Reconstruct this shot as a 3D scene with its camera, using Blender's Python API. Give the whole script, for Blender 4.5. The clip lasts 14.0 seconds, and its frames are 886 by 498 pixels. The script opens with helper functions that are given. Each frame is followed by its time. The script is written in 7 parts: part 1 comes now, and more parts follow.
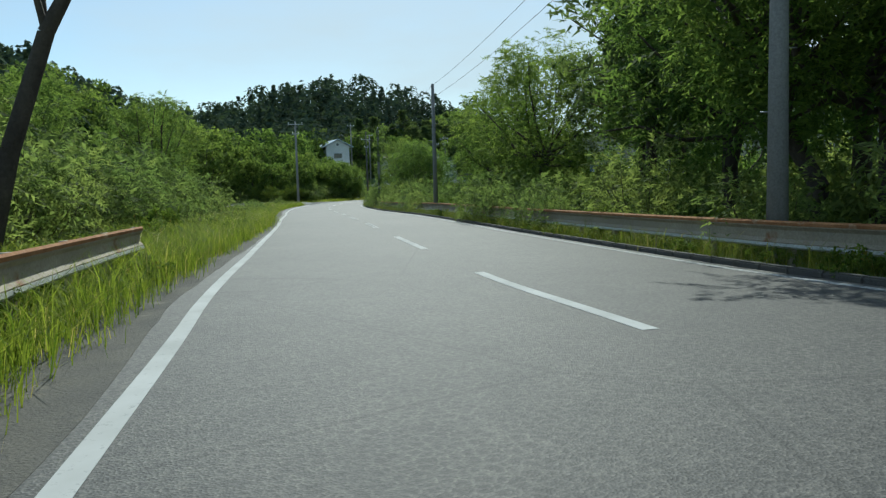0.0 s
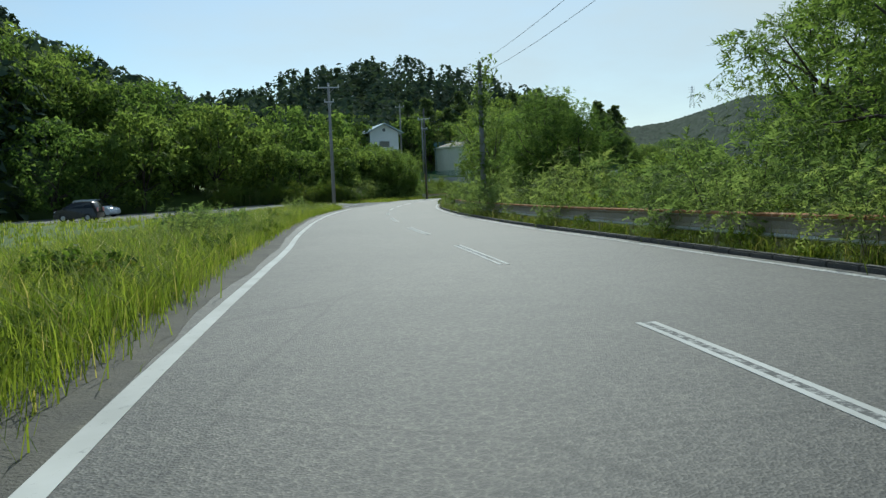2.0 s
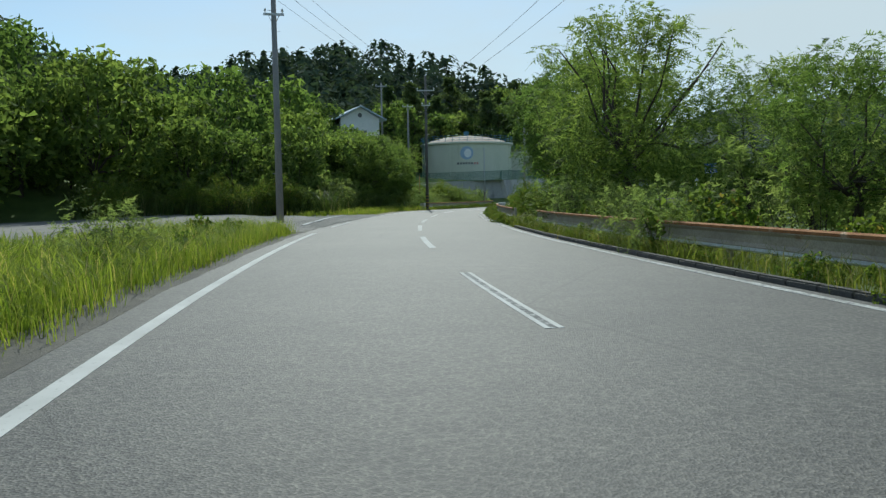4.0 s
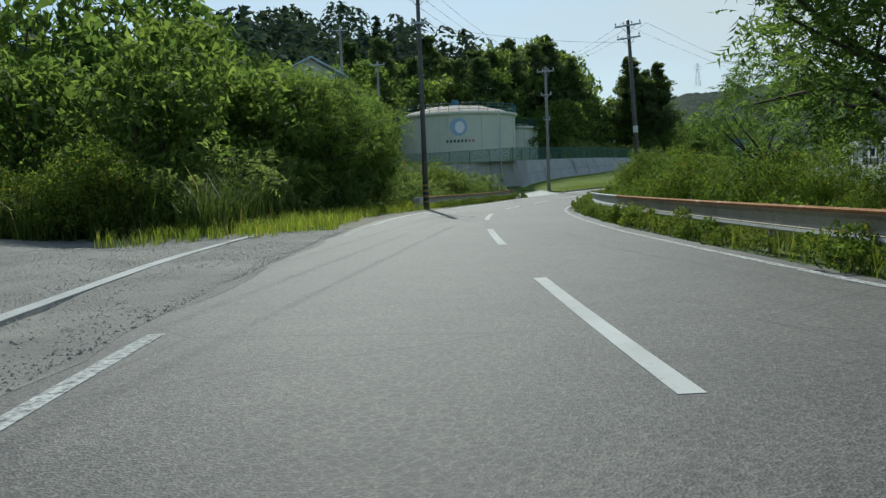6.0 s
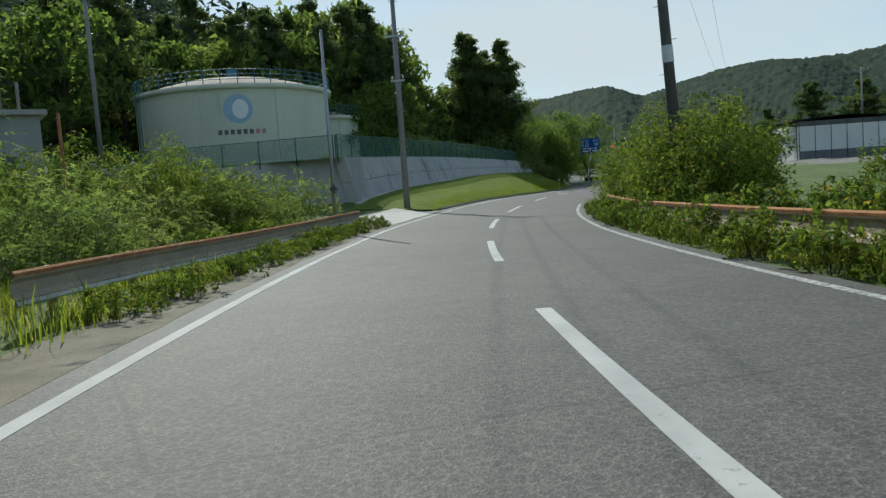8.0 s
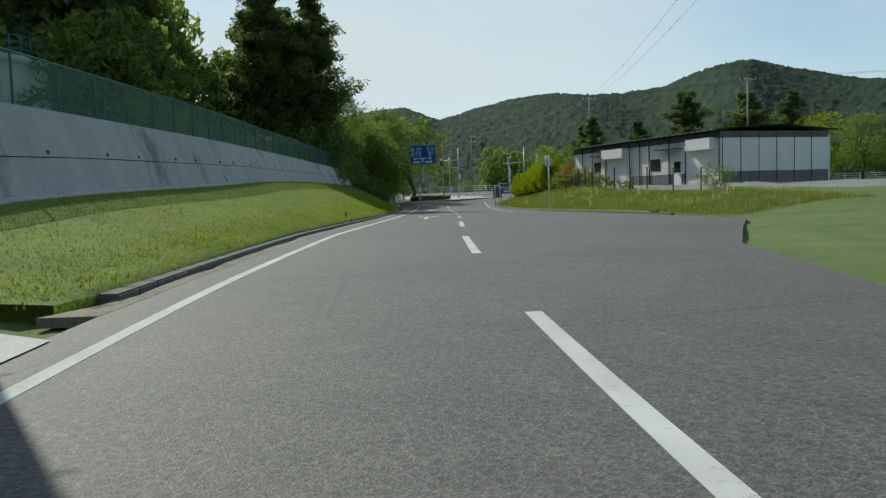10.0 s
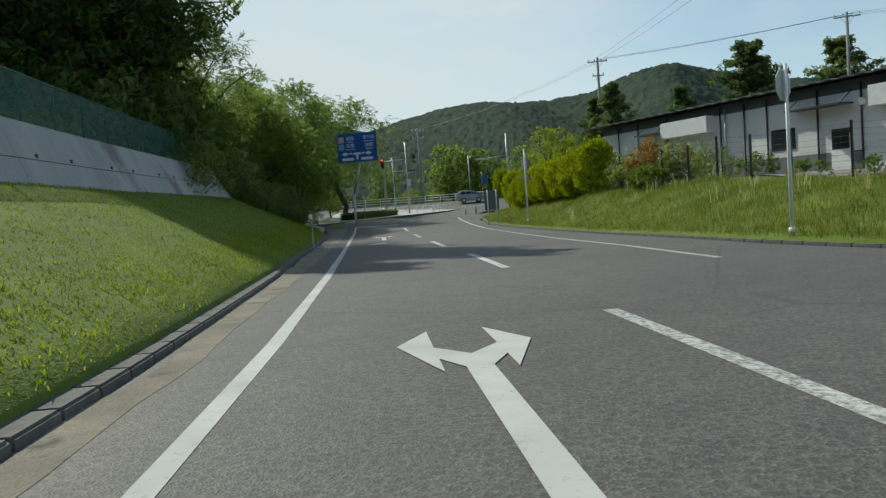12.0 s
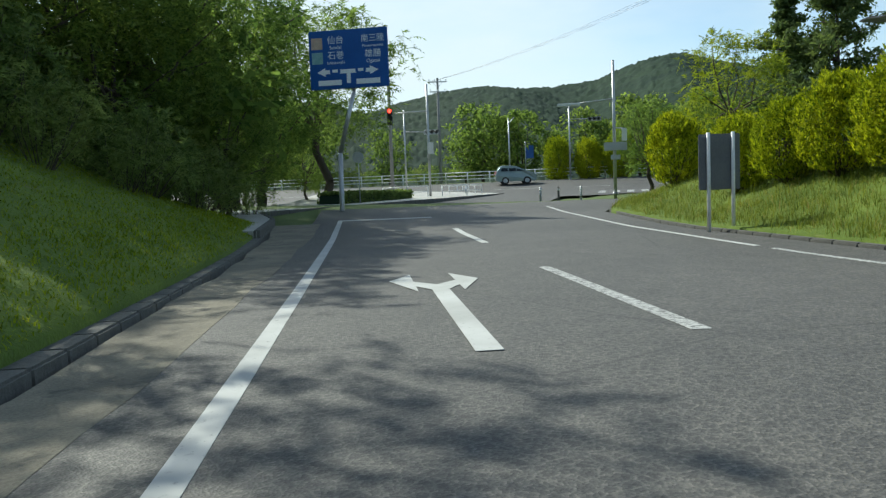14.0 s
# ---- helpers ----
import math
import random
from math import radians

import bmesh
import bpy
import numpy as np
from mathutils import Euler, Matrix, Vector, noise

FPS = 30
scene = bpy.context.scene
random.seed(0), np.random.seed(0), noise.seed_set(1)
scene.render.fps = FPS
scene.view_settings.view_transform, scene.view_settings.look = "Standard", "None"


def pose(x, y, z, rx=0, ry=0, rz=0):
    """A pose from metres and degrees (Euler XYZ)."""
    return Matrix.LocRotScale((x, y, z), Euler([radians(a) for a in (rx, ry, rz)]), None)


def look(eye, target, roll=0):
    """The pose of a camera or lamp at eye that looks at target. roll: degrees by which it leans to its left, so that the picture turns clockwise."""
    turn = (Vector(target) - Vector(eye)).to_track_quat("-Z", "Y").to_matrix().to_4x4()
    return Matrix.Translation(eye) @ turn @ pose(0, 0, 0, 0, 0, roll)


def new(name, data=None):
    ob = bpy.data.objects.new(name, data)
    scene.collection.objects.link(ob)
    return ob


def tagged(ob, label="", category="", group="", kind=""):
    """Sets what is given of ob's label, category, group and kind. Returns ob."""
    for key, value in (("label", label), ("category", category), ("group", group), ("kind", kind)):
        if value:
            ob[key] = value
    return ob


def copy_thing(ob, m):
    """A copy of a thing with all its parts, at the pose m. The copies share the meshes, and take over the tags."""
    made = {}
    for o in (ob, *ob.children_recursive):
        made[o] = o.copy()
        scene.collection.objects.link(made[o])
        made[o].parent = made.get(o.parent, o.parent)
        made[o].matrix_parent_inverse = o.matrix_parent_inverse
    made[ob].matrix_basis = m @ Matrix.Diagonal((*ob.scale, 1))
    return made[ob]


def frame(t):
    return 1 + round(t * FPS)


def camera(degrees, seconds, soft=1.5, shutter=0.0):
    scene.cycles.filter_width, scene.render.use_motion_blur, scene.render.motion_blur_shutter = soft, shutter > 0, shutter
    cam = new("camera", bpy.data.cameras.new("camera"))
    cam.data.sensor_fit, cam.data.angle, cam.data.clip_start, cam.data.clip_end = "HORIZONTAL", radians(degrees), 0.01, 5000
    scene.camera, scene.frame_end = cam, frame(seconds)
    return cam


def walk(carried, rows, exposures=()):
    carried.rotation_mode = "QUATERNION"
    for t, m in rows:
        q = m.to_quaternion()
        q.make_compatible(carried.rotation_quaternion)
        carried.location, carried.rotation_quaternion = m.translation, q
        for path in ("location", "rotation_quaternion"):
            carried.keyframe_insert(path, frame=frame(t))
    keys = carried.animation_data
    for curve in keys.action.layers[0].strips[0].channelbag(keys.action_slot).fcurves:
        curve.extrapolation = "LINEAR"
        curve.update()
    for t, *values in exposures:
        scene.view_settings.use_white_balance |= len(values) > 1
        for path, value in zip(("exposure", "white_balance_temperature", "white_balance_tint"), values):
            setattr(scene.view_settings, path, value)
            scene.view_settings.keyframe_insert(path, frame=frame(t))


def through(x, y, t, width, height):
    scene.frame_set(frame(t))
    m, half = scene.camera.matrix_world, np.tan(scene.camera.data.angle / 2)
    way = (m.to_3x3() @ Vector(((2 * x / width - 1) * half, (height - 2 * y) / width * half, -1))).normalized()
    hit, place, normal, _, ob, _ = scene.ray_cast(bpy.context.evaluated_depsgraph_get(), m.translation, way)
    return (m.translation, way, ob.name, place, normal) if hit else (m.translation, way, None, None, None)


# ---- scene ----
cam = camera(59.92, 14.0, soft=1.35)
PATH = [
    (0, pose(0.132, 0.474, 1.055, 85.119, 1.612, 0.435)),
    (0.5, pose(-1.464, 8.624, 0.879, 85.115, 2.278, 0.838)),
    (1, pose(-2.988, 17.572, 0.784, 85.224, 2.410, 1.808)),
    (1.5, pose(-4.539, 25.897, 0.668, 84.986, 2.572, 2.861)),
    (2, pose(-6.237, 34.452, 0.593, 85.088, 2.179, 3.239)),
    (2.5, pose(-7.851, 42.734, 0.436, 85.294, 1.701, 3.254)),
    (3, pose(-9.460, 51.211, 0.312, 85.557, 1.863, 3.123)),
    (3.5, pose(-11.125, 59.530, 0.223, 85.449, 1.090, 2.494)),
    (4, pose(-12.223, 67.932, 0.159, 85.744, 0.927, 0.501)),
    (4.5, pose(-12.985, 75.549, 0.053, 85.857, 0.900, -1.029)),
    (5, pose(-13.592, 82.783, -0.022, 85.605, 1.160, -1.295)),
    (5.4, pose(-14.081, 88.574, -0.048, 85.180, 1.649, -1.012)),
    (5.8, pose(-14.579, 94.568, -0.058, 84.837, 2.244, -1.231)),
    (6, pose(-14.792, 97.720, -0.063, 84.977, 2.347, -2.134)),
    (6.5, pose(-14.869, 106.271, -0.149, 85.187, 2.479, -5.080)),
    (7, pose(-14.491, 114.285, -0.214, 84.954, 2.481, -10.887)),
    (7.5, pose(-13.707, 122.152, -0.237, 85.105, 2.831, -13.681)),
    (8, pose(-12.398, 129.782, -0.265, 85.295, 3.982, -17.321)),
    (8.5, pose(-10.472, 137.220, -0.355, 84.957, 4.300, -21.079)),
    (9, pose(-8.279, 144.349, -0.474, 85.379, 2.746, -25.571)),
    (9.5, pose(-5.543, 151.344, -0.503, 85.747, 1.689, -29.622)),
    (10, pose(-2.307, 158.298, -0.441, 85.964, 1.733, -32.601)),
    (10.5, pose(1.320, 165.286, -0.356, 86.137, 2.836, -34.411)),
    (11, pose(5.248, 172.360, -0.302, 86.368, 4.352, -35.488)),
    (11.5, pose(9.695, 179.600, -0.417, 86.682, 4.247, -36.957)),
    (12, pose(13.926, 186.397, -0.414, 86.714, 4.049, -37.876)),
    (12.5, pose(18.148, 193.078, -0.460, 86.720, 3.434, -38.310)),
    (13, pose(22.206, 199.480, -0.546, 86.346, 3.008, -38.310)),
    (13.5, pose(25.741, 205.219, -0.623, 85.880, 2.676, -38.225)),
    (14, pose(29.081, 210.680, -0.720, 85.698, 2.177, -38.247)),
]
walk(cam, PATH, exposures=[(0, 0.15, 5950, -5), (6, 0.12, 6100, -2), (11, 0.2, 6550, -1), (12.3, 0.22, 6600, -1), (13, 0.42, 6600, -2), (13.5, 0.4, 6450, -2), (14, 0.6, 6300, -2)])

# ---------------------------------------------------------------- light
SUN_EL, SUN_AZ = radians(40), radians(-3)          # the sun stands ahead of the car's first heading
world = bpy.data.worlds.new("world")
scene.world = world
world.use_nodes = True
wn, wl = world.node_tree.nodes, world.node_tree.links
wn.clear()
w_out = wn.new("ShaderNodeOutputWorld")
w_bg = wn.new("ShaderNodeBackground")
w_sky = wn.new("ShaderNodeTexSky")
w_sky.sky_type, w_sky.sun_disc = "NISHITA", False
w_sky.sun_elevation, w_sky.sun_rotation = SUN_EL, SUN_AZ
w_sky.air_density, w_sky.dust_density, w_sky.ozone_density = 1.0, 0.35, 2.0
w_co = wn.new("ShaderNodeTexCoord")
w_map = wn.new("ShaderNodeMapping")
w_map.inputs["Scale"].default_value = (1.0, 1.0, 3.2)
w_n = wn.new("ShaderNodeTexNoise")
w_n.inputs["Scale"].default_value, w_n.inputs["Detail"].default_value, w_n.inputs["Roughness"].default_value = 1.7, 7, 0.55
w_r = wn.new("ShaderNodeValToRGB")
w_r.color_ramp.elements[0].position, w_r.color_ramp.elements[1].position = 0.42, 0.88
w_mix = wn.new("ShaderNodeMix")
w_mix.data_type = "RGBA"
w_mix.inputs["B"].default_value = (5.7, 6.15, 6.7, 1)
wl.new(w_co.outputs["Generated"], w_map.inputs["Vector"])
wl.new(w_map.outputs["Vector"], w_n.inputs["Vector"])
w_dot = wn.new("ShaderNodeVectorMath")           # a thin cloud bank ahead and to the right
w_dot.operation = "DOT_PRODUCT"
w_dot.inputs[1].default_value = (0.56, 0.80, 0.22)
wl.new(w_co.outputs["Generated"], w_dot.inputs[0])
w_bank = wn.new("ShaderNodeMapRange")
w_bank.inputs["From Min"].default_value, w_bank.inputs["From Max"].default_value = 0.70, 1.0
w_bank.inputs["To Min"].default_value, w_bank.inputs["To Max"].default_value = 0.0, 0.26
wl.new(w_dot.outputs["Value"], w_bank.inputs["Value"])
w_add = wn.new("ShaderNodeMath")
wl.new(w_n.outputs["Fac"], w_add.inputs[0])
wl.new(w_bank.outputs["Result"], w_add.inputs[1])
wl.new(w_add.outputs["Value"], w_r.inputs["Fac"])
wl.new(w_r.outputs["Color"], w_mix.inputs["Factor"])
wl.new(w_sky.outputs["Color"], w_mix.inputs["A"])
wl.new(w_mix.outputs["Result"], w_bg.inputs["Color"])
w_bg.inputs["Strength"].default_value = 0.102
wl.new(w_bg.outputs["Background"], w_out.inputs["Surface"])

sun = new("sun", bpy.data.lights.new("sun", "SUN"))
sun.data.energy, sun.data.angle, sun.data.color = 3.6, radians(0.55), (1.0, 0.95, 0.87)
sun.matrix_world = look((0, 0, 60), (-60 * math.cos(SUN_EL) * math.sin(SUN_AZ), -60 * math.cos(SUN_EL) * math.cos(SUN_AZ), 60 - 60 * math.sin(SUN_EL)))

# ---------------------------------------------------------------- materials
def mat_nodes(name):
    m = bpy.data.materials.new(name)
    m.use_nodes = True
    n, l = m.node_tree.nodes, m.node_tree.links
    return m, n, l, n["Principled BSDF"]


def ramp(n, l, src, stops):
    r = n.new("ShaderNodeValToRGB")
    e = r.color_ramp.elements
    while len(e) < len(stops):
        e.new(0.5)
    for k, (p, c) in enumerate(stops):
        e[k].position, e[k].color = p, (*c, 1)
    l.new(src, r.inputs["Fac"])
    return r.outputs["Color"]


def noise_node(n, l, scale, detail=4.0, rough=0.55, stretch=None):
    t = n.new("ShaderNodeTexNoise")
    t.inputs["Scale"].default_value, t.inputs["Detail"].default_value, t.inputs["Roughness"].default_value = scale, detail, rough
    c = n.new("ShaderNodeTexCoord")
    if stretch:
        m = n.new("ShaderNodeMapping")
        m.inputs["Scale"].default_value = stretch
        l.new(c.outputs["Object"], m.inputs["Vector"])
        l.new(m.outputs["Vector"], t.inputs["Vector"])
    else:
        l.new(c.outputs["Object"], t.inputs["Vector"])
    return t.outputs["Fac"]


def mixed(n, l, fac, a, b, mode="MIX"):
    x = n.new("ShaderNodeMix")
    x.data_type, x.blend_type = "RGBA", mode
    for sock, v in (("Factor", fac), ("A", a), ("B", b)):
        if isinstance(v, (int, float)):
            x.inputs[sock].default_value = v
        elif isinstance(v, tuple):
            x.inputs[sock].default_value = (*v, 1)
        else:
            l.new(v, x.inputs[sock])
    return x.outputs["Result"]


def surface(name, a, b, scale=4.0, rough=0.8, metal=0.0, bump=0.0, fine=60.0, spots=None, stretch=None, spec=0.5):
    """Two tones mottled at one scale, a finer grain over them, and bump; spots: a third tone in patches."""
    m, n, l, p = mat_nodes(name)
    big = noise_node(n, l, scale, 5, 0.6, stretch)
    small = noise_node(n, l, fine, 3, 0.6)
    col = ramp(n, l, big, [(0.3, a), (0.7, b)])
    grain = ramp(n, l, small, [(0.3, (0.78, 0.78, 0.78)), (0.7, (1.15, 1.15, 1.15))])
    col = mixed(n, l, 1.0, col, grain, "MULTIPLY")
    if spots:
        patch = ramp(n, l, noise_node(n, l, spots[1], 6, 0.65, stretch), [(spots[2], (0, 0, 0)), (spots[2] + 0.1, (1, 1, 1))])
        col = mixed(n, l, patch, col, spots[0])
    l.new(col, p.inputs["Base Color"])
    p.inputs["Roughness"].default_value, p.inputs["Metallic"].default_value = rough, metal
    p.inputs["Specular IOR Level"].default_value = spec
    if bump:
        b_ = n.new("ShaderNodeBump")
        b_.inputs["Strength"].default_value, b_.inputs["Distance"].default_value = bump, 0.02
        l.new(small, b_.inputs["Height"])
        l.new(b_.outputs["Normal"], p.inputs["Normal"])
    return m


def leafy(name, dark, light, through=0.35, rough=0.65, dead=None):
    """Leaves and blades: each piece has its own tone, and light passes through it."""
    m, n, l, p = mat_nodes(name)
    g = n.new("ShaderNodeNewGeometry")
    o = n.new("ShaderNodeObjectInfo")
    stops = [(0.0, dark), (0.75, light)]
    if dead:
        stops = [(0.0, dark), (0.7, light), (0.9, light), (0.97, dead)]
    col = ramp(n, l, g.outputs["Random Per Island"], stops)
    tone = ramp(n, l, o.outputs["Random"], [(0.0, (0.78, 0.85, 0.8)), (1.0, (1.2, 1.12, 1.0))])
    patch = ramp(n, l, noise_node(n, l, 0.6, 2), [(0.3, (0.8, 0.85, 0.8)), (0.7, (1.2, 1.15, 1.1))])
    col = mixed(n, l, 1.0, mixed(n, l, 1.0, col, tone, "MULTIPLY"), patch, "MULTIPLY")
    l.new(col, p.inputs["Base Color"])
    p.inputs["Roughness"].default_value = rough
    p.inputs["Specular IOR Level"].default_value = 0.07
    t = n.new("ShaderNodeBsdfTranslucent")
    l.new(mixed(n, l, 1.0, col, (1.34, 1.36, 0.88), "MULTIPLY"), t.inputs["Color"])
    x = n.new("ShaderNodeMixShader")
    x.inputs["Fac"].default_value = through
    l.new(p.outputs["BSDF"], x.inputs[1])
    l.new(t.outputs["BSDF"], x.inputs[2])
    l.new(x.outputs["Shader"], n["Material Output"].inputs["Surface"])
    return m


def asphalt_material():
    m, n, l, p = mat_nodes("asphalt")
    big = noise_node(n, l, 0.22, 5, 0.6)
    mid = noise_node(n, l, 3.0, 4, 0.6)
    vor = n.new("ShaderNodeTexVoronoi")
    vor.inputs["Scale"].default_value = 70
    co = n.new("ShaderNodeTexCoord")
    l.new(co.outputs["Object"], vor.inputs["Vector"])
    col = ramp(n, l, big, [(0.25, (0.066, 0.064, 0.061)), (0.75, (0.096, 0.091, 0.085))])
    stone = ramp(n, l, vor.outputs["Color"], [(0.1, (0.62, 0.62, 0.62)), (0.6, (1.0, 1.0, 1.0)), (0.95, (1.6, 1.57, 1.5))])
    col = mixed(n, l, 0.75, col, stone, "MULTIPLY")
    # pale web: the dashboard's windscreen reflection, painted into the asphalt colour
    reflection_web = n.new("ShaderNodeTexVoronoi")
    reflection_web.feature = "DISTANCE_TO_EDGE"
    reflection_web.inputs["Scale"].default_value = 15
    l.new(mixed(n, l, 0.05, co.outputs["Object"], noise_colour(n, l, 9)), reflection_web.inputs["Vector"])
    col = mixed(n, l, 1.0, col, ramp(n, l, reflection_web.outputs["Distance"], [(0.0, (1.5, 1.48, 1.42)), (0.12, (1.0, 1.0, 1.0)), (0.4, (0.80, 0.80, 0.80))]), "MULTIPLY")
    wear = ramp(n, l, mid, [(0.35, (0.88, 0.88, 0.89)), (0.7, (1.1, 1.09, 1.07))])
    col = mixed(n, l, 1.0, col, wear, "MULTIPLY")
    crack = n.new("ShaderNodeTexVoronoi")
    crack.feature = "DISTANCE_TO_EDGE"
    crack.inputs["Scale"].default_value = 0.16
    l.new(mixed(n, l, 0.06, co.outputs["Object"], noise_colour(n, l, 0.9)), crack.inputs["Vector"])
    line = ramp(n, l, crack.outputs["Distance"], [(0.0, (1, 1, 1)), (0.0022, (0, 0, 0))])
    col = mixed(n, l, mixed(n, l, 0.45, (0, 0, 0), line), col, (0.028, 0.027, 0.026))
    l.new(col, p.inputs["Base Color"])
    p.inputs["Roughness"].default_value = 0.72
    p.inputs["Specular IOR Level"].default_value = 0.45
    b_ = n.new("ShaderNodeBump")
    b_.inputs["Strength"].default_value, b_.inputs["Distance"].default_value = 0.55, 0.006
    l.new(vor.outputs["Distance"], b_.inputs["Height"])
    l.new(b_.outputs["Normal"], p.inputs["Normal"])
    return m


def noise_colour(n, l, scale):
    t = n.new("ShaderNodeTexNoise")
    t.inputs["Scale"].default_value, t.inputs["Detail"].default_value = scale, 5
    c = n.new("ShaderNodeTexCoord")
    l.new(c.outputs["Object"], t.inputs["Vector"])
    return t.outputs["Color"]


def paint_material(name, worn):
    """White road paint, chipped through to the asphalt."""
    m, n, l, p = mat_nodes(name)
    chips = ramp(n, l, noise_node(n, l, 17, 9, 0.75), [(worn - 0.09, (1, 1, 1)), (worn + 0.09, (0, 0, 0))])
    tone = ramp(n, l, noise_node(n, l, 1.3, 4), [(0.3, (0.42, 0.42, 0.40)), (0.7, (0.56, 0.56, 0.54))])
    l.new(mixed(n, l, chips, tone, (0.11, 0.11, 0.11)), p.inputs["Base Color"])
    p.inputs["Roughness"].default_value, p.inputs["Specular IOR Level"].default_value = 0.85, 0.2
    return m


ASPHALT = asphalt_material()
PAINT = paint_material("road_paint", 0.33)
PAINT_GONE = paint_material("nearly_gone_road_paint", 0.55)
PAINT_OLD = paint_material("worn_road_paint", 0.47)
SOIL = surface("grassy_soil", (0.06, 0.10, 0.018), (0.115, 0.155, 0.035), 0.8, 0.95, 0, 0.8, 22, ((0.13, 0.115, 0.065), 0.35, 0.64))
# toned darker than leaves, the crowns' self-shadow put into the colour
FOREST_FLOOR = surface("self_shaded_woods", (0.018, 0.034, 0.024), (0.036, 0.058, 0.034), 0.03, 0.95, 0, 0.3, 0.30, spec=0.1)
GRAVEL = surface("gravel", (0.17, 0.162, 0.147), (0.26, 0.248, 0.22), 0.7, 0.95, 0, 1.0, 34, ((0.27, 0.25, 0.21), 0.5, 0.6))
PEBBLE = surface("gravel_stone", (0.16, 0.155, 0.145), (0.36, 0.345, 0.31), 9.0, 0.95, 0, 0.2, 60)
SHOULDER = surface("dusty_shoulder", (0.088, 0.083, 0.075), (0.15, 0.137, 0.112), 1.1, 0.95, 0, 0.9, 46, ((0.20, 0.18, 0.14), 1.7, 0.60))
SAND = surface("sandy_gutter_dust", (0.15, 0.135, 0.105), (0.27, 0.24, 0.18), 1.3, 0.95, 0, 0.8, 42, ((0.085, 0.08, 0.07), 2.0, 0.58))
CONCRETE = surface("grey_concrete", (0.33, 0.335, 0.33), (0.46, 0.455, 0.44), 0.9, 0.85, 0, 0.3, 40, ((0.20, 0.20, 0.19), 0.5, 0.57), (1, 1, 0.35))
CONCRETE_PALE = surface("pale_concrete", (0.38, 0.37, 0.34), (0.52, 0.50, 0.46), 1.2, 0.85, 0, 0.3, 30)
KERB = surface("dark_weathered_concrete", (0.07, 0.07, 0.065), (0.15, 0.145, 0.13), 2.5, 0.9, 0, 0.6, 30)
POLE_CONC = surface("pole_concrete", (0.20, 0.20, 0.19), (0.29, 0.28, 0.27), 1.5, 0.85, 0, 0.2, 30, None, (1, 1, 0.2))
POLE_DARK = surface("dark_pole_steel", (0.095, 0.09, 0.085), (0.15, 0.142, 0.13), 2.5, 0.7, 0.2, 0.1, 30)
STEEL = surface("galvanised_steel", (0.36, 0.37, 0.38), (0.48, 0.49, 0.50), 2.0, 0.45, 0.65, 0.1, 50)
RAIL = surface("weathered_rail_steel", (0.30, 0.250, 0.180), (0.43, 0.365, 0.27), 1.2, 0.75, 0.1, 0.3, 30, ((0.25, 0.12, 0.05), 1.6, 0.60))
RAIL_WHITE = surface("white_rail_paint", (0.46, 0.46, 0.43), (0.60, 0.60, 0.57), 2.0, 0.5, 0.0, 0.1, 40, ((0.32, 0.16, 0.07), 2.5, 0.66))
RUST = surface("rust", (0.30, 0.12, 0.04), (0.46, 0.22, 0.09), 3.0, 0.9, 0.0, 0.6, 40, ((0.55, 0.40, 0.26), 2.2, 0.58))
TANK_WALL = surface("cream_tank_paint", (0.56, 0.58, 0.47), (0.68, 0.69, 0.58), 0.35, 0.75, 0, 0.15, 20, ((0.47, 0.48, 0.37), 0.6, 0.62), (1, 1, 0.25))
TANK_ROOF = surface("stained_roof_concrete", (0.30, 0.25, 0.21), (0.44, 0.37, 0.31), 0.7, 0.9, 0, 0.4, 20)
BLUE_RAIL = surface("blue_green_rail_paint", (0.03, 0.13, 0.20), (0.05, 0.19, 0.27), 3, 0.5, 0.1)
SKY_BLUE = surface("pale_blue_wall_paint", (0.30, 0.42, 0.60), (0.38, 0.50, 0.66), 2, 0.75)
INK = surface("dark_wall_paint", (0.10, 0.10, 0.11), (0.15, 0.15, 0.16), 4, 0.75)
RED_INK = surface("faded_red_wall_paint", (0.50, 0.22, 0.20), (0.58, 0.30, 0.27), 4, 0.75)
GREEN_MESH = surface("green_mesh_wire", (0.012, 0.09, 0.065), (0.022, 0.13, 0.09), 2, 0.5)
HOUSE_WHITE = surface("white_render", (0.70, 0.71, 0.70), (0.80, 0.81, 0.80), 0.8, 0.8, 0, 0.1, 30)
ROOF_BLUE = surface("pale_blue_metal_roof", (0.36, 0.45, 0.52), (0.46, 0.55, 0.62), 1.0, 0.45, 0.3, 0.1, 20)
PANEL = surface("white_wall_panel", (0.60, 0.61, 0.60), (0.72, 0.72, 0.71), 0.6, 0.6, 0, 0.1, 40, ((0.52, 0.52, 0.50), 0.8, 0.63), (1, 1, 0.3))
PLINTH = surface("grey_wall_panel", (0.11, 0.115, 0.125), (0.16, 0.165, 0.175), 1.0, 0.65, 0, 0.1, 40)
ROOF_DARK = surface("dark_metal_roof", (0.06, 0.065, 0.07), (0.10, 0.105, 0.11), 1.0, 0.5, 0.3, 0.1, 30)
BLACK = surface("black_paint", (0.016, 0.016, 0.017), (0.028, 0.028, 0.030), 4, 0.5)
WHITE = surface("white_paint", (0.70, 0.70, 0.69), (0.80, 0.80, 0.79), 3, 0.45)
SIGN_BLUE = surface("blue_sign_sheet", (0.008, 0.075, 0.30), (0.012, 0.095, 0.36), 1.2, 0.4, 0, 0, 40)
SIGN_WHITE = surface("white_sign_sheet", (0.74, 0.76, 0.80), (0.82, 0.84, 0.86), 2, 0.4)
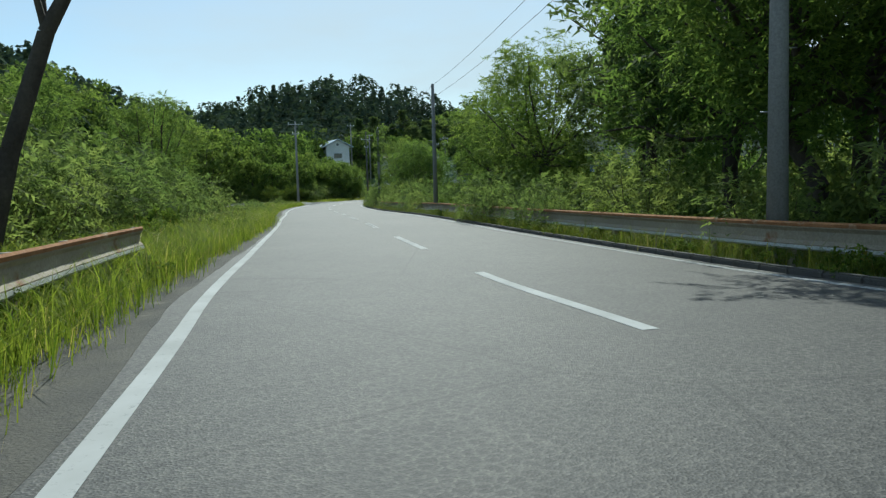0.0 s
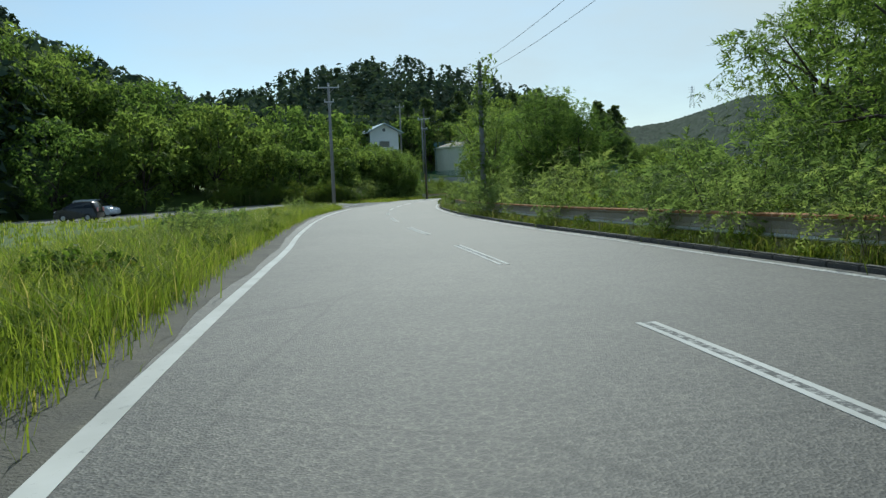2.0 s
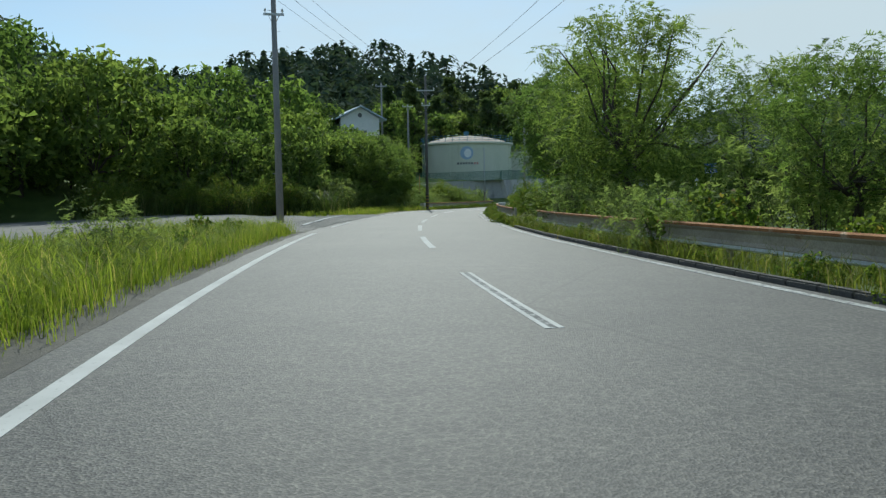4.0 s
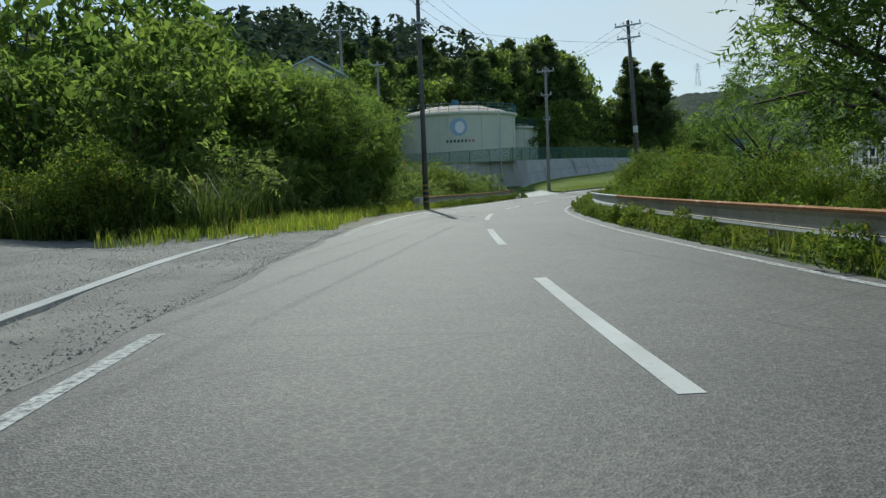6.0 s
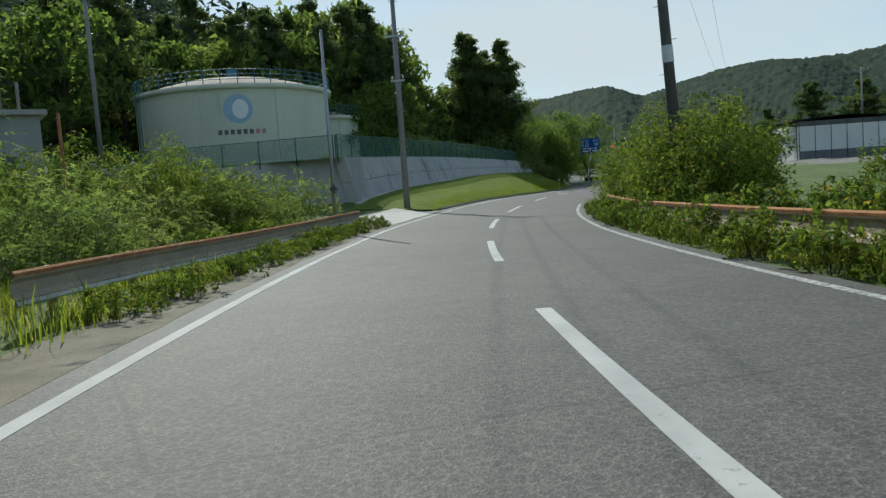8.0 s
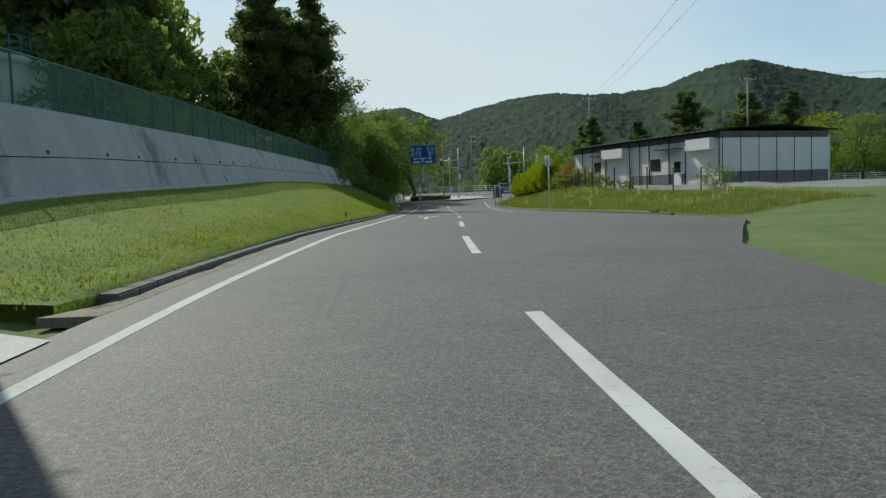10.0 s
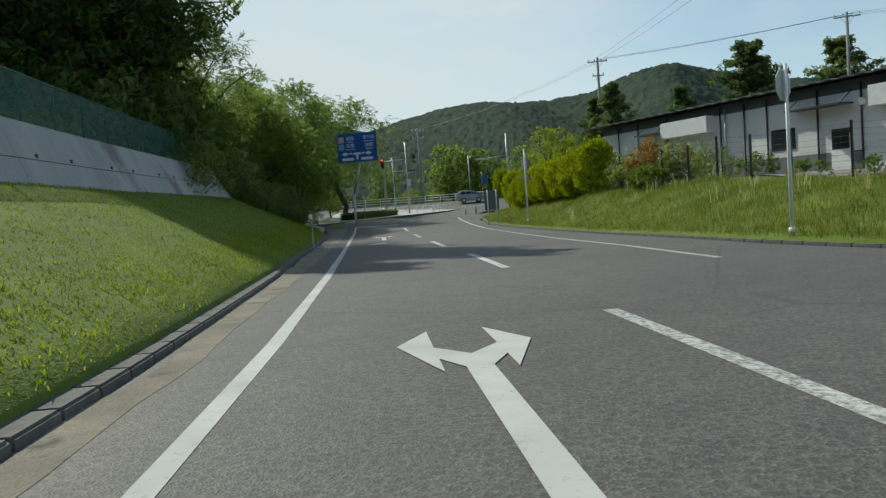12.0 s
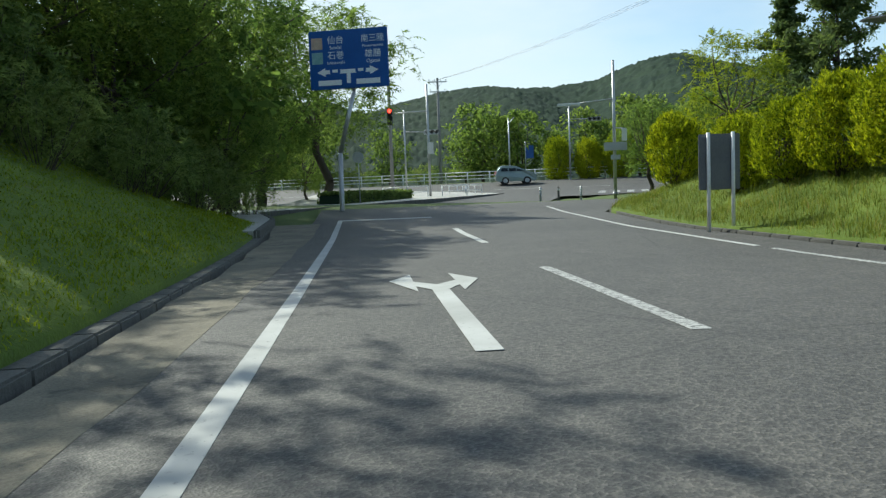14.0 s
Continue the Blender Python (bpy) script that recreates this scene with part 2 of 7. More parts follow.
SIGN_TAN = surface("brown_sign_sheet", (0.42, 0.30, 0.24), (0.55, 0.42, 0.34), 6, 0.5)
SIGN_GREEN = surface("green_sign_sheet", (0.16, 0.33, 0.36), (0.28, 0.45, 0.46), 6, 0.5)
BARK = surface("bark", (0.045, 0.034, 0.026), (0.10, 0.08, 0.06), 3.0, 0.95, 0, 1.0, 18, None, (1, 1, 0.25))
CAR_TEAL = surface("grey_green_car_paint", (0.20, 0.26, 0.26), (0.26, 0.32, 0.31), 1, 0.25, 0.2)
CAR_DARK = surface("black_car_paint", (0.012, 0.013, 0.016), (0.018, 0.019, 0.022), 1, 0.25, 0.1)
CAR_WHITE = surface("white_car_paint", (0.66, 0.68, 0.70), (0.72, 0.74, 0.76), 1, 0.25, 0.1)
MANHOLE = surface("worn_iron_cover", (0.36, 0.36, 0.365), (0.48, 0.47, 0.455), 3.0, 0.8, 0.0, 0.9, 26, ((0.34, 0.30, 0.26), 5.0, 0.60), None, 0.25)
RUBBER = surface("tyre_rubber", (0.012, 0.012, 0.012), (0.022, 0.022, 0.022), 8, 0.9)
YELLOW = surface("yellow_band", (0.24, 0.16, 0.05), (0.34, 0.23, 0.07), 3, 0.8)
LEAF_BROAD = leafy("broad_leaves", (0.064, 0.108, 0.036), (0.178, 0.242, 0.076), 0.64)
LEAF_BUSH = leafy("bush_leaves", (0.088, 0.125, 0.048), (0.208, 0.262, 0.108), 0.62)
LEAF_VINE = leafy("vine_leaves", (0.048, 0.088, 0.020), (0.165, 0.225, 0.048), 0.52, 0.6, (0.26, 0.20, 0.06))
NEEDLE = leafy("pine_needles", (0.055, 0.086, 0.046), (0.135, 0.180, 0.080), 0.55, 0.7)
LEAF_GOLD = leafy("golden_conifer_sprays", (0.040, 0.090, 0.012), (0.42, 0.46, 0.025), 0.40)
LEAF_LIME = leafy("lime_leaves", (0.12, 0.17, 0.02), (0.30, 0.34, 0.04), 0.45)
LEAF_RED = leafy("reddish_leaves", (0.09, 0.09, 0.025), (0.34, 0.15, 0.06), 0.35)
GRASS = leafy("tall_grass", (0.078, 0.130, 0.020), (0.245, 0.300, 0.055), 0.54, 0.6, (0.40, 0.35, 0.16))
MEADOW = leafy("weedy_meadow", (0.075, 0.110, 0.024), (0.20, 0.225, 0.052), 0.45, 0.6, (0.34, 0.28, 0.14))
PLUME = leafy("pale_grass_plumes", (0.36, 0.34, 0.24), (0.58, 0.55, 0.42), 0.45, 0.7)
REED = leafy("reed_blades", (0.04, 0.07, 0.018), (0.12, 0.155, 0.045), 0.4, 0.5, (0.30, 0.25, 0.13))
LAWN_SOIL = surface("mown_turf", (0.080, 0.130, 0.010), (0.140, 0.195, 0.018), 0.7, 0.95, 0, 1.0, 26, ((0.16, 0.17, 0.045), 0.9, 0.62))
LAWN = leafy("mown_grass", (0.095, 0.155, 0.010), (0.245, 0.300, 0.022), 0.45, 0.7, (0.31, 0.31, 0.05))
# far leaves lightened and blued, haze put into the colour
HAZED_LEAF = leafy("hazed_foliage", (0.066, 0.094, 0.070), (0.084, 0.112, 0.082), 0.25, 1.0)
LAMP_RED = bpy.data.materials.new("red_signal_lamp")
LAMP_RED.use_nodes = True
LAMP_RED.node_tree.nodes["Principled BSDF"].inputs["Base Color"].default_value = (0.6, 0.02, 0.01, 1)
LAMP_RED.node_tree.nodes["Principled BSDF"].inputs["Emission Color"].default_value = (1.0, 0.05, 0.03, 1)
LAMP_RED.node_tree.nodes["Principled BSDF"].inputs["Emission Strength"].default_value = 3.0


def glass_material():
    m, n, l, p = mat_nodes("tinted_window_glass")
    p.inputs["Base Color"].default_value = (0.02, 0.03, 0.035, 1)
    p.inputs["Roughness"].default_value, p.inputs["Specular IOR Level"].default_value = 0.06, 0.7
    return m


GLASS = glass_material()

# ---------------------------------------------------------------- mesh helpers
def box(bm, x0, x1, y0, y1, z0, z1, m=None):
    v = [bm.verts.new(m @ Vector(c) if m else c) for c in
         ((x0, y0, z0), (x1, y0, z0), (x1, y1, z0), (x0, y1, z0), (x0, y0, z1), (x1, y0, z1), (x1, y1, z1), (x0, y1, z1))]
    for f in ((3, 2, 1, 0), (4, 5, 6, 7), (0, 1, 5, 4), (1, 2, 6, 5), (2, 3, 7, 6), (3, 0, 4, 7)):
        bm.faces.new([v[i] for i in f])


def soft_box(bm, x0, x1, y0, y1, z0, z1, r=0.01, m=None):
    t = bmesh.new()
    box(t, x0, x1, y0, y1, z0, z1)
    bmesh.ops.bevel(t, geom=t.edges[:], offset=r, segments=2, affect="EDGES")
    join(bm, t, m)


def join(bm, t, m=None):
    idx = {}
    for v in t.verts:
        idx[v] = bm.verts.new(m @ v.co if m else v.co)
    for f in t.faces:
        bm.faces.new([idx[v] for v in f.verts])
    t.free()


def tube(bm, a, b, r0, r1=None, seg=10, caps=True):
    """A tapered round bar from a to b."""
    a, b = Vector(a), Vector(b)
    r1 = r0 if r1 is None else r1
    q = (b - a).to_track_quat("Z", "Y")
    rings = []
    for c, r in ((a, r0), (b, r1)):
        rings.append([bm.verts.new(c + q @ Vector((r * math.cos(2 * math.pi * k / seg), r * math.sin(2 * math.pi * k / seg), 0))) for k in range(seg)])
    for k in range(seg):
        f = bm.faces.new((rings[0][k], rings[0][(k + 1) % seg], rings[1][(k + 1) % seg], rings[1][k]))
        f.smooth = True
    if caps:
        bm.faces.new(rings[0][::-1])
        bm.faces.new(rings[1])


def sweep_tube(bm, pts, r, seg=6):
    """One unbroken round bar along a line of places."""
    pts = [Vector(p) for p in pts]
    rings = []
    for i, p in enumerate(pts):
        d = pts[min(i + 1, len(pts) - 1)] - pts[max(i - 1, 0)]
        q = d.to_track_quat("Z", "Y")
        rings.append([bm.verts.new(p + q @ Vector((r * math.cos(2 * math.pi * k / seg), r * math.sin(2 * math.pi * k / seg), 0))) for k in range(seg)])
    for a, b in zip(rings, rings[1:]):
        j0 = min(range(seg), key=lambda j: (b[j].co - a[0].co).length)
        for k in range(seg):
            bm.faces.new((a[k], a[(k + 1) % seg], b[(k + 1 + j0) % seg], b[(k + j0) % seg])).smooth = True
    bm.faces.new(rings[0][::-1])
    bm.faces.new(rings[-1])


def plate(bm, pts, z0, z1, m=None):
    """A flat outline in x and y, given thickness in z."""
    lo = [bm.verts.new(m @ Vector((x, y, z0)) if m else (x, y, z0)) for x, y in pts]
    hi = [bm.verts.new(m @ Vector((x, y, z1)) if m else (x, y, z1)) for x, y in pts]
    bm.faces.new(lo[::-1])
    bm.faces.new(hi)
    for k in range(len(pts)):
        j = (k + 1) % len(pts)
        bm.faces.new((lo[k], lo[j], hi[j], hi[k]))


def link_bm(name, bm, material):
    bm.normal_update()
    me = bpy.data.meshes.new(name)
    bm.to_mesh(me)
    bm.free()
    me.materials.append(material)
    return new(name, me)


def part(name, bm, material, parent, label=""):
    ob = link_bm(name, bm, material)
    ob.parent = parent
    return tagged(ob, label)


def thing(name, x, y, z, label, category, group="", turn=0.0):
    ob = new(name)
    ob.empty_display_size = 0.2
    ob.matrix_world = pose(x, y, z, 0, 0, turn)
    return tagged(ob, label, category, group)


def quads(name, verts, faces, material, smooth=False):
    """A mesh from arrays of corners and faces."""
    me = bpy.data.meshes.new(name)
    faces = np.asarray(faces, dtype=np.int32)
    me.vertices.add(len(verts))
    me.vertices.foreach_set("co", np.asarray(verts, dtype=np.float32).ravel())
    me.loops.add(faces.size)
    me.loops.foreach_set("vertex_index", faces.ravel())
    me.polygons.add(len(faces))
    me.polygons.foreach_set("loop_start", np.arange(0, faces.size, faces.shape[1], dtype=np.int32))
    me.polygons.foreach_set("loop_total", np.full(len(faces), faces.shape[1], dtype=np.int32))
    me.update(calc_edges=True)
    me.polygons.foreach_set("use_smooth", np.full(len(faces), smooth, dtype=bool))
    me.validate()
    me.materials.append(material)
    return me


# ---------------------------------------------------------------- the road's line and the lie of the land
CENTRE_KNOTS = [(18, -60), (6.8, -14), (4.2, -4), (1.7, 6.2), (0.5, 11.2), (-1.4, 21.1), (-3.2, 31.1), (-5.1, 41), (-6.9, 50.7), (-8.9, 60.0),
                (-10.7, 69.7), (-12.1, 79.6), (-13.1, 91), (-13.45, 103), (-13.0, 116.4), (-11.9, 126.4), (-9.5, 136.2), (-6.4, 145.7),
                (-2.6, 154.9), (2.2, 163.9), (8.0, 173.4), (14.1, 182.8), (19.7, 191.6), (25.3, 200.4), (30.9, 209.2), (36.4, 217.8),
                (41.8, 226.3), (52.4, 243.2), (73.6, 277.2), (105, 327)]


def spline(knots, step=0.5):
    k = np.array(knots, float)
    out = []
    for i in range(len(k) - 1):
        p0, p1, p2, p3 = k[max(i - 1, 0)], k[i], k[i + 1], k[min(i + 2, len(k) - 1)]
        m = max(2, int(np.linalg.norm(p2 - p1) / step))
        t = np.linspace(0, 1, m, endpoint=False)[:, None]
        d1, d2 = (p2 - p0) / 2, (p3 - p1) / 2
        out.append((2 * t**3 - 3 * t**2 + 1) * p1 + (t**3 - 2 * t**2 + t) * d1 + (-2 * t**3 + 3 * t**2) * p2 + (t**3 - t**2) * d2)
    return np.vstack(out + [k[-1:]])


LINE = spline(CENTRE_KNOTS)
LINE_U = np.r_[0, np.cumsum(np.linalg.norm(np.diff(LINE, axis=0), axis=1))]
LINE_U += 6.0 - LINE_U[np.argmin((LINE[:, 0] - 1.7)**2 + (LINE[:, 1] - 6.2)**2)]
LINE_T = np.gradient(LINE, axis=0)
LINE_T /= np.linalg.norm(LINE_T, axis=1)[:, None]
GRADE_U = [-90, 0, 10, 20, 40, 47, 55, 61, 70, 90, 110, 128, 140, 150, 160, 170, 180, 190, 200, 210, 217, 224, 232, 240, 247, 262, 275, 290, 330, 400]
GRADE_Z = [0.4, -0.02, -0.19, -0.31, -0.52, -0.66, -0.79, -0.85, -0.92, -1.09, -1.22, -1.33, -1.48, -1.57, -1.55, -1.45, -1.40, -1.46, -1.53, -1.60, -1.70, -1.76, -1.79, -1.74, -1.55, -0.75, -0.2, 0.05, 0.1, 0.1]


def grade(u):
    return np.interp(u, GRADE_U, GRADE_Z)


def at(u, off, dz=0.0):
    """The place at a length along the road, off to its left, dz over the carriageway."""
    x, y = np.interp(u, LINE_U, LINE[:, 0]), np.interp(u, LINE_U, LINE[:, 1])
    tx, ty = np.interp(u, LINE_U, LINE_T[:, 0]), np.interp(u, LINE_U, LINE_T[:, 1])
    h = math.hypot(tx, ty)
    return (x - ty / h * off, y + tx / h * off, float(grade(u)) + dz)


def heading(u):
    return math.degrees(math.atan2(-np.interp(u, LINE_U, LINE_T[:, 0]), np.interp(u, LINE_U, LINE_T[:, 1])))


def road_coords(x, y):
    """Length along the road and distance to its left, for arrays of places."""
    x, y = np.atleast_1d(np.asarray(x, float)), np.atleast_1d(np.asarray(y, float))
    u, off = np.empty(len(x)), np.empty(len(x))
    ln, lt, lu = LINE[::2], LINE_T[::2], LINE_U[::2]
    for s in range(0, len(x), 4000):
        dx, dy = x[s:s + 4000, None] - ln[None, :, 0], y[s:s + 4000, None] - ln[None, :, 1]
        j = np.argmin(dx * dx + dy * dy, axis=1)
        r = np.arange(len(j))
        u[s:s + 4000] = lu[j] + dx[r, j] * lt[j, 0] + dy[r, j] * lt[j, 1]
        off[s:s + 4000] = -dx[r, j] * lt[j, 1] + dy[r, j] * lt[j, 0]
    return u, off


def step_(a, b, x):
    t = np.clip((x - a) / (b - a), 0, 1)
    return t * t * (3 - 2 * t)


def bumpy(x, y, k, seed=0.0):
    return np.sin(x * k + seed) * np.cos(y * k * 1.13 + 2.1 * seed) + 0.5 * np.sin(x * k * 2.3 + y * k * 1.7 + seed)


RIGHT_U = [-90, 60, 100, 115, 165, 174, 184, 193, 200, 207, 222, 238, 246, 252, 258, 400]
RIGHT_OFF = [-3.45, -3.4, -3.3, -3.05, -3.05, -4.6, -8.6, -7.7, -6.4, -5.35, -5.2, -4.8, -5.4, -8.0, -12, -12]
LEFT_U = [-90, 5, 17, 30, 36, 42, 50, 66, 90, 97, 120, 128, 134, 146, 155, 159, 166, 169, 190, 200, 209, 215, 227, 236, 244, 252, 400]
LEFT_OFF = [4.4, 4.4, 4.0, 3.8, 3.85, 4.1, 4.5, 4.2, 4.2, 4.2, 4.2, 4.6, 4.5, 4.2, 4.5, 5.2, 5.2, 4.2, 4.15, 3.9, 3.95, 4.2, 4.4, 4.6, 5.0, 8, 12]
WALL_U0, WALL_U1 = 169.6, 233.0
BASE_U, BASE_H = [160, 167.5, 171, 176, 195, 233, 240, 252], [0.12, 0.18, 0.75, 1.12, 1.85, 2.6, 2.2, 0.3]
TOP_U, TOP_H = [160, 168, 176, 192, 233], [3.0, 3.05, 3.15, 3.5, 4.0]


def land(x, y, under=0.12):
    """Height of the ground. Under the carriageway it keeps a little below it."""
    x, y = np.atleast_1d(np.asarray(x, float)), np.atleast_1d(np.asarray(y, float))
    u, off = road_coords(x, y)
    zr = grade(u)
    lo, ro = np.interp(u, LEFT_U, LEFT_OFF), np.interp(u, RIGHT_U, RIGHT_OFF)
    a, b = off - lo, ro - off
    rel = 0.04 * np.clip(a, 0, 1) + 0.10 * bumpy(x, y, 0.5) * step_(0.3, 4, np.maximum(a, b))
    # mown bank and plateau behind the retaining wall
    w = step_(165, 169, u) * (1 - step_(246, 256, u))
    bank = np.interp(u, BASE_U, BASE_H) * np.clip(a / 4.8, 0, 1) + 0.05
    top = np.interp(u, TOP_U, TOP_H)
    behind = (off > 11.2) & (y > np.where(x < -5, 171.6 - (x + 5) * 0.42, 169.6 + (x + 5.3) * 0.33)) & (u < 300)
    rel = np.where(a > 0, rel * (1 - w) + w * bank, rel)
    rel = np.where(behind, np.maximum(rel, top * (1 - step_(233, 236, u)) + step_(233, 236, u) * np.clip(2.6 + 0.12 * (off - 9), 0, 5) * (1 - step_(238, 254, u))), rel)
    # right side: falls away first, a grassy rise at the end
    down = -0.06 * np.clip(b, 0, 12) * (1 - step_(166, 180, u))
    up = (0.10 + np.interp(u, [200, 209, 219, 240], [0.72, 0.8, 1.35, 1.5]) * step_(0.2, 5.0, b)) * step_(176, 196, u) * (1 - step_(250, 258, u))
    rel = np.where(b > 0, rel + down + up, rel)
    edge = 0.4 if under else 0.14
    rel = np.where((a <= edge) & (b <= edge), -under if under else np.minimum(rel, 0.02), rel)
    z = zr * 1.0 + rel
    # wooded hills to the left and ahead
    hill = 21 * np.exp(-(((x + 48) / 50)**2 + ((y - 268) / 48)**2)) + 26 * np.exp(-(((x + 104) / 38)**2 + ((y - 165) / 58)**2))
    hill += 9 * np.exp(-(((x + 75) / 30)**2 + ((y - 120) / 25)**2)) * 0.6
    hill += 12 * np.exp(-(((x - 10) / 45)**2 + ((y - 285) / 40)**2)) * step_(12, 50, off)
    knoll = 6.6 * np.exp(-(((x + 26) / 8)**2 + ((y - 169) / 9)**2)) * (off > 12)
    z = z + hill * step_(8, 40, off) * np.where(behind & (u < 236), step_(20, 50, off), 1) + knoll
    # the gravel car park is nearly level, cut a little into the foot of the slope
    level = (1 - step_(0.8, 1.5, ((x + 41) / 16)**2 + ((y - 101) / 21)**2)) * step_(10, 16, off)
    z = z * (1 - level) + level * (-1.17 - 0.0145 * np.clip(-24 - x, 0, 40))
    # the crossing lies on its own even sheet
    ca, cn = (x - 58.6) * 0.62 - (y - 246.5) * 0.785, (x - 58.6) * 0.785 + (y - 246.5) * 0.62
    flat = np.interp(cn, [-16, -10, -4, 3, 8, 14, 20, 24, 40], [-1.68, -1.55, -1.38, -1.25, -1.1, -0.65, -0.15, -0.05, -0.05])
    on = step_(-13, -8, cn) * (1 - step_(26, 40, cn)) * (1 - step_(40, 110, np.abs(ca)))
    sheet = (cn > 1.0) | (np.abs(ca + 1.0) < 10.5 - 0.35 * (2.5 - cn))
    z = np.where((cn > -13) & (cn < 40), z * (1 - on) + on * (flat + np.where(sheet & (cn < 22.5), -0.15, 0.02)), z)
    z = np.where(cn > 40, flat - 3 * step_(40, 60, cn), z) * 1.0
    # low ground past the crossing and out to the mountains
    return z


def ground_z(x, y):
    return float(land(x, y, 0.0)[0])

# ---------------------------------------------------------------- ground, road, markings
def axis(lo, hi, fine):
    inner = np.arange(lo, hi + 0.1, fine)
    out = 3.0 * 1.28 ** np.arange(1, 24)
    return np.r_[(lo - out)[::-1], inner, hi + out]


LOT = [at(119.5, 3.75)[:2], at(116, 3.7)[:2], at(112, 3.66)[:2], at(108, 3.62)[:2], at(104, 3.72)[:2], at(100, 3.8)[:2], at(95.5, 3.85)[:2], (-22.5, 88), (-28, 80), (-38, 79), (-54, 96), (-51, 111), (-39, 119.5), (-31, 121.5), (-22, 119)]

DRIVE = [at(158.6, 3.9)[:2], at(162, 3.9)[:2], at(166.8, 3.9)[:2], (-3.2, 167.9), (-5.2, 166.7), (-9, 164.5), (-12, 161.5), (-9, 159.3)]


def inside(x, y, poly):
    r = np.zeros(len(x), bool)
    for (ax, ay), (bx, by) in zip(poly, poly[1:] + poly[:1]):
        r ^= ((ay > y) != (by > y)) & (x < (bx - ax) * (y - ay) / (by - ay + 1e-12) + ax)
    return r


def make_ground():
    xs, ys = axis(-100, 110, 1.2), axis(-30, 300, 1.2)
    gx, gy = np.meshgrid(xs, ys)
    z = land(gx.ravel(), gy.ravel())
    edge = np.maximum(np.abs(gx.ravel()) - 170, np.abs(gy.ravel() - 130) - 240)
    z = np.where(edge > 0, z * np.exp(-np.clip(edge, 0, 900) / 120) - 4 * step_(0, 200, edge), z)
    z = z - 0.12 * inside(gx.ravel(), gy.ravel(), LOT) - 0.14 * inside(gx.ravel(), gy.ravel(), DRIVE)      # beds of the gravel and the driveway
    u, off = road_coords(gx.ravel(), gy.ravel())
    a = off - np.interp(u, LEFT_U, LEFT_OFF)
    z = z - 0.16 * ((u > 169.2) & (u < 246) & (a > -1) & (off < 9.0))   # bed of the turf
    b = np.interp(u, RIGHT_U, RIGHT_OFF) - off
    z = z - 0.12 * ((u > 193.5) & (u < 248) & (b > 0.1) & (b < 6.2))
    v = np.c_[gx.ravel(), gy.ravel(), z]
    nx = len(xs)
    i = (np.arange(len(ys) - 1)[:, None] * nx + np.arange(nx - 1)[None, :]).ravel()
    f = np.c_[i, i + 1, i + 1 + nx, i + nx]
    tagged(new("ground", quads("ground", v, f, SOIL, True)), "grassy earth and verges of a low wooded valley", "ground", kind="structure")


def ribbon(name, us, left, right, dz, material, depth=0.0, cols=2, drape=False):
    """A strip along the road between two distances to its left, as a mesh object."""
    v, f = [], []
    for u in us:
        a, b = float(left(u)), float(right(u))
        for k in range(cols):
            o = a + (b - a) * k / (cols - 1)
            x, y, z = at(u, o, dz)
            if drape:
                z = ground_z(x, y) + dz
            v.append((x, y, z))
    for i in range(len(us) - 1):
        for k in range(cols - 1):
            j = i * cols + k
            f.append((j, j + 1, j + cols + 1, j + cols)[::-1])
    if depth:
        n = len(v)
        v += [(x, y, z - depth) for x, y, z in v]
        for i in range(len(us) - 1):
            j = i * cols
            f.append((j, j + cols, n + j + cols, n + j)[::-1])
            j = i * cols + cols - 1
            f.append((j, n + j, n + j + cols, j + cols)[::-1])
        f.append((0, n, n + cols - 1, cols - 1))
        e = (len(us) - 1) * cols
        f.append((e, e + cols - 1, n + e + cols - 1, n + e))
    return new(name, quads(name, v, f, material, False))


make_ground()
road = ribbon("road", np.arange(-58, 252.1, 1.0), lambda u: min(np.interp(u, LEFT_U, LEFT_OFF), 4.0), lambda u: np.interp(u, RIGHT_U, RIGHT_OFF) + 0.02, 0.0, ASPHALT, 0.2, 5)
tagged(road, "two-lane worn grey asphalt country road", "road", kind="structure")


def child(ob, parent):
    ob.parent = parent
    return ob


def dash(u0, u1, off, w=0.15, material=PAINT, name="dash"):
    child(ribbon(name, np.linspace(u0, u1, 9), lambda u: off + w / 2, lambda u: off - w / 2, 0.004, material, 0.003), road)


DASH_U = [-34.8, -24.6, -14.4, -4.0, 6.2, 16.0, 26.4, 36.0, 46.4, 56.2, 65.8, 75.2, 85.7, 94.6, 102.6, 112.5, 122.4, 132.8, 142.7, 152.6, 162.4, 173.5, 184.2, 195.4, 206.3, 216.8, 227.0, 236.7]
dash_off = lambda u: float(np.interp(u, [0, 20, 40, 60, 80, 100, 120, 140, 160, 170, 180, 190, 200, 210, 220, 230, 240], [0, -0.05, 0.08, -0.05, 0, 0, 0, 0.02, 0.03, 0.08, 0.06, -0.04, -0.18, -0.18, -0.11, 0, 0.06]))
for k, u in enumerate(DASH_U):
    if 5 < k < 12:                                   # mostly the rims of these are left
        o = dash_off(u + 2.4)
        dash(u, u + 4.85, o + 0.058, 0.05)
        dash(u, u + 4.85, o - 0.058, 0.05)
        dash(u + (0 if k % 2 else 1.3), u + 4.85, o, 0.066, PAINT_GONE)
    else:
        dash(u, u + 4.95, dash_off(u + 2.4), 0.15, PAINT_OLD if k in (23, 26) else PAINT)
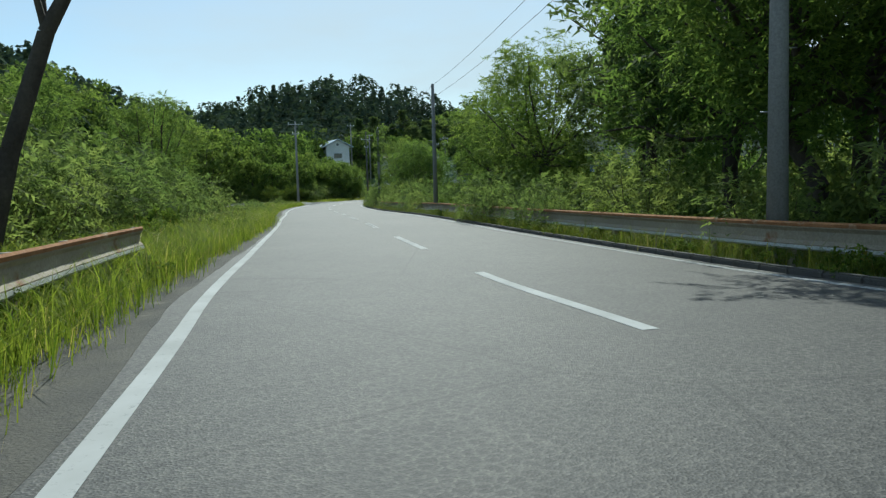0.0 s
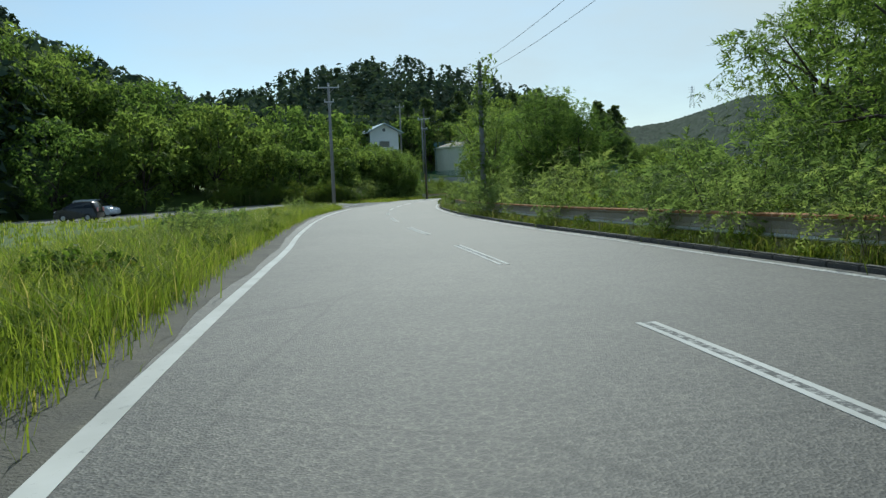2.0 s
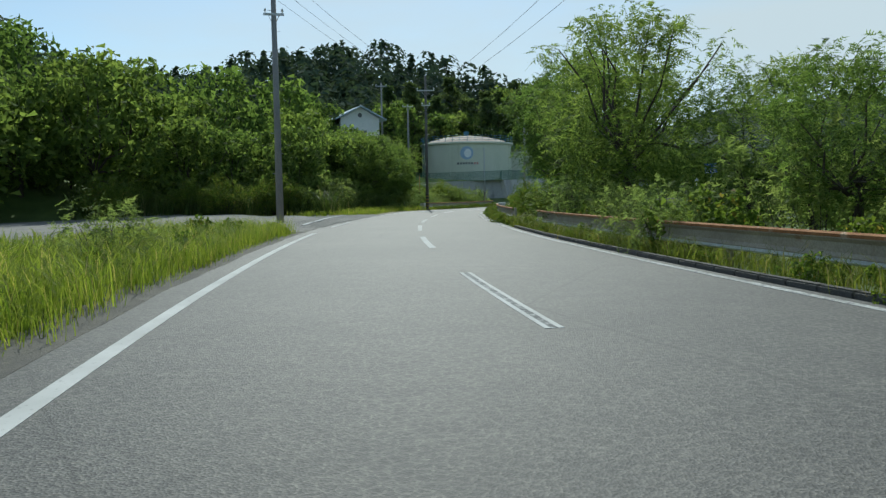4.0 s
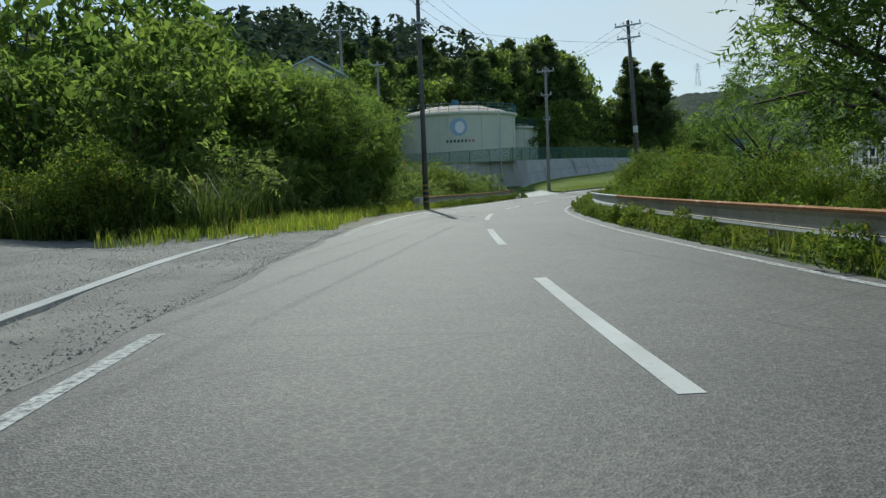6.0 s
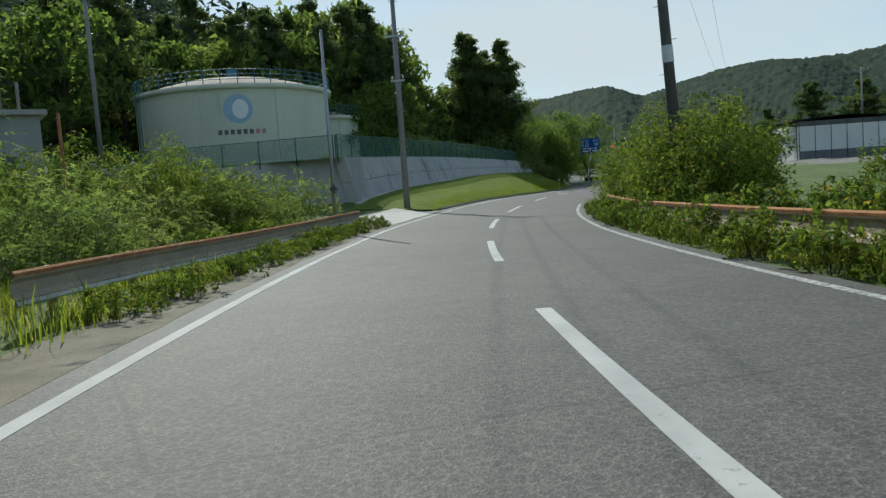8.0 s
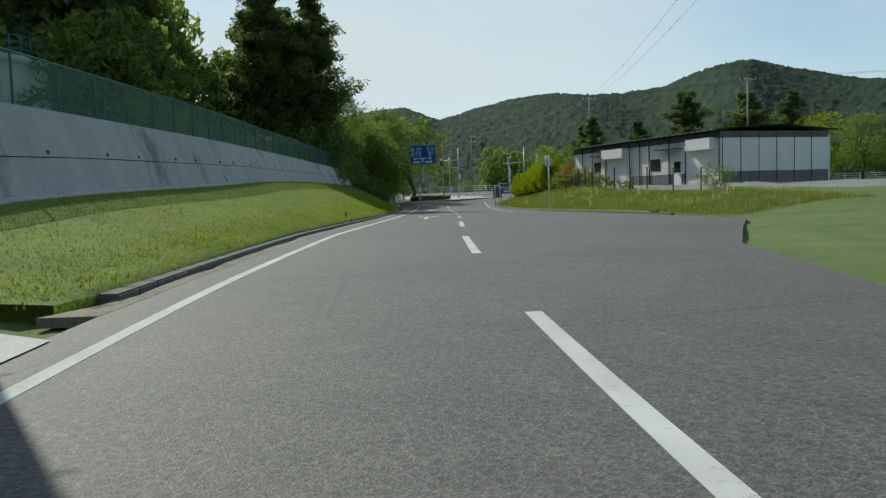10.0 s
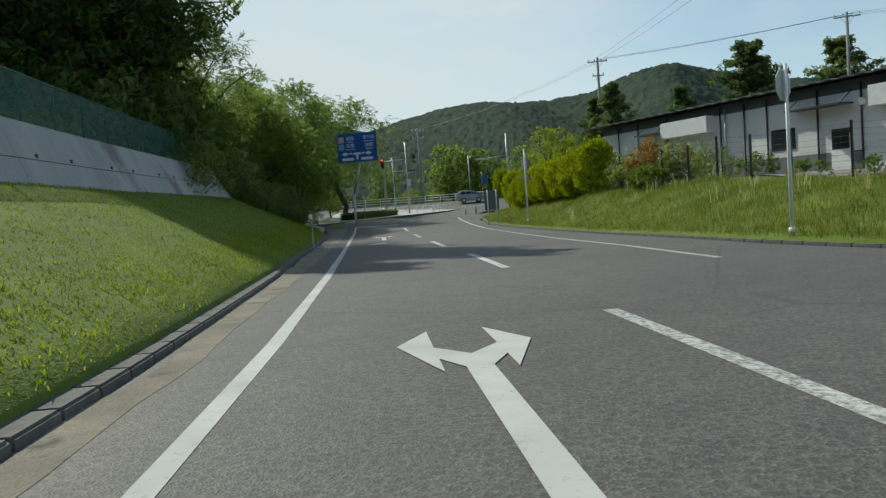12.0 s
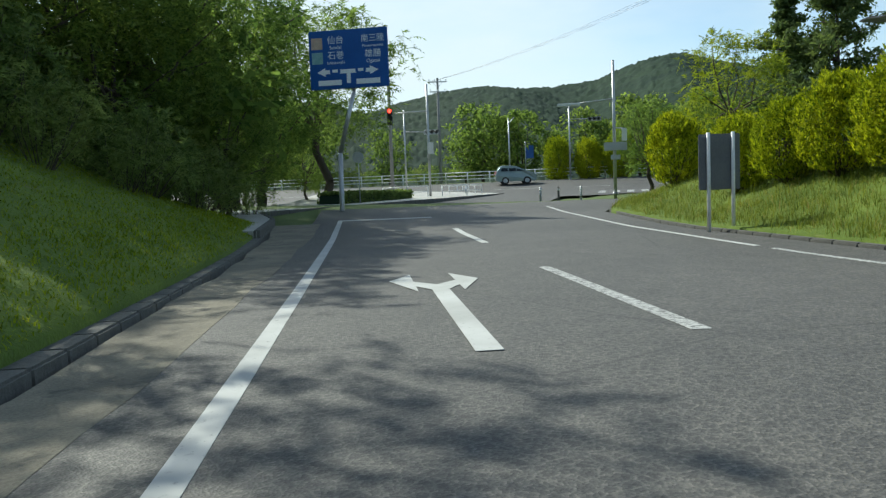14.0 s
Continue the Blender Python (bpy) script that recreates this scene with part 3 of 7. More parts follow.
line_off = lambda u: np.interp(u, [-60, 0, 8, 16, 24, 32, 40, 48, 56, 64, 72, 80, 96, 112, 120, 128, 144, 152, 160, 168, 176, 184, 192, 200, 208, 216, 224, 232, 240, 247], [3.95, 3.8, 3.58, 3.44, 3.42, 3.48, 3.56, 3.64, 3.59, 3.46, 3.38, 3.37, 3.43, 3.48, 3.46, 3.4, 3.36, 3.42, 3.44, 3.42, 3.38, 3.34, 3.22, 3.0, 2.95, 3.01, 3.1, 3.15, 3.15, 3.15])
for u0, u1, mt in ((-58, 94, PAINT), (99, 105, PAINT_OLD), (117, 122, PAINT_OLD), (122, 247, PAINT)):
    child(ribbon("edge_line", np.arange(u0, u1 + 0.1, 1.0), lambda u: line_off(u) + 0.072, lambda u: line_off(u) - 0.072, 0.004, mt, 0.003), road)
r_off = lambda u: np.interp(u, [-60, 100, 115, 165, 222, 234, 252], [-3.25, -3.1, -2.65, -2.78, -3.7, -3.85, -4.4])
for u0, u1, mt in ((-58, 100, PAINT_OLD), (104, 166, PAINT_OLD), (205, 233, PAINT_OLD), (233.5, 250, PAINT)):
    child(ribbon("edge_line", np.arange(u0, u1 + 0.1, 1.0), lambda u: r_off(u) + 0.06, lambda u: r_off(u) - 0.06, 0.004, mt, 0.003), road)


def turn_arrow(u, off):
    """Painted arrow that points left and right, with its stem towards the driver."""
    bm = bmesh.new()
    m = pose(*at(u - 1.8, off, 0.006), math.degrees(math.atan2(grade(u + 1) - grade(u - 4.4), 5.4)), 0, heading(u - 1)) @ Matrix.Translation((0, 1.85, 0)) @ Matrix.Diagonal((0.86, 0.95, 1, 1))
    for s in (-1, 1):
        a = [(s * -0.0, -1.0), (s * 0.10, -0.9), (s * 0.34, -0.4), (s * 0.34, 0.05), (0.0, -0.4)]
        plate(bm, a if s > 0 else a[::-1], 0, 0.003, m)
        a = [(s * 0.29, -1.0), (s * 0.62, 0.1 - 0.05 * s), (s * 0.29, 0.85)]
        plate(bm, a if s > 0 else a[::-1], 0.0005, 0.0035, m)
    plate(bm, [(-0.11, -4.4), (0.11, -4.4), (0.11, -0.4), (-0.11, -0.4)], -0.0005, 0.0025, m)
    bmesh.ops.recalc_face_normals(bm, faces=bm.faces[:])
    bmesh.ops.triangulate(bm, faces=[f for f in bm.faces if len(f.verts) > 4])
    child(link_bm("turn_arrow", bm, PAINT), road)


turn_arrow(199.05, 1.42)
turn_arrow(230.8, 1.58)


def disc(bm, m, r, h, seg=28):
    plate(bm, [(r * math.cos(2 * math.pi * k / seg), r * math.sin(2 * math.pi * k / seg)) for k in range(seg)], 0, h, m)


for x, y in ((-14.2, 128.8), (-13.3, 129.9), (30.1, 211.4)):
    u, o = road_coords(x, y)
    mh = tagged(new("manhole_cover"), "round cast-iron manhole cover set in the asphalt", "manhole cover", "manhole covers")
    mh.matrix_world = pose(x, y, float(grade(u[0])))
    bm = bmesh.new()
    disc(bm, None, 0.36, 0.006)
    part("rim", bm, POLE_CONC, mh)
    bm = bmesh.new()
    disc(bm, None, 0.31, 0.009)
    part("lid", bm, MANHOLE, mh)


def shoulder(u0, u1, inner, outer, name, label, material=SHOULDER, dz=0.003, seed=1):
    rnd = random.Random(seed)
    us = np.arange(u0, u1 + 0.1, 0.7)
    ph = [rnd.uniform(0, 6.28) for _ in range(3)]
    jit = {round(u, 2): 0.05 * math.sin(u * 0.9 + ph[0]) + 0.04 * math.sin(u * 2.1 + ph[1]) + rnd.uniform(-0.035, 0.035) for u in us}
    ob = ribbon(name, us, lambda u: outer(u) + jit[round(u, 2)], lambda u: inner(u) + 0.4 * jit[round(u, 2)], dz, material, 0.1, 3)
    tagged(ob, label, "road shoulder", kind="structure")


l_off = lambda u: float(np.interp(u, LEFT_U, LEFT_OFF))
rr_off = lambda u: float(np.interp(u, RIGHT_U, RIGHT_OFF))
shoulder(-58, 98.6, lambda u: min(l_off(u) - 0.35, 3.86), lambda u: l_off(u) + 0.25, "shoulder_left", "dusty gravel shoulder beside the white edge line", seed=2)
shoulder(118, 160, lambda u: line_off(u) + 0.35, lambda u: l_off(u) + 0.3, "shoulder_bend", "sandy gravel shoulder on the outside of the bend", SAND, seed=3)
shoulder(168, 246, lambda u: line_off(u) + 0.55, lambda u: l_off(u) - 0.02, "shoulder_bank", "dusty gutter strip under the grass bank", SAND, seed=4)


def kerb(points, name, label, w=0.15, h=0.13, sink=0.15, material=KERB):
    """Kerb stones end to end along a line of places; each stone is a part."""
    root = tagged(new(name), label, "kerb", kind="structure")
    pts = [Vector(p) for p in points]
    acc = []
    for a, b in zip(pts, pts[1:]):
        n = max(1, round((b - a).length / 0.6))
        for k in range(n):
            acc.append((a.lerp(b, k / n), a.lerp(b, (k + 1) / n)))
    shared = None
    for k, (a, b) in enumerate(acc):
        if shared is None:
            bm = bmesh.new()
            soft_box(bm, 0.004, 0.596, -w / 2, w / 2, -sink, h, 0.02)
            ob = link_bm("kerb_stone", bm, material)
            shared = ob.data
        else:
            ob = new("kerb_stone", shared)
        ob.parent = root
        d = b - a
        ob.matrix_world = Matrix.Translation(a) @ d.to_track_quat("X", "Z").to_matrix().to_4x4() @ Matrix.Diagonal((d.length / 0.6, 1, 1, 1))


turf = ribbon("bank_lawn", np.arange(168.4, 247, 0.8), lambda u: 9.1, lambda u: l_off(u) + 0.20, 0.0, LAWN_SOIL, 0.25, 13, True)
for p_ in turf.data.polygons:
    p_.use_smooth = True
tagged(turf, "even bright green mown turf on the sloping bank", "lawn", kind="structure")
kerb([at(u, l_off(u) + 0.12) for u in np.arange(169, 246, 3.0)], "kerb_bank", "dark weathered concrete kerb under the mown bank", w=0.24, h=0.075)
kerb([at(u, rr_off(u) - 0.08) for u in np.arange(190, 249, 3.0)], "kerb_verge", "low weathered concrete kerb of the grass verge", h=0.06)
kerb([at(u, rr_off(u) - 0.06) for u in np.arange(-12, 98.1, 3.0)], "kerb_rail", "low dusty kerb under the weedy guard rail", w=0.14, h=0.08, material=SHOULDER)
turf = ribbon("verge_turf", np.arange(192.6, 249, 0.8), lambda u: rr_off(u) - 0.16, lambda u: rr_off(u) - 6.5, 0.0, LAWN_SOIL, 0.2, 9, True)
for p_ in turf.data.polygons:
    p_.use_smooth = True
tagged(turf, "weedy turf on the rising verge", "lawn", kind="structure")

# gravel car park and driveway
def pebbles(name, u0, u1, o0, o1, n, label, seed=9):
    """Loose stones: small flattened lumps of six corners, uncounted."""
    rng = np.random.default_rng(seed)
    u, q = rng.uniform(u0, u1, n), rng.uniform(0, 1, n) ** 1.4
    off = o0 + (o1 - o0) * q
    X, Y = np.interp(u, LINE_U, LINE[:, 0]), np.interp(u, LINE_U, LINE[:, 1])
    TX, TY = np.interp(u, LINE_U, LINE_T[:, 0]), np.interp(u, LINE_U, LINE_T[:, 1])
    x, y = X - TY * off, Y + TX * off
    z = land(x, y, 0.0) + 0.012
    r = 0.005 + 0.020 * rng.uniform(0, 1, n) ** 4
    a = rng.uniform(0, 6.28, n)
    ring = [np.c_[x + np.cos(a + k * 1.571) * r * rng.uniform(0.7, 1.3, n), y + np.sin(a + k * 1.571) * r * rng.uniform(0.7, 1.3, n), z - 0.004] for k in range(4)]
    top = np.c_[x, y, z + r * 0.35]
    v = np.stack(ring + [top], 1).reshape(-1, 3)
    i = np.arange(n) * 5
    f = np.vstack([np.c_[i + k, i + (k + 1) % 4, i + 4] for k in range(4)])
    tagged(new(name, quads(name, v, f, PEBBLE)), label, "gravel", kind="stuff")


def draped(name, outline, dz, material, label, category, cell=1.0, ragged=0.5, seed=5):
    rnd = random.Random(seed)
    bm = bmesh.new()
    pts = []
    for a, b in zip(outline, outline[1:] + outline[:1]):
        n = max(1, int(math.dist(a, b) / cell))
        for k in range(n):
            pts.append((a[0] + (b[0] - a[0]) * k / n + rnd.uniform(-ragged, ragged), a[1] + (b[1] - a[1]) * k / n + rnd.uniform(-ragged, ragged)))
    f = bm.faces.new([bm.verts.new((x, y, 0)) for x, y in pts])
    bmesh.ops.triangulate(bm, faces=[f])
    for _ in range(3):
        long_e = [e for e in bm.edges if e.calc_length() > cell * 2.2]
        if not long_e:
            break
        bmesh.ops.subdivide_edges(bm, edges=long_e, cuts=1)
        bmesh.ops.triangulate(bm, faces=[g for g in bm.faces if len(g.verts) > 3])
    co = np.array([v.co for v in bm.verts])
    zs = land(co[:, 0], co[:, 1], 0.0)
    for v, z in zip(bm.verts, zs):
        v.co.z = z + dz
    ob = link_bm(name, bm, material)
    return tagged(ob, label, category, kind="structure")


draped("car_park", LOT, 0.003, GRAVEL, "pale gravel car park beside the road", "gravel lot", 0.9, 0.10)
pebbles("gravel_stones", 99, 119, 3.75, 9.5, 14000, "loose pale gravel stones at the mouth of the car park")
ribbon_edge = ribbon("gutter_strip", np.arange(101, 119, 1.0), lambda u: np.interp(u, [101, 105.7, 109, 113.4, 118.4], [4.9, 5.2, 5.45, 5.85, 5.8]) + 0.10, lambda u: np.interp(u, [101, 105.7, 109, 113.4, 118.4], [4.9, 5.2, 5.45, 5.85, 5.8]) - 0.10, 0.016, CONCRETE, 0.1, 2, True)
tagged(ribbon_edge, "flush pale concrete gutter strip at the car park mouth", "gutter", kind="structure")
draped("driveway", DRIVE, 0.012, CONCRETE_PALE, "pale concrete driveway ramp", "driveway", 1.0, 0.05)

# the crossing at the end: one wide sheet of asphalt on the cross road
CROSS_D, CROSS_N = Vector((0.62, -0.785, 0)).normalized(), Vector((0.785, 0.62, 0)).normalized()


def cross(a, n, z=0.0):
    """Along the cross road (to the right) and over it (away)."""
    o = Vector((58.6, 246.5, 0))
    p = o + CROSS_D * a + CROSS_N * n
    return (p.x, p.y, z)


def cross_z(a, n):
    return float(np.interp(n, [-16, -10, -4, 3, 8, 14, 20, 24, 40], [-1.68, -1.55, -1.38, -1.25, -1.1, -0.65, -0.15, -0.05, -0.05]))


def cross_sheet():
    an, nn = np.arange(-75, 90, 3.0), np.arange(-12.2, 21.5, 1.6)
    v = [(*cross(a, n)[:2], cross_z(a, n) + 0.015) for a in an for n in nn]
    w = len(nn)
    f = []
    for i in range(len(an) - 1):
        for k in range(w - 1):
            mid_a, mid_n = (an[i] + an[i + 1]) / 2, (nn[k] + nn[k + 1]) / 2
            if mid_n > 2.5 or abs(mid_a + 1.0) < 9 - 0.35 * (2.5 - mid_n):
                j = i * w + k
                f.append((j, j + w, j + w + 1, j + 1))
    tagged(new("cross_road", quads("cross_road", v, f, ASPHALT)), "wide asphalt cross road at the junction", "road", kind="structure")


cross_sheet()

# ---------------------------------------------------------------- retaining wall with its fence
def wall_line(u, t=0.0):
    """Foot (t = 0) to top (t = 1) of the battered wall along the road."""
    h0, h1 = np.interp(u, BASE_U, BASE_H) - 0.25, np.interp(u, TOP_U, TOP_H)
    x, y, z = at(u, 8.95 + 0.75 * t)
    return Vector((x, y, z + h0 + (h1 - h0) * t))


def retaining_wall():
    root = tagged(new("retaining_wall"), "sloping grey cast-concrete retaining wall with drain holes", "retaining wall", kind="structure")
    us = np.arange(WALL_U0 + 0.5, WALL_U1, 5.0)
    for u0 in us:
        u1 = min(u0 + 4.985, WALL_U1)
        bm = bmesh.new()
        for t0, t1 in ((0.0, 0.495), (0.505, 1.0)):
            a, b, c, d = wall_line(u0, t0), wall_line(u1, t0), wall_line(u1, t1), wall_line(u0, t1)
            if u1 >= WALL_U1 - 0.01 and t1 == 1.0:
                c = wall_line(u1 - 1.6, t1)
            if u1 >= WALL_U1 - 0.01 and t1 != 1.0:
                c = wall_line(u1 - 0.8, t1)
            if u1 >= WALL_U1 - 0.01 and t0 > 0.1:
                b = wall_line(u1 - 0.8, t0)
            back = Vector((*(Vector(at(u0, 10.6)) - Vector(at(u0, 9.6)))[:2], 0)) * 0.6
            front = [bm.verts.new(p) for p in (a, b, c, d)]
            rear = [bm.verts.new(p + back) for p in (a, b, c, d)]
            bm.faces.new(front)
            bm.faces.new(rear[::-1])
            for k in range(4):
                j = (k + 1) % 4
                bm.faces.new((front[j], front[k], rear[k], rear[j]))
        bmesh.ops.recalc_face_normals(bm, faces=bm.faces[:])
        part("wall_panel", bm, CONCRETE, root)
        for uu in (u0 + 1.0, u0 + 3.0):
            if uu < WALL_U1 - 2:
                bm = bmesh.new()
                p = wall_line(uu, 0.55)
                q = Vector(at(uu, 7.9)) - Vector(at(uu, 8.9))
                q.z = 0
                tube(bm, p - q * 0.02, p + q * 0.03, 0.05, 0.05, 10)
                part("drain_hole", bm, BLACK, root, "dark plastic drain pipe")
    # return wall towards the tank's gate
    a0, a1 = Vector((wall_line(WALL_U0 + 0.4, 0)[:])), Vector((-17.2, 174.9, 0.3))
    n = 4
    for k in range(n):
        p, q = a0.lerp(a1, k / n), a0.lerp(a1, (k + 1) / n - 0.003)
        bm = bmesh.new()
        back = Vector((0.30, 0.72, 0))
        hi0, hi1 = 1.62 - 0.03 * k, 1.59 - 0.03 * k
        f = [bm.verts.new(x) for x in ((p.x, p.y, -2.2), (q.x, q.y, -2.2), (q.x + back.x, q.y + back.y, hi1), (p.x + back.x, p.y + back.y, hi0))]
        r = [bm.verts.new(x) for x in ((p.x + back.x * 2, p.y + back.y * 2, -2.2), (q.x + back.x * 2, q.y + back.y * 2, -2.2), (q.x + back.x * 2, q.y + back.y * 2, hi1), (p.x + back.x * 2, p.y + back.y * 2, hi0))]
        bm.faces.new(f)
        bm.faces.new(r[::-1])
        for i in range(4):
            j = (i + 1) % 4
            bm.faces.new((f[j], f[i], r[i], r[j]))
        bmesh.ops.recalc_face_normals(bm, faces=bm.faces[:])
        part("wall_panel", bm, CONCRETE, root)


retaining_wall()
channel = ribbon("gutter_channel", np.arange(169.5, 206, 1.0), lambda u: 9.05, lambda u: 8.72, 0.03, CONCRETE_PALE, 0.1, 2, True)
tagged(channel, "pale concrete channel along the foot of the wall", "gutter", kind="structure")
plateau = ribbon("plateau", np.arange(WALL_U0, WALL_U1 - 1.5, 1.5), lambda u: 14.0, lambda u: 9.75, 0.0, SOIL, 0.0, 4)
for v in plateau.data.vertices:
    u_, o_ = road_coords(v.co.x, v.co.y)
    v.co.z = float(grade(u_[0]) + np.interp(u_[0], TOP_U, TOP_H)) - 0.03
tagged(plateau, "grassy ledge along the top of the retaining wall", "ground", kind="structure")


def mesh_fence(points, h, name, label, every=2.0, step=0.075):
    """Chain-link fence: posts and rails as tubes, the mesh as real crossing wires."""
    root = tagged(new(name), label, "fence")
    root.matrix_world = Matrix.Translation(points[0])
    inv = Vector(points[0])
    seg = []
    for a, b in zip(points, points[1:]):
        a, b = Vector(a), Vector(b)
        n = max(1, round((b - a).length / every))
        seg += [(a.lerp(b, k / n), a.lerp(b, (k + 1) / n)) for k in range(n)]
    for a, b in seg + [(seg[-1][1], None)]:
        bm = bmesh.new()
        tube(bm, a - inv - Vector((0, 0, 0.25)), a - inv + Vector((0, 0, h)), 0.03, 0.03, 8)
        part("post", bm, GREEN_MESH, root)
    for dz, rr in ((h, 0.022), (0.06, 0.012)):
        bm = bmesh.new()
        sweep_tube(bm, [a - inv + Vector((0, 0, dz)) for a, _ in seg] + [seg[-1][1] - inv + Vector((0, 0, dz))], rr, 6)
        part("rail", bm, GREEN_MESH, root)
    v, f = [], []
    wd = 0.0085
    for a, b in seg:
        d = b - a
        L = d.length
        k = -h
        while k < L:
            for s in (0, 1):
                p0, p1 = max(k, 0), min(k + h, L)
                if p1 > p0:
                    z0, z1 = (p0 - k, p1 - k) if s == 0 else (h - (p0 - k), h - (p1 - k))
                    A, B = a + d * (p0 / L) - inv, a + d * (p1 / L) - inv
                    j = len(v)
                    v += [(A.x, A.y, A.z + z0 - wd), (B.x, B.y, B.z + z1 - wd), (B.x, B.y, B.z + z1 + wd), (A.x, A.y, A.z + z0 + wd)]
                    f.append((j, j + 1, j + 2, j + 3))
            k += step
    ob = new("wire_mesh", quads("wire_mesh", v, f, GREEN_MESH))
    ob.parent = root


top_pts = []
for u in np.arange(WALL_U1 - 3, WALL_U0 - 0.1, -4.0):
    p = wall_line(u, 1.0)
    x, y, _ = at(u, 10.0)
    top_pts.append((x, y, p.z - 0.02))
top_pts.append((-5.4, 171.1, 1.6))
mesh_fence(top_pts, 1.25, "chain_link_fence", "green chain-link fence on top of the retaining wall", 2.0, 0.055)
mesh_fence([(-5.5, 171.2, 1.6), (-16.9, 176.0, 1.48)], 1.25, "chain_link_fence", "green chain-link fence beside the water tank")

# ---------------------------------------------------------------- water tank
def lathe(profile, seg=64):
    bm = bmesh.new()
    rings = [[bm.verts.new((r * math.cos(2 * math.pi * k / seg), r * math.sin(2 * math.pi * k / seg), z)) for k in range(seg)] for r, z in profile]
    for a, b in zip(rings, rings[1:]):
        for k in range(seg):
            j = (k + 1) % seg
            bm.faces.new((a[k], a[j], b[j], b[k])).smooth = True
    return bm


def arc_patch(bm, R, a0, a1, z0, z1, t, n=10):
    """A raised patch on a round wall, between two angles and heights."""
    for k in range(n):
        b0, b1 = a0 + (a1 - a0) * k / n, a0 + (a1 - a0) * (k + 1) / n
        c = [(R, b0, z0), (R, b1, z0), (R, b1, z1), (R, b0, z1), (R + t, b0, z0), (R + t, b1, z0), (R + t, b1, z1), (R + t, b0, z1)]
        v = [bm.verts.new((r * math.cos(a), r * math.sin(a), z)) for r, a, z in c]
        for f in ((3, 2, 1, 0), (4, 5, 6, 7), (0, 1, 5, 4), (1, 2, 6, 5), (2, 3, 7, 6), (3, 0, 4, 7)):
            bm.faces.new([v[i] for i in f])


def round_patch(bm, R, a0, zc, r, t, squash=1.0, seg=28):
    """A thin round patch that follows a round wall."""
    def spot(q, k, d):
        b = 2 * math.pi * k / seg
        a = a0 + r * q * squash * math.cos(b) / R
        return bm.verts.new(((R + d) * math.cos(a), (R + d) * math.sin(a), zc + r * q * math.sin(b)))
    mid = spot(0, 0, t)
    rings = [[spot(q, k, d) for k in range(seg)] for q, d in ((0.5, t), (0.97, t), (1.0, 0.0))]
    for k in range(seg):
        j = (k + 1) % seg
        bm.faces.new((mid, rings[0][k], rings[0][j]))
        for a, b in zip(rings, rings[1:]):
            bm.faces.new((a[k], b[k], b[j], a[j]))
    bmesh.ops.recalc_face_normals(bm, faces=bm.faces[:])


def tank_rail(root, R, z, h, n):
    for k in range(n):
        a = 2 * math.pi * k / n
        bm = bmesh.new()
        tube(bm, (R * math.cos(a), R * math.sin(a), z), (R * math.cos(a), R * math.sin(a), z + h), 0.03, 0.03, 6)
        part("baluster", bm, BLUE_RAIL, root)
    m = n * 2
    for q in (h, h * 0.66, h * 0.33):
        bm = bmesh.new()
        sweep_tube(bm, [(R * math.cos(2 * math.pi * k / m), R * math.sin(2 * math.pi * k / m), z + q) for k in range(m + 1)], 0.025, 5)
        part("handrail", bm, BLUE_RAIL, root)


def water_tank(x, y, z, R, H, label, marked):
    root = thing("water_tank", x, y, z, label, "water tank")
    part("wall", lathe([(R, -0.6), (R, H - 0.35)]), TANK_WALL, root)
    part("cornice", lathe([(R, H - 0.36), (R + 0.28, H - 0.3), (R + 0.28, H), (R - 0.3, H)]), TANK_WALL, root)
    part("roof", lathe([(R - 0.28, H - 0.002), (R * 0.8, H + R * 0.065), (R * 0.5, H + R * 0.14), (R * 0.2, H + R * 0.175), (0.01, H + R * 0.18)]), TANK_ROOF, root)
    for k in range(8):
        bm = bmesh.new()
        a = math.radians(-90 + 22 + k * 45)
        arc_patch(bm, R - 0.01, a - 0.028, a + 0.028, -0.6, H - 0.37, 0.07, 2)
        part("pilaster", bm, TANK_WALL, root)
    tank_rail(root, R + 0.12, H, 0.95, 40)
    bm = bmesh.new()
    soft_box(bm, -0.4, 0.4, -0.4, 0.4, H + R * 0.17, H + R * 0.18 + 0.75, 0.05)
    part("vent", bm, BLUE_RAIL, root, "blue vent box")
    if marked:
        a0 = math.radians(-91.0)
        bm = bmesh.new()
        round_patch(bm, R + 0.004, a0, 4.45, 1.0, 0.012)
        part("painted_disc", bm, SKY_BLUE, root, "pale blue painted disc")
        bm = bmesh.new()
        round_patch(bm, R + 0.016, a0 + 0.02, 4.42, 0.66, 0.008, 0.82)
        part("painted_patch", bm, SIGN_WHITE, root, "plain white painted patch")
        for k in range(8):
            bm = bmesh.new()
            s = a0 + (-1.45 + k * 0.42) / R
            arc_patch(bm, R, s, s + 0.27 / R, 2.72, 3.04, 0.012, 1)
            part("lettering_bar", bm, RED_INK if k > 5 else INK, root)
    bm = bmesh.new()
    for k in range(-1, 2, 2):
        tube(bm, ((R + 0.35) * math.cos(3.6) + k * 0.1, (R + 0.35) * math.sin(3.6) - k * 0.18, 0), ((R + 0.35) * math.cos(3.6) + k * 0.1, (R + 0.35) * math.sin(3.6) - k * 0.18, H + 0.9), 0.03, 0.03, 6)
    part("ladder", bm, BLUE_RAIL, root)
    return root


water_tank(-9.45, 191.7, 1.5, 7.15, 6.15, "large round cream concrete water tank with blue rooftop railing", True)
water_tank(-1.2, 203.6, 1.6, 3.6, 5.2, "smaller round cream concrete water tank behind the large one", False)

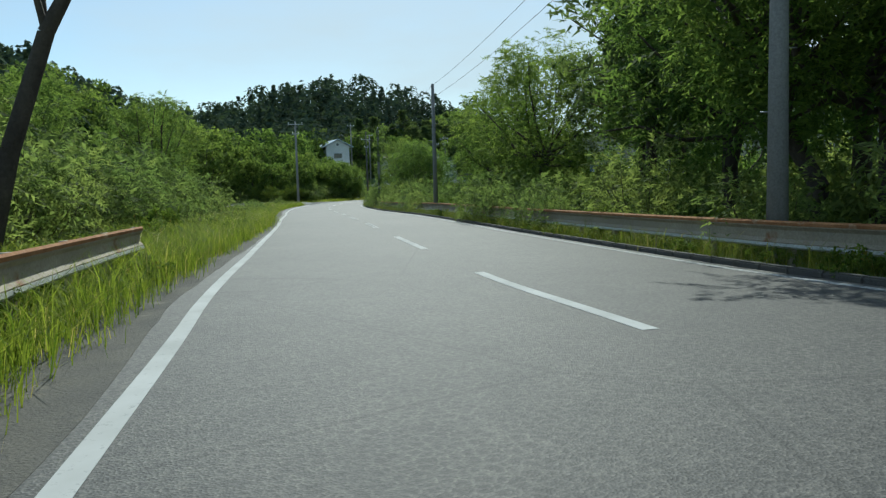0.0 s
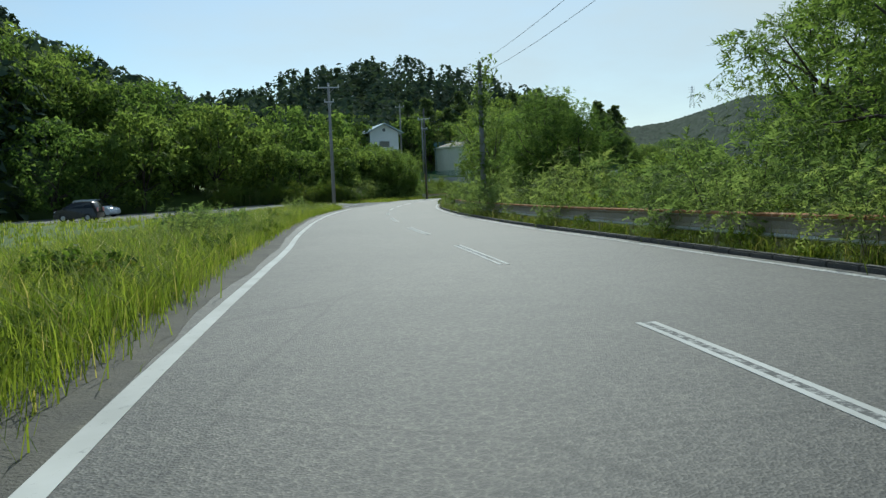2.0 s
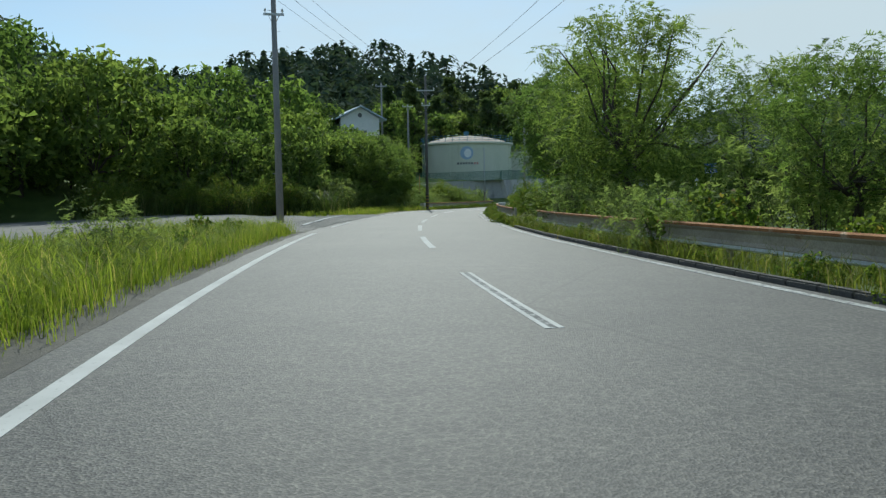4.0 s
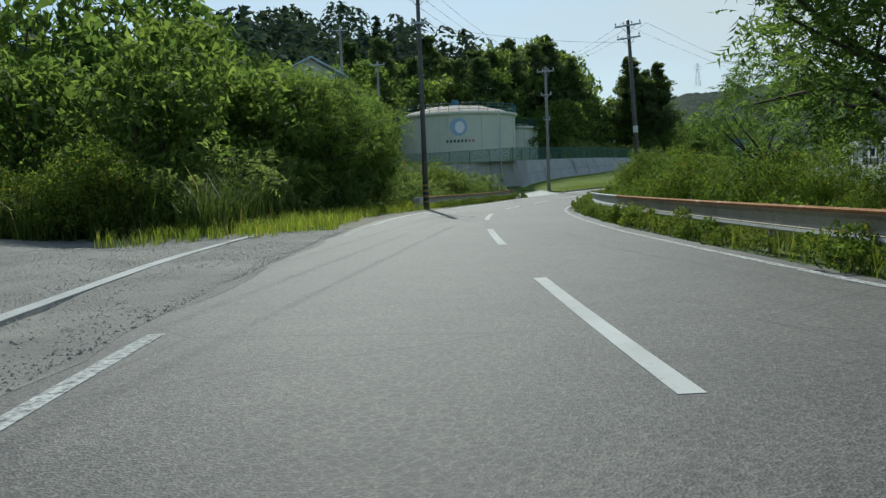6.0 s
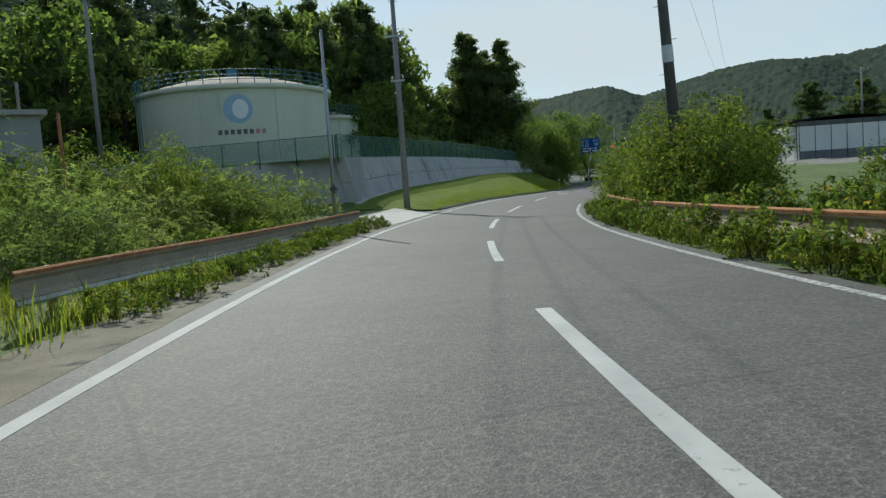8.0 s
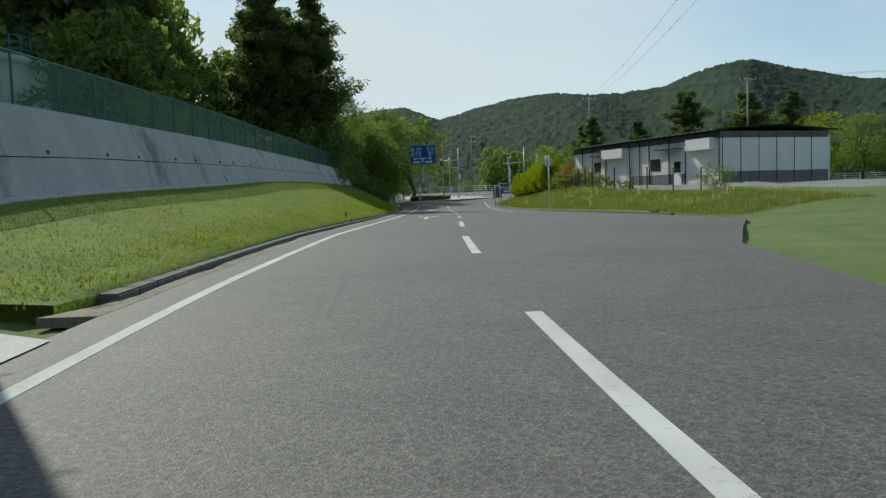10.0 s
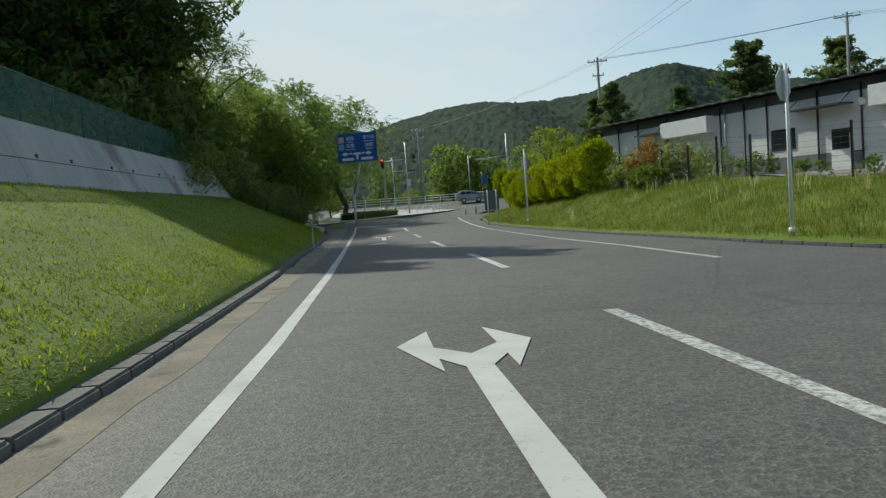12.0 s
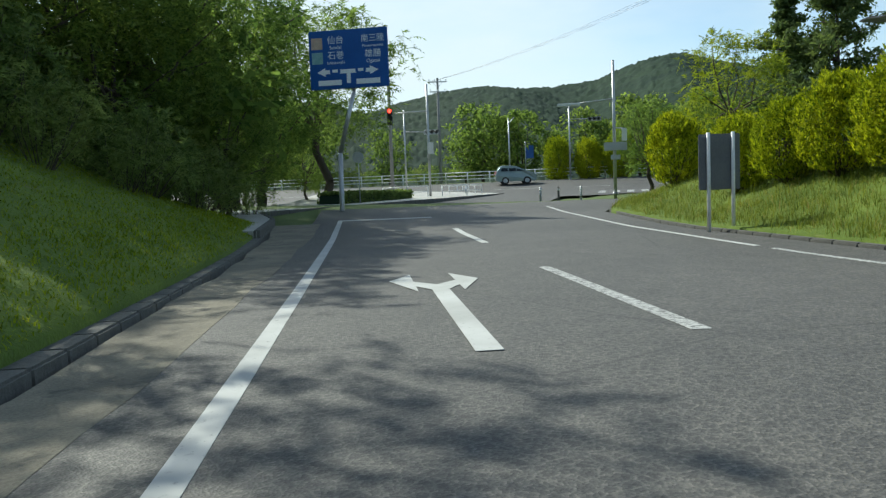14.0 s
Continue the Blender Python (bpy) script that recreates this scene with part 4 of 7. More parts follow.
# ---------------------------------------------------------------- poles and wires
def utility_pole(x, y, top, label, r=0.16, arms=(), material=POLE_CONC, turn=0.0, steps=True, band=False, lean=0.0, base=None):
    z0 = ground_z(x, y) if base is None else base
    root = thing("utility_pole", x, y, z0, label, "utility pole", "utility poles", turn)
    if lean:
        root.matrix_world = pose(x, y, z0, 0, lean, turn)
    h = top - z0
    bm = bmesh.new()
    tube(bm, (0, 0, -0.6), (0, 0, h), r, r * 0.62, 16)
    part("shaft", bm, material, root)
    bm = bmesh.new()
    tube(bm, (0, 0, h), (0, 0, h + 0.06), r * 0.68, r * 0.5, 12)
    part("cap", bm, STEEL, root)
    for za, w, n in arms:
        bm = bmesh.new()
        soft_box(bm, -w / 2, w / 2, -0.14, -0.06, h - za - 0.05, h - za + 0.05, 0.01)
        for s in (-1, 1):
            tube(bm, (s * w * 0.28, -0.1, h - za), (0, -0.08, h - za - 0.55), 0.015, 0.015, 6)
        arm = part("crossarm", bm, STEEL, root)
        for k in range(n):
            px = -w / 2 + 0.08 + (w - 0.16) * k / max(1, n - 1)
            bm = bmesh.new()
            tube(bm, (px, -0.1, h - za + 0.05), (px, -0.1, h - za + 0.14), 0.02, 0.02, 6)
            tube(bm, (px, -0.1, h - za + 0.13), (px, -0.1, h - za + 0.19), 0.06, 0.045, 10)
            tube(bm, (px, -0.1, h - za + 0.19), (px, -0.1, h - za + 0.25), 0.05, 0.03, 10)
            part("insulator", bm, WHITE, arm)
    if steps:
        for k in range(int(h / 0.9) - 2):
            bm = bmesh.new()
            s = 1 if k % 2 else -1
            tube(bm, (0, 0, 2.2 + k * 0.9), (s * 0.26, 0, 2.2 + k * 0.9), 0.01, 0.01, 5)
            part("step_bolt", bm, STEEL, root)
    if band:
        bm = bmesh.new()
        tube(bm, (0, 0, 0.25), (0, 0, 1.4), r * 1.03, r * 1.02, 16, False)
        part("warning_sleeve", bm, BLACK, root, "black warning sleeve")
        for k in range(4):
            bm = bmesh.new()
            tube(bm, (0, 0, 0.32 + 0.28 * k), (0, 0.0, 0.44 + 0.28 * k), r * 1.06, r * 1.05, 16, False)
            part("stripe", bm, YELLOW, root, "yellow stripe")
    return root


def wire(a, b, sag, name="overhead_wire", r=0.009):
    a, b = Vector(a), Vector(b)
    bm = bmesh.new()
    pts = [a.lerp(b, t / 14) - Vector((0, 0, sag * 4 * (t / 14) * (1 - t / 14))) for t in range(15)]
    sweep_tube(bm, pts, r, 5)
    tagged(link_bm(name, bm, BLACK), "thin black overhead cable strung between poles", "cable", "overhead cables")


utility_pole(4.9, 11.7, 7.3, "grey concrete utility pole behind the roadside rail", 0.16)
utility_pole(-0.6, 42.1, 6.3, "plain grey utility pole among roadside shrubs", 0.13)
utility_pole(-6.4, 72.9, 6.4, "utility pole overgrown with climbing ivy", 0.15)
utility_pole(-19.9, 102.6, 9.7, "tall concrete utility pole with a crossarm at the car park", 0.17, ((0.35, 1.9, 3), (1.6, 0.9, 2)), turn=12)
utility_pole(-14.23, 136.7, 10.4, "dark utility pole with striped sleeve on the bend", 0.145, ((1.3, 1.6, 2), (2.6, 0.8, 2)), POLE_DARK, 6, band=True)
utility_pole(-2.5, 167.9, 9.75, "concrete utility pole on the mown bank by the driveway", 0.17, ((0.3, 1.6, 4), (2.4, 1.0, 2), (4.6, 0.7, 2)), turn=-20)
slim_pole = utility_pole(-8.3, 155.0, 4.95, "slim grey steel pole beside the driveway", 0.075, (), STEEL, steps=False)
utility_pole(-18.2, 182.0, 13.0, "utility pole standing behind the water tank", 0.17, ((0.3, 1.6, 3),))
lean_pole = utility_pole(0.0, 147.8, 9.8, "dark leaning utility pole wrapped in vines", 0.17, ((0.3, 1.7, 4), (1.1, 1.5, 3)), POLE_DARK, -25, lean=-3.0)
bm = bmesh.new()
tube(bm, (0, 0, 4.3), (0, 0, 4.75), 0.155, 0.153, 16, False)
part("label_band", bm, WHITE, lean_pole, "white label wrapped round the pole")
bm = bmesh.new()
soft_box(bm, -0.11, 0.11, -0.13, 0.13, 1.35, 1.47, 0.01)
soft_box(bm, -0.03, 0.03, -0.2, -0.13, 1.25, 1.55, 0.008)
part("clamp", bm, POLE_DARK, slim_pole, "dark steel clamp")
utility_pole(66.1, 230.5, 11.2, "utility pole behind the low building", 0.16, ((0.3, 1.7, 4), (1.5, 1.0, 2)), turn=-50)
utility_pole(73.5, 213.0, 11.6, "utility pole with crossarm behind the low building", 0.16, ((0.3, 1.8, 4),), turn=-60)
utility_pole(73.3, 267.0, 9.6, "tall utility pole at the junction railing", 0.16, ((0.3, 1.7, 4), (1.2, 1.5, 3)), turn=-35, base=-0.15)
utility_pole(-21.0, 170.0, 14.5, "utility pole on the wooded slope", 0.16, ((0.4, 1.5, 3),))
bm = bmesh.new()
wire((18, -20, 7.6), (4.9, 11.7, 7.2), 0.3)
for s in (-0.05, 0.35):
    wire((4.9 + s, 11.7, 7.2 - s), (-0.6 + s, 42.1, 6.2 - s), 0.35)
    wire((-0.6 + s, 42.1, 6.2 - s), (-6.4 + s, 72.9, 6.3 - s), 0.35)
    wire((-6.4 + s, 72.9, 6.3 - s), (-14.2 + s, 137.1, 9.2 - s), 0.8)
for s in (-0.8, 0.0, 0.8):
    wire((-19.9 + s, 102.6, 9.5), (-14.2 + s, 137.1, 9.3), 0.4)
    wire((-14.2 + s, 137.1, 9.3), (-2.5 + s * 0.8, 167.9, 9.65), 0.6)
    if s:
        wire((0.0 + s, 148.4, 9.7), (66.1 + s * 0.5, 230.5, 11.1), 1.6)
    wire((-2.5 + s * 0.8, 167.9, 9.65), (0.0 + s, 148.4, 9.7), 0.3)
    wire((66.1, 230.5 + s, 11.1), (73.5, 213.0 + s, 11.5), 0.2)
    wire((73.5, 213.0 + s, 11.5), (110, 150 + s, 12.5), 1.2)
    wire((73.3, 267.0 + s, 9.5), (66.1, 230.5 + s, 11.0), 0.6)
wire((-2.5, 167.9, 7.3), (-18.2, 182.0, 12.6), 0.4)
wire((-14.2, 137.1, 7.8), (0.0, 148.4, 8.5), 0.3)

# ---------------------------------------------------------------- guard rails
def guard_rail(points, label, lip=RUST, face=RAIL, low=RAIL_WHITE, h=0.62):
    """Beam rail: a ribbed plate with rolled upper and lower edges, on round posts."""
    pts = [Vector(p) for p in points]
    root = tagged(new("guard_rail"), label, "guard rail", "roadside guard rails")
    root.matrix_world = Matrix.Translation(pts[0])
    o = pts[0]
    prof = [(0.03, 0.155), (0.045, 0.11), (0.0, 0.06), (0.0, -0.06), (0.045, -0.11), (0.03, -0.155)]

    def sweep(pr, material, name, thick=0.006):
        bm = bmesh.new()
        rows = []
        for i, p in enumerate(pts):
            d = (pts[min(i + 1, len(pts) - 1)] - pts[max(i - 1, 0)])
            d.z = 0
            d.normalize()
            n = Vector((-d.y, d.x, 0))
            rows.append(([bm.verts.new(p - o + n * a + Vector((0, 0, h - 0.16 + b))) for a, b in pr], [bm.verts.new(p - o + n * (a - thick) + Vector((0, 0, h - 0.16 + b))) for a, b in pr]))
        for (f0, b0), (f1, b1) in zip(rows, rows[1:]):
            for k in range(len(pr) - 1):
                bm.faces.new((f0[k], f1[k], f1[k + 1], f0[k + 1]))
                bm.faces.new((b0[k], b0[k + 1], b1[k + 1], b1[k]))
            bm.faces.new((f0[0], b0[0], b1[0], f1[0]))
            bm.faces.new((f0[-1], f1[-1], b1[-1], b0[-1]))
        part(name, bm, material, root)

    sweep(prof, face, "beam")
    sweep([(0.0, 0.165), (0.035, 0.19), (0.06, 0.165), (0.05, 0.125)], lip, "upper_edge", 0.012)
    sweep([(0.05, -0.125), (0.06, -0.165), (0.035, -0.19)], low, "lower_edge", 0.012)
    acc = 0.0
    for a, b in zip(pts, pts[1:]):
        L = (b - a).length
        while acc < L:
            p = a.lerp(b, acc / L) - o
            d = (b - a).normalized()
            bm = bmesh.new()
            c = Vector((p.x + d.y * 0.07, p.y - d.x * 0.07, p.z))
            tube(bm, c - Vector((0, 0, 0.5)), c + Vector((0, 0, h + 0.02)), 0.057, 0.057, 10)
            part("post", bm, face, root)
            acc += 2.0
        acc -= L
    return root


guard_rail([at(u, 5.0, -0.02) for u in np.arange(-10, 15.1, 2.0)][::-1], "rust-edged steel guard rail half sunk in tall grass", h=0.72)
guard_rail([at(u, -4.15, -0.05) for u in np.arange(2, 96.1, 2.0)], "long weathered guard rail with a rusty upper edge", h=0.62)
guard_rail([at(u, -3.75, -0.05) for u in np.arange(100, 122, 1.5)], "rusty-edged guard rail in front of vines", h=0.66)
guard_rail([at(u, -3.75, -0.05) for u in np.arange(121, 129.6, 1.4)], "white-painted end length of guard rail", RAIL_WHITE, RAIL_WHITE, h=0.66)
guard_rail([at(u, -3.75, -0.05) for u in np.arange(138, 158, 1.5)], "weathered guard rail with rust overgrown by vines", RUST, RAIL, RAIL, h=0.64)
guard_rail([at(u, 4.75 + 0.5 * step_(146, 139, u), -0.05) for u in np.arange(138.5, 157, 1.4)][::-1], "old guard rail with a rusty upper edge on the bend", h=0.66)
bm = bmesh.new()
m_ = pose(*at(137.6, 5.3, 0.0), 0, 0, heading(138))
soft_box(bm, -0.2, 0.2, -0.35, 0.35, -0.3, 0.62, 0.04, m_)
tagged(link_bm("rail_end_block", bm, CONCRETE_PALE), "pale concrete end block of the guard rail", "concrete block")

# ---------------------------------------------------------------- house on the slope
def house(x, y, z, turn):
    root = thing("house", x, y, z, "small white house with a pale blue metal gable roof", "house", turn=turn)
    w, d, h = 5.0, 8.0, 3.6
    bm = bmesh.new()
    plate(bm, [(-w / 2, -2.0), (w / 2, -2.0), (w / 2, h), (0, h + 1.35), (-w / 2, h)], -d, 0, Matrix.Rotation(math.pi / 2, 4, "X"))
    part("wall", bm, HOUSE_WHITE, root)
    for s in (-1, 1):
        bm = bmesh.new()
        m = Matrix(((1, 0, 0, 0), (0, 0, 1, 0), (0, 1, 0, 0), (0, 0, 0, 1)))
        a = [(s * -0.02, h + 1.38), (s * (w / 2 + 0.8), h - 0.29), (s * (w / 2 + 0.8), h - 0.14), (s * -0.02, h + 1.54)]
        plate(bm, a if s > 0 else a[::-1], -0.7, d + 0.7, m)
        bmesh.ops.recalc_face_normals(bm, faces=bm.faces[:])
        part("roof", bm, ROOF_BLUE, root)
    bm = bmesh.new()
    tube(bm, (0, -0.03, h + 0.35), (0, 0.02, h + 0.35), 0.28, 0.28, 16)
    part("vent", bm, PLINTH, root)
    win = part("window", (lambda b: (box(b, -0.9, 0.9, -0.04, 0.03, 1.0, 2.1), b)[1])(bmesh.new()), STEEL, root)
    bm = bmesh.new()
    box(bm, -0.82, 0.82, -0.06, -0.04, 1.08, 2.02)
    part("pane", bm, GLASS, win)


house(-23.4, 165.7, 6.0, 22)

# ---------------------------------------------------------------- long low building
B0, B1 = Vector((54.6, 220.8, 0)), Vector((48.9, 197.8, 0))
B_DIR = (B1 - B0).normalized()


def building():
    """Local x runs along the front, y goes into the building, z from its floor."""
    L, D, base, H = 23.76, 11.0, -0.42, 4.35
    root = new("prefab_building")
    root.matrix_world = Matrix(((B_DIR.x, -B_DIR.y, 0, B0.x), (B_DIR.y, B_DIR.x, 0, B0.y), (0, 0, 1, base), (0, 0, 0, 1)))
    tagged(root, "long low prefabricated building with white panels and grey plinth", "building")
    gaps = [0.0, 1.9, 3.9, 6.6, 10.9, 12.4, 14.1, 17.1, 19.4, 23.76]

    def panel(name, x0, x1, z0, z1, y0, y1, mt, parent, label=""):
        bm = bmesh.new()
        soft_box(bm, x0, x1, y0, y1, z0, z1, 0.012)
        return part(name, bm, mt, parent, label)

    for a, b in zip(gaps, gaps[1:]):
        panel("wall_panel", a + 0.01, b - 0.01, 1.15, H - 0.55, 0.0, 0.2, PANEL, root)
        if not (6.5 < a < 10 or a > 19):
            panel("plinth_panel", a + 0.01, b - 0.01, 0.3, 1.14, 0.0, 0.2, PLINTH, root)
        else:
            panel("wall_panel", a + 0.01, b - 0.01, 0.0, 1.14, 0.0, 0.2, PANEL, root)
    panel("base_course", 0, L, -0.5, 0.29, 0.02, 0.2, CONCRETE_PALE, root)
    panel("eave_strip", 0, L, H - 0.54, H - 0.02, -0.02, 0.2, ROOF_DARK, root, "dark grey strip under the roof")
    n = 6
    for k in range(n):
        y0, y1 = 0.2 + (D - 0.4) * k / n, 0.2 + (D - 0.4) * (k + 1) / n
        for x0, x1 in ((L - 0.2, L), (0.0, 0.2)):
            panel("wall_panel", x0, x1, 1.15, H - 0.55 , y0 + 0.01, y1 - 0.01, PANEL, root)
            panel("plinth_panel", x0, x1, -0.4, 1.14, y0 + 0.01, y1 - 0.01, PLINTH, root)
            panel("eave_strip", x0, x1, H - 0.54, H - 0.02, y0, y1, ROOF_DARK, root)
        panel("trim", L, L + 0.03, -0.3, H - 0.1, y0 - 0.03, y0 + 0.04, BLACK, root)
    panel("wall_panel", 0, L, -0.4, H - 0.3, D - 0.2, D, PANEL, root)
    # ribbed roof that rises gently inwards
    bm = bmesh.new()
    m = 118
    prof = []
    for k in range(m + 1):
        x = -0.5 + (L + 1.0) * k / m
        prof.append((x, 0.05 if k % 4 in (1, 2) else 0.0))
    lo, hi = [], []
    for yy, zz in ((-0.75, H), (D / 2, H + 0.38), (D + 0.5, H)):
        lo.append([bm.verts.new((x, yy, zz + r)) for x, r in prof])
        hi.append([bm.verts.new((x, yy, zz + r + 0.05)) for x, r in prof])
    for rows, flip in ((lo, True), (hi, False)):
        for r0, r1 in zip(rows, rows[1:]):
            for k in range(m):
                q = (r0[k], r0[k + 1], r1[k + 1], r1[k])
                bm.faces.new(q[::-1] if flip else q)
    for k in range(m):
        bm.faces.new((lo[0][k], hi[0][k], hi[0][k + 1], lo[0][k + 1])[::-1])
    part("roof", bm, ROOF_DARK, root, "dark ribbed metal roof")
    for x in (0.05, 1.9, 3.9, 6.6, 10.9, 11.25, 12.6, 14.1, 17.1, 19.4, 23.7):
        bm = bmesh.new()
        tube(bm, (x, -0.06, 0.0), (x, -0.06, H - 0.2), 0.045, 0.045, 8)
        part("downpipe", bm, BLACK if x != 11.25 else STEEL, root)
    for x0, x1, z0, z1 in ((4.25, 5.6, 1.75, 2.75), (14.3, 15.75, 1.5, 2.55), (17.8, 18.75, 1.25, 2.2)):
        w = panel("window", x0, x1, z0, z1, -0.05, 0.03, BLACK, root)
        for a, b in ((x0 + 0.06, (x0 + x1) / 2 - 0.02), ((x0 + x1) / 2 + 0.02, x1 - 0.06)):
            panel("pane", a, b, z0 + 0.06, z1 - 0.06, -0.065, -0.05, GLASS, w)
    for x0, x1, z1 in ((17.75, 18.8, 2.0), (5.15, 6.3, 2.2)):
        d = panel("door", x0, x1, 0.05, z1, -0.04, 0.04, WHITE, root, "white steel door")
        bm = bmesh.new()
        tube(bm, (x0 + 0.12, -0.09, 1.0), (x0 + 0.12, -0.04, 1.0), 0.03, 0.03, 8)
        part("handle", bm, STEEL, d)
    for x0, x1 in ((7.0, 10.4), (20.5, 23.2)):
        s = panel("shutter", x0, x1, 0.0, 3.0, -0.03, 0.03, PANEL, root, "closed white loading shutter")
        for k in range(14):
            panel("slat", x0 + 0.05, x1 - 0.05, 0.05 + k * 0.21, 0.24 + k * 0.21, -0.042, -0.03, PANEL, s)
        panel("shutter_box", x0 - 0.35, x1 + 0.05, 2.95, 3.85, -0.62, 0.0, WHITE, root, "white boxed canopy over the shutter")
    for x0, x1, z in ((15.95, 19.0, 3.25), (4.6, 6.5, 3.3)):
        c = panel("canopy", x0, x1, z, z + 0.07, -0.95, 0.0, ROOF_DARK, root)
        for x in (x0 + 0.1, x1 - 0.1):
            bm = bmesh.new()
            tube(bm, (x, -0.9, z), (x, 0.0, z + 0.6), 0.018, 0.018, 6)
            part("stay", bm, BLACK, c)
    for x in (6.75, 19.6):
        bm = bmesh.new()
        tube(bm, (x, -0.32, 3.25), (x, -0.1, 3.3), 0.17, 0.14, 14)
        tube(bm, (x, -0.1, 3.3), (x, 0.0, 3.3), 0.1, 0.1, 10)
        part("vent_hood", bm, WHITE, root, "white round vent hood")


building()
draped("forecourt", [(44, 214), (52.8, 221), (49.4, 196), (60, 194), (62, 180), (43, 182), (36.5, 194), (40, 204)], 0.04, GRAVEL, "gravel yard in front of the low building", "gravel yard", 1.5, 0.3, 9)


def post_fence():
    root = tagged(new("wire_fence"), "black post-and-wire fence along the gravel yard", "fence")
    line = [(46.5, 215.5), (43.0, 210.0), (39.7, 204.0), (36.4, 198.2), (34.4, 192.0), (34.6, 186.0)]
    pts = []
    for a, b in zip(line, line[1:]):
        n = max(1, round(math.dist(a, b) / 2.0))
        pts += [(a[0] + (b[0] - a[0]) * k / n, a[1] + (b[1] - a[1]) * k / n) for k in range(n)]
    root.matrix_world = Matrix.Translation((pts[0][0], pts[0][1], ground_z(*pts[0])))
    o = root.matrix_world.translation
    tops = []
    for x, y in pts:
        z = ground_z(x, y)
        bm = bmesh.new()
        box(bm, x - o.x - 0.03, x - o.x + 0.03, y - o.y - 0.03, y - o.y + 0.03, z - o.z - 0.3, z - o.z + 1.55)
        part("post", bm, BLACK, root)
        tops.append(Vector((x - o.x, y - o.y, z - o.z)))
    bm = bmesh.new()
    for a, b in zip(tops, tops[1:]):
        for k in range(9):
            d = Vector((0, 0, 0.12 + k * 0.17))
            tube(bm, a + d, b + d, 0.004, 0.004, 4, False)
    part("wire", bm, BLACK, root)


post_fence()

# ---------------------------------------------------------------- foliage builders
def leaf_cloud(rng, centres, radii, per, size, flat=0.0, long=1.7, droop=0.2):
    """Single pointed leaves scattered in the outer part of many small clumps."""
    n = len(centres) * per
    c = np.repeat(centres, per, axis=0)
    r = np.repeat(radii, per)
    d = rng.normal(size=(n, 3))
    d /= np.linalg.norm(d, axis=1)[:, None]
    d[:, 2] *= 1 - flat
    p = c + d * (r * rng.uniform(0.35, 1.0, n) ** 0.6)[:, None]
    nrm = d + rng.normal(size=(n, 3)) * 0.7 + np.array([0, 0, 0.5])
    nrm /= np.linalg.norm(nrm, axis=1)[:, None]
    t = np.cross(nrm, rng.normal(size=(n, 3)))
    t /= np.linalg.norm(t, axis=1)[:, None] + 1e-9
    t[:, 2] -= droop
    b = np.cross(nrm, t)
    s = size * rng.uniform(0.6, 1.35, n)[:, None]
    v = np.stack([p - t * s * long / 2 - b * s * 0.42, p - t * s * long / 2 + b * s * 0.42, p + t * s * long / 2], 1).reshape(-1, 3)
    return v, np.arange(n * 3).reshape(-1, 3)


def spray_cloud(rng, centres, radii, sprays, leaflets, size, flat=0.3, droop=0.22):
    """Twigs that hang outwards from small clumps, each with two rows of leaflets."""
    n = len(centres) * sprays
    c, r = np.repeat(centres, sprays, axis=0), np.repeat(radii, sprays)
    d = rng.normal(size=(n, 3)) + np.array([0, 0, 0.35])
    d /= np.linalg.norm(d, axis=1)[:, None]
    d[:, 2] *= 1 - flat
    p = c + d * (r * rng.uniform(0.3, 1.0, n))[:, None]
    a = d + rng.normal(size=(n, 3)) * 0.55 - np.array([0, 0, droop])
    a /= np.linalg.norm(a, axis=1)[:, None]
    b = np.cross(a, np.array([0, 0, 1.0]) + rng.normal(size=(n, 3)) * 0.35)
    b /= np.linalg.norm(b, axis=1)[:, None] + 1e-9
    w = np.cross(b, a)
    sz = size * rng.uniform(0.7, 1.3, n)[:, None]
    out = []
    for k in range(leaflets):
        q = k / (leaflets - 1)
        side = 1 if k % 2 else -1
        e = b * side * 0.95 + a * (0.45 + 0.9 * (k == leaflets - 1)) - w * 0.35 + rng.normal(size=(n, 3)) * 0.16
        m = p + a * sz * leaflets * 0.40 * q - np.array([0, 0, 1.0]) * sz * leaflets * 0.13 * q * q
        L = sz * (0.75 + 0.5 * math.sin(math.pi * (0.2 + 0.7 * q)))
        out.append(np.stack([m - a * sz * 0.30, m + a * sz * 0.30, m + e * L], 1))
    v = np.concatenate(out).reshape(-1, 3)
    return v, np.arange(len(v)).reshape(-1, 3)


def limb(bm, a, b, r0, r1, rng, bends=3, seg=7):
    a, b = Vector(a), Vector(b)
    L = (b - a).length
    pts = [a.lerp(b, k / bends) + (Vector(rng.normal(size=3)) * L * 0.05 if 0 < k < bends else Vector()) for k in range(bends + 1)]
    for k in range(bends):
        q0, q1 = r0 + (r1 - r0) * k / bends, r0 + (r1 - r0) * (k + 1) / bends
        tube(bm, pts[k], pts[k + 1], q0, q1, seg, False)
    return pts[-1]


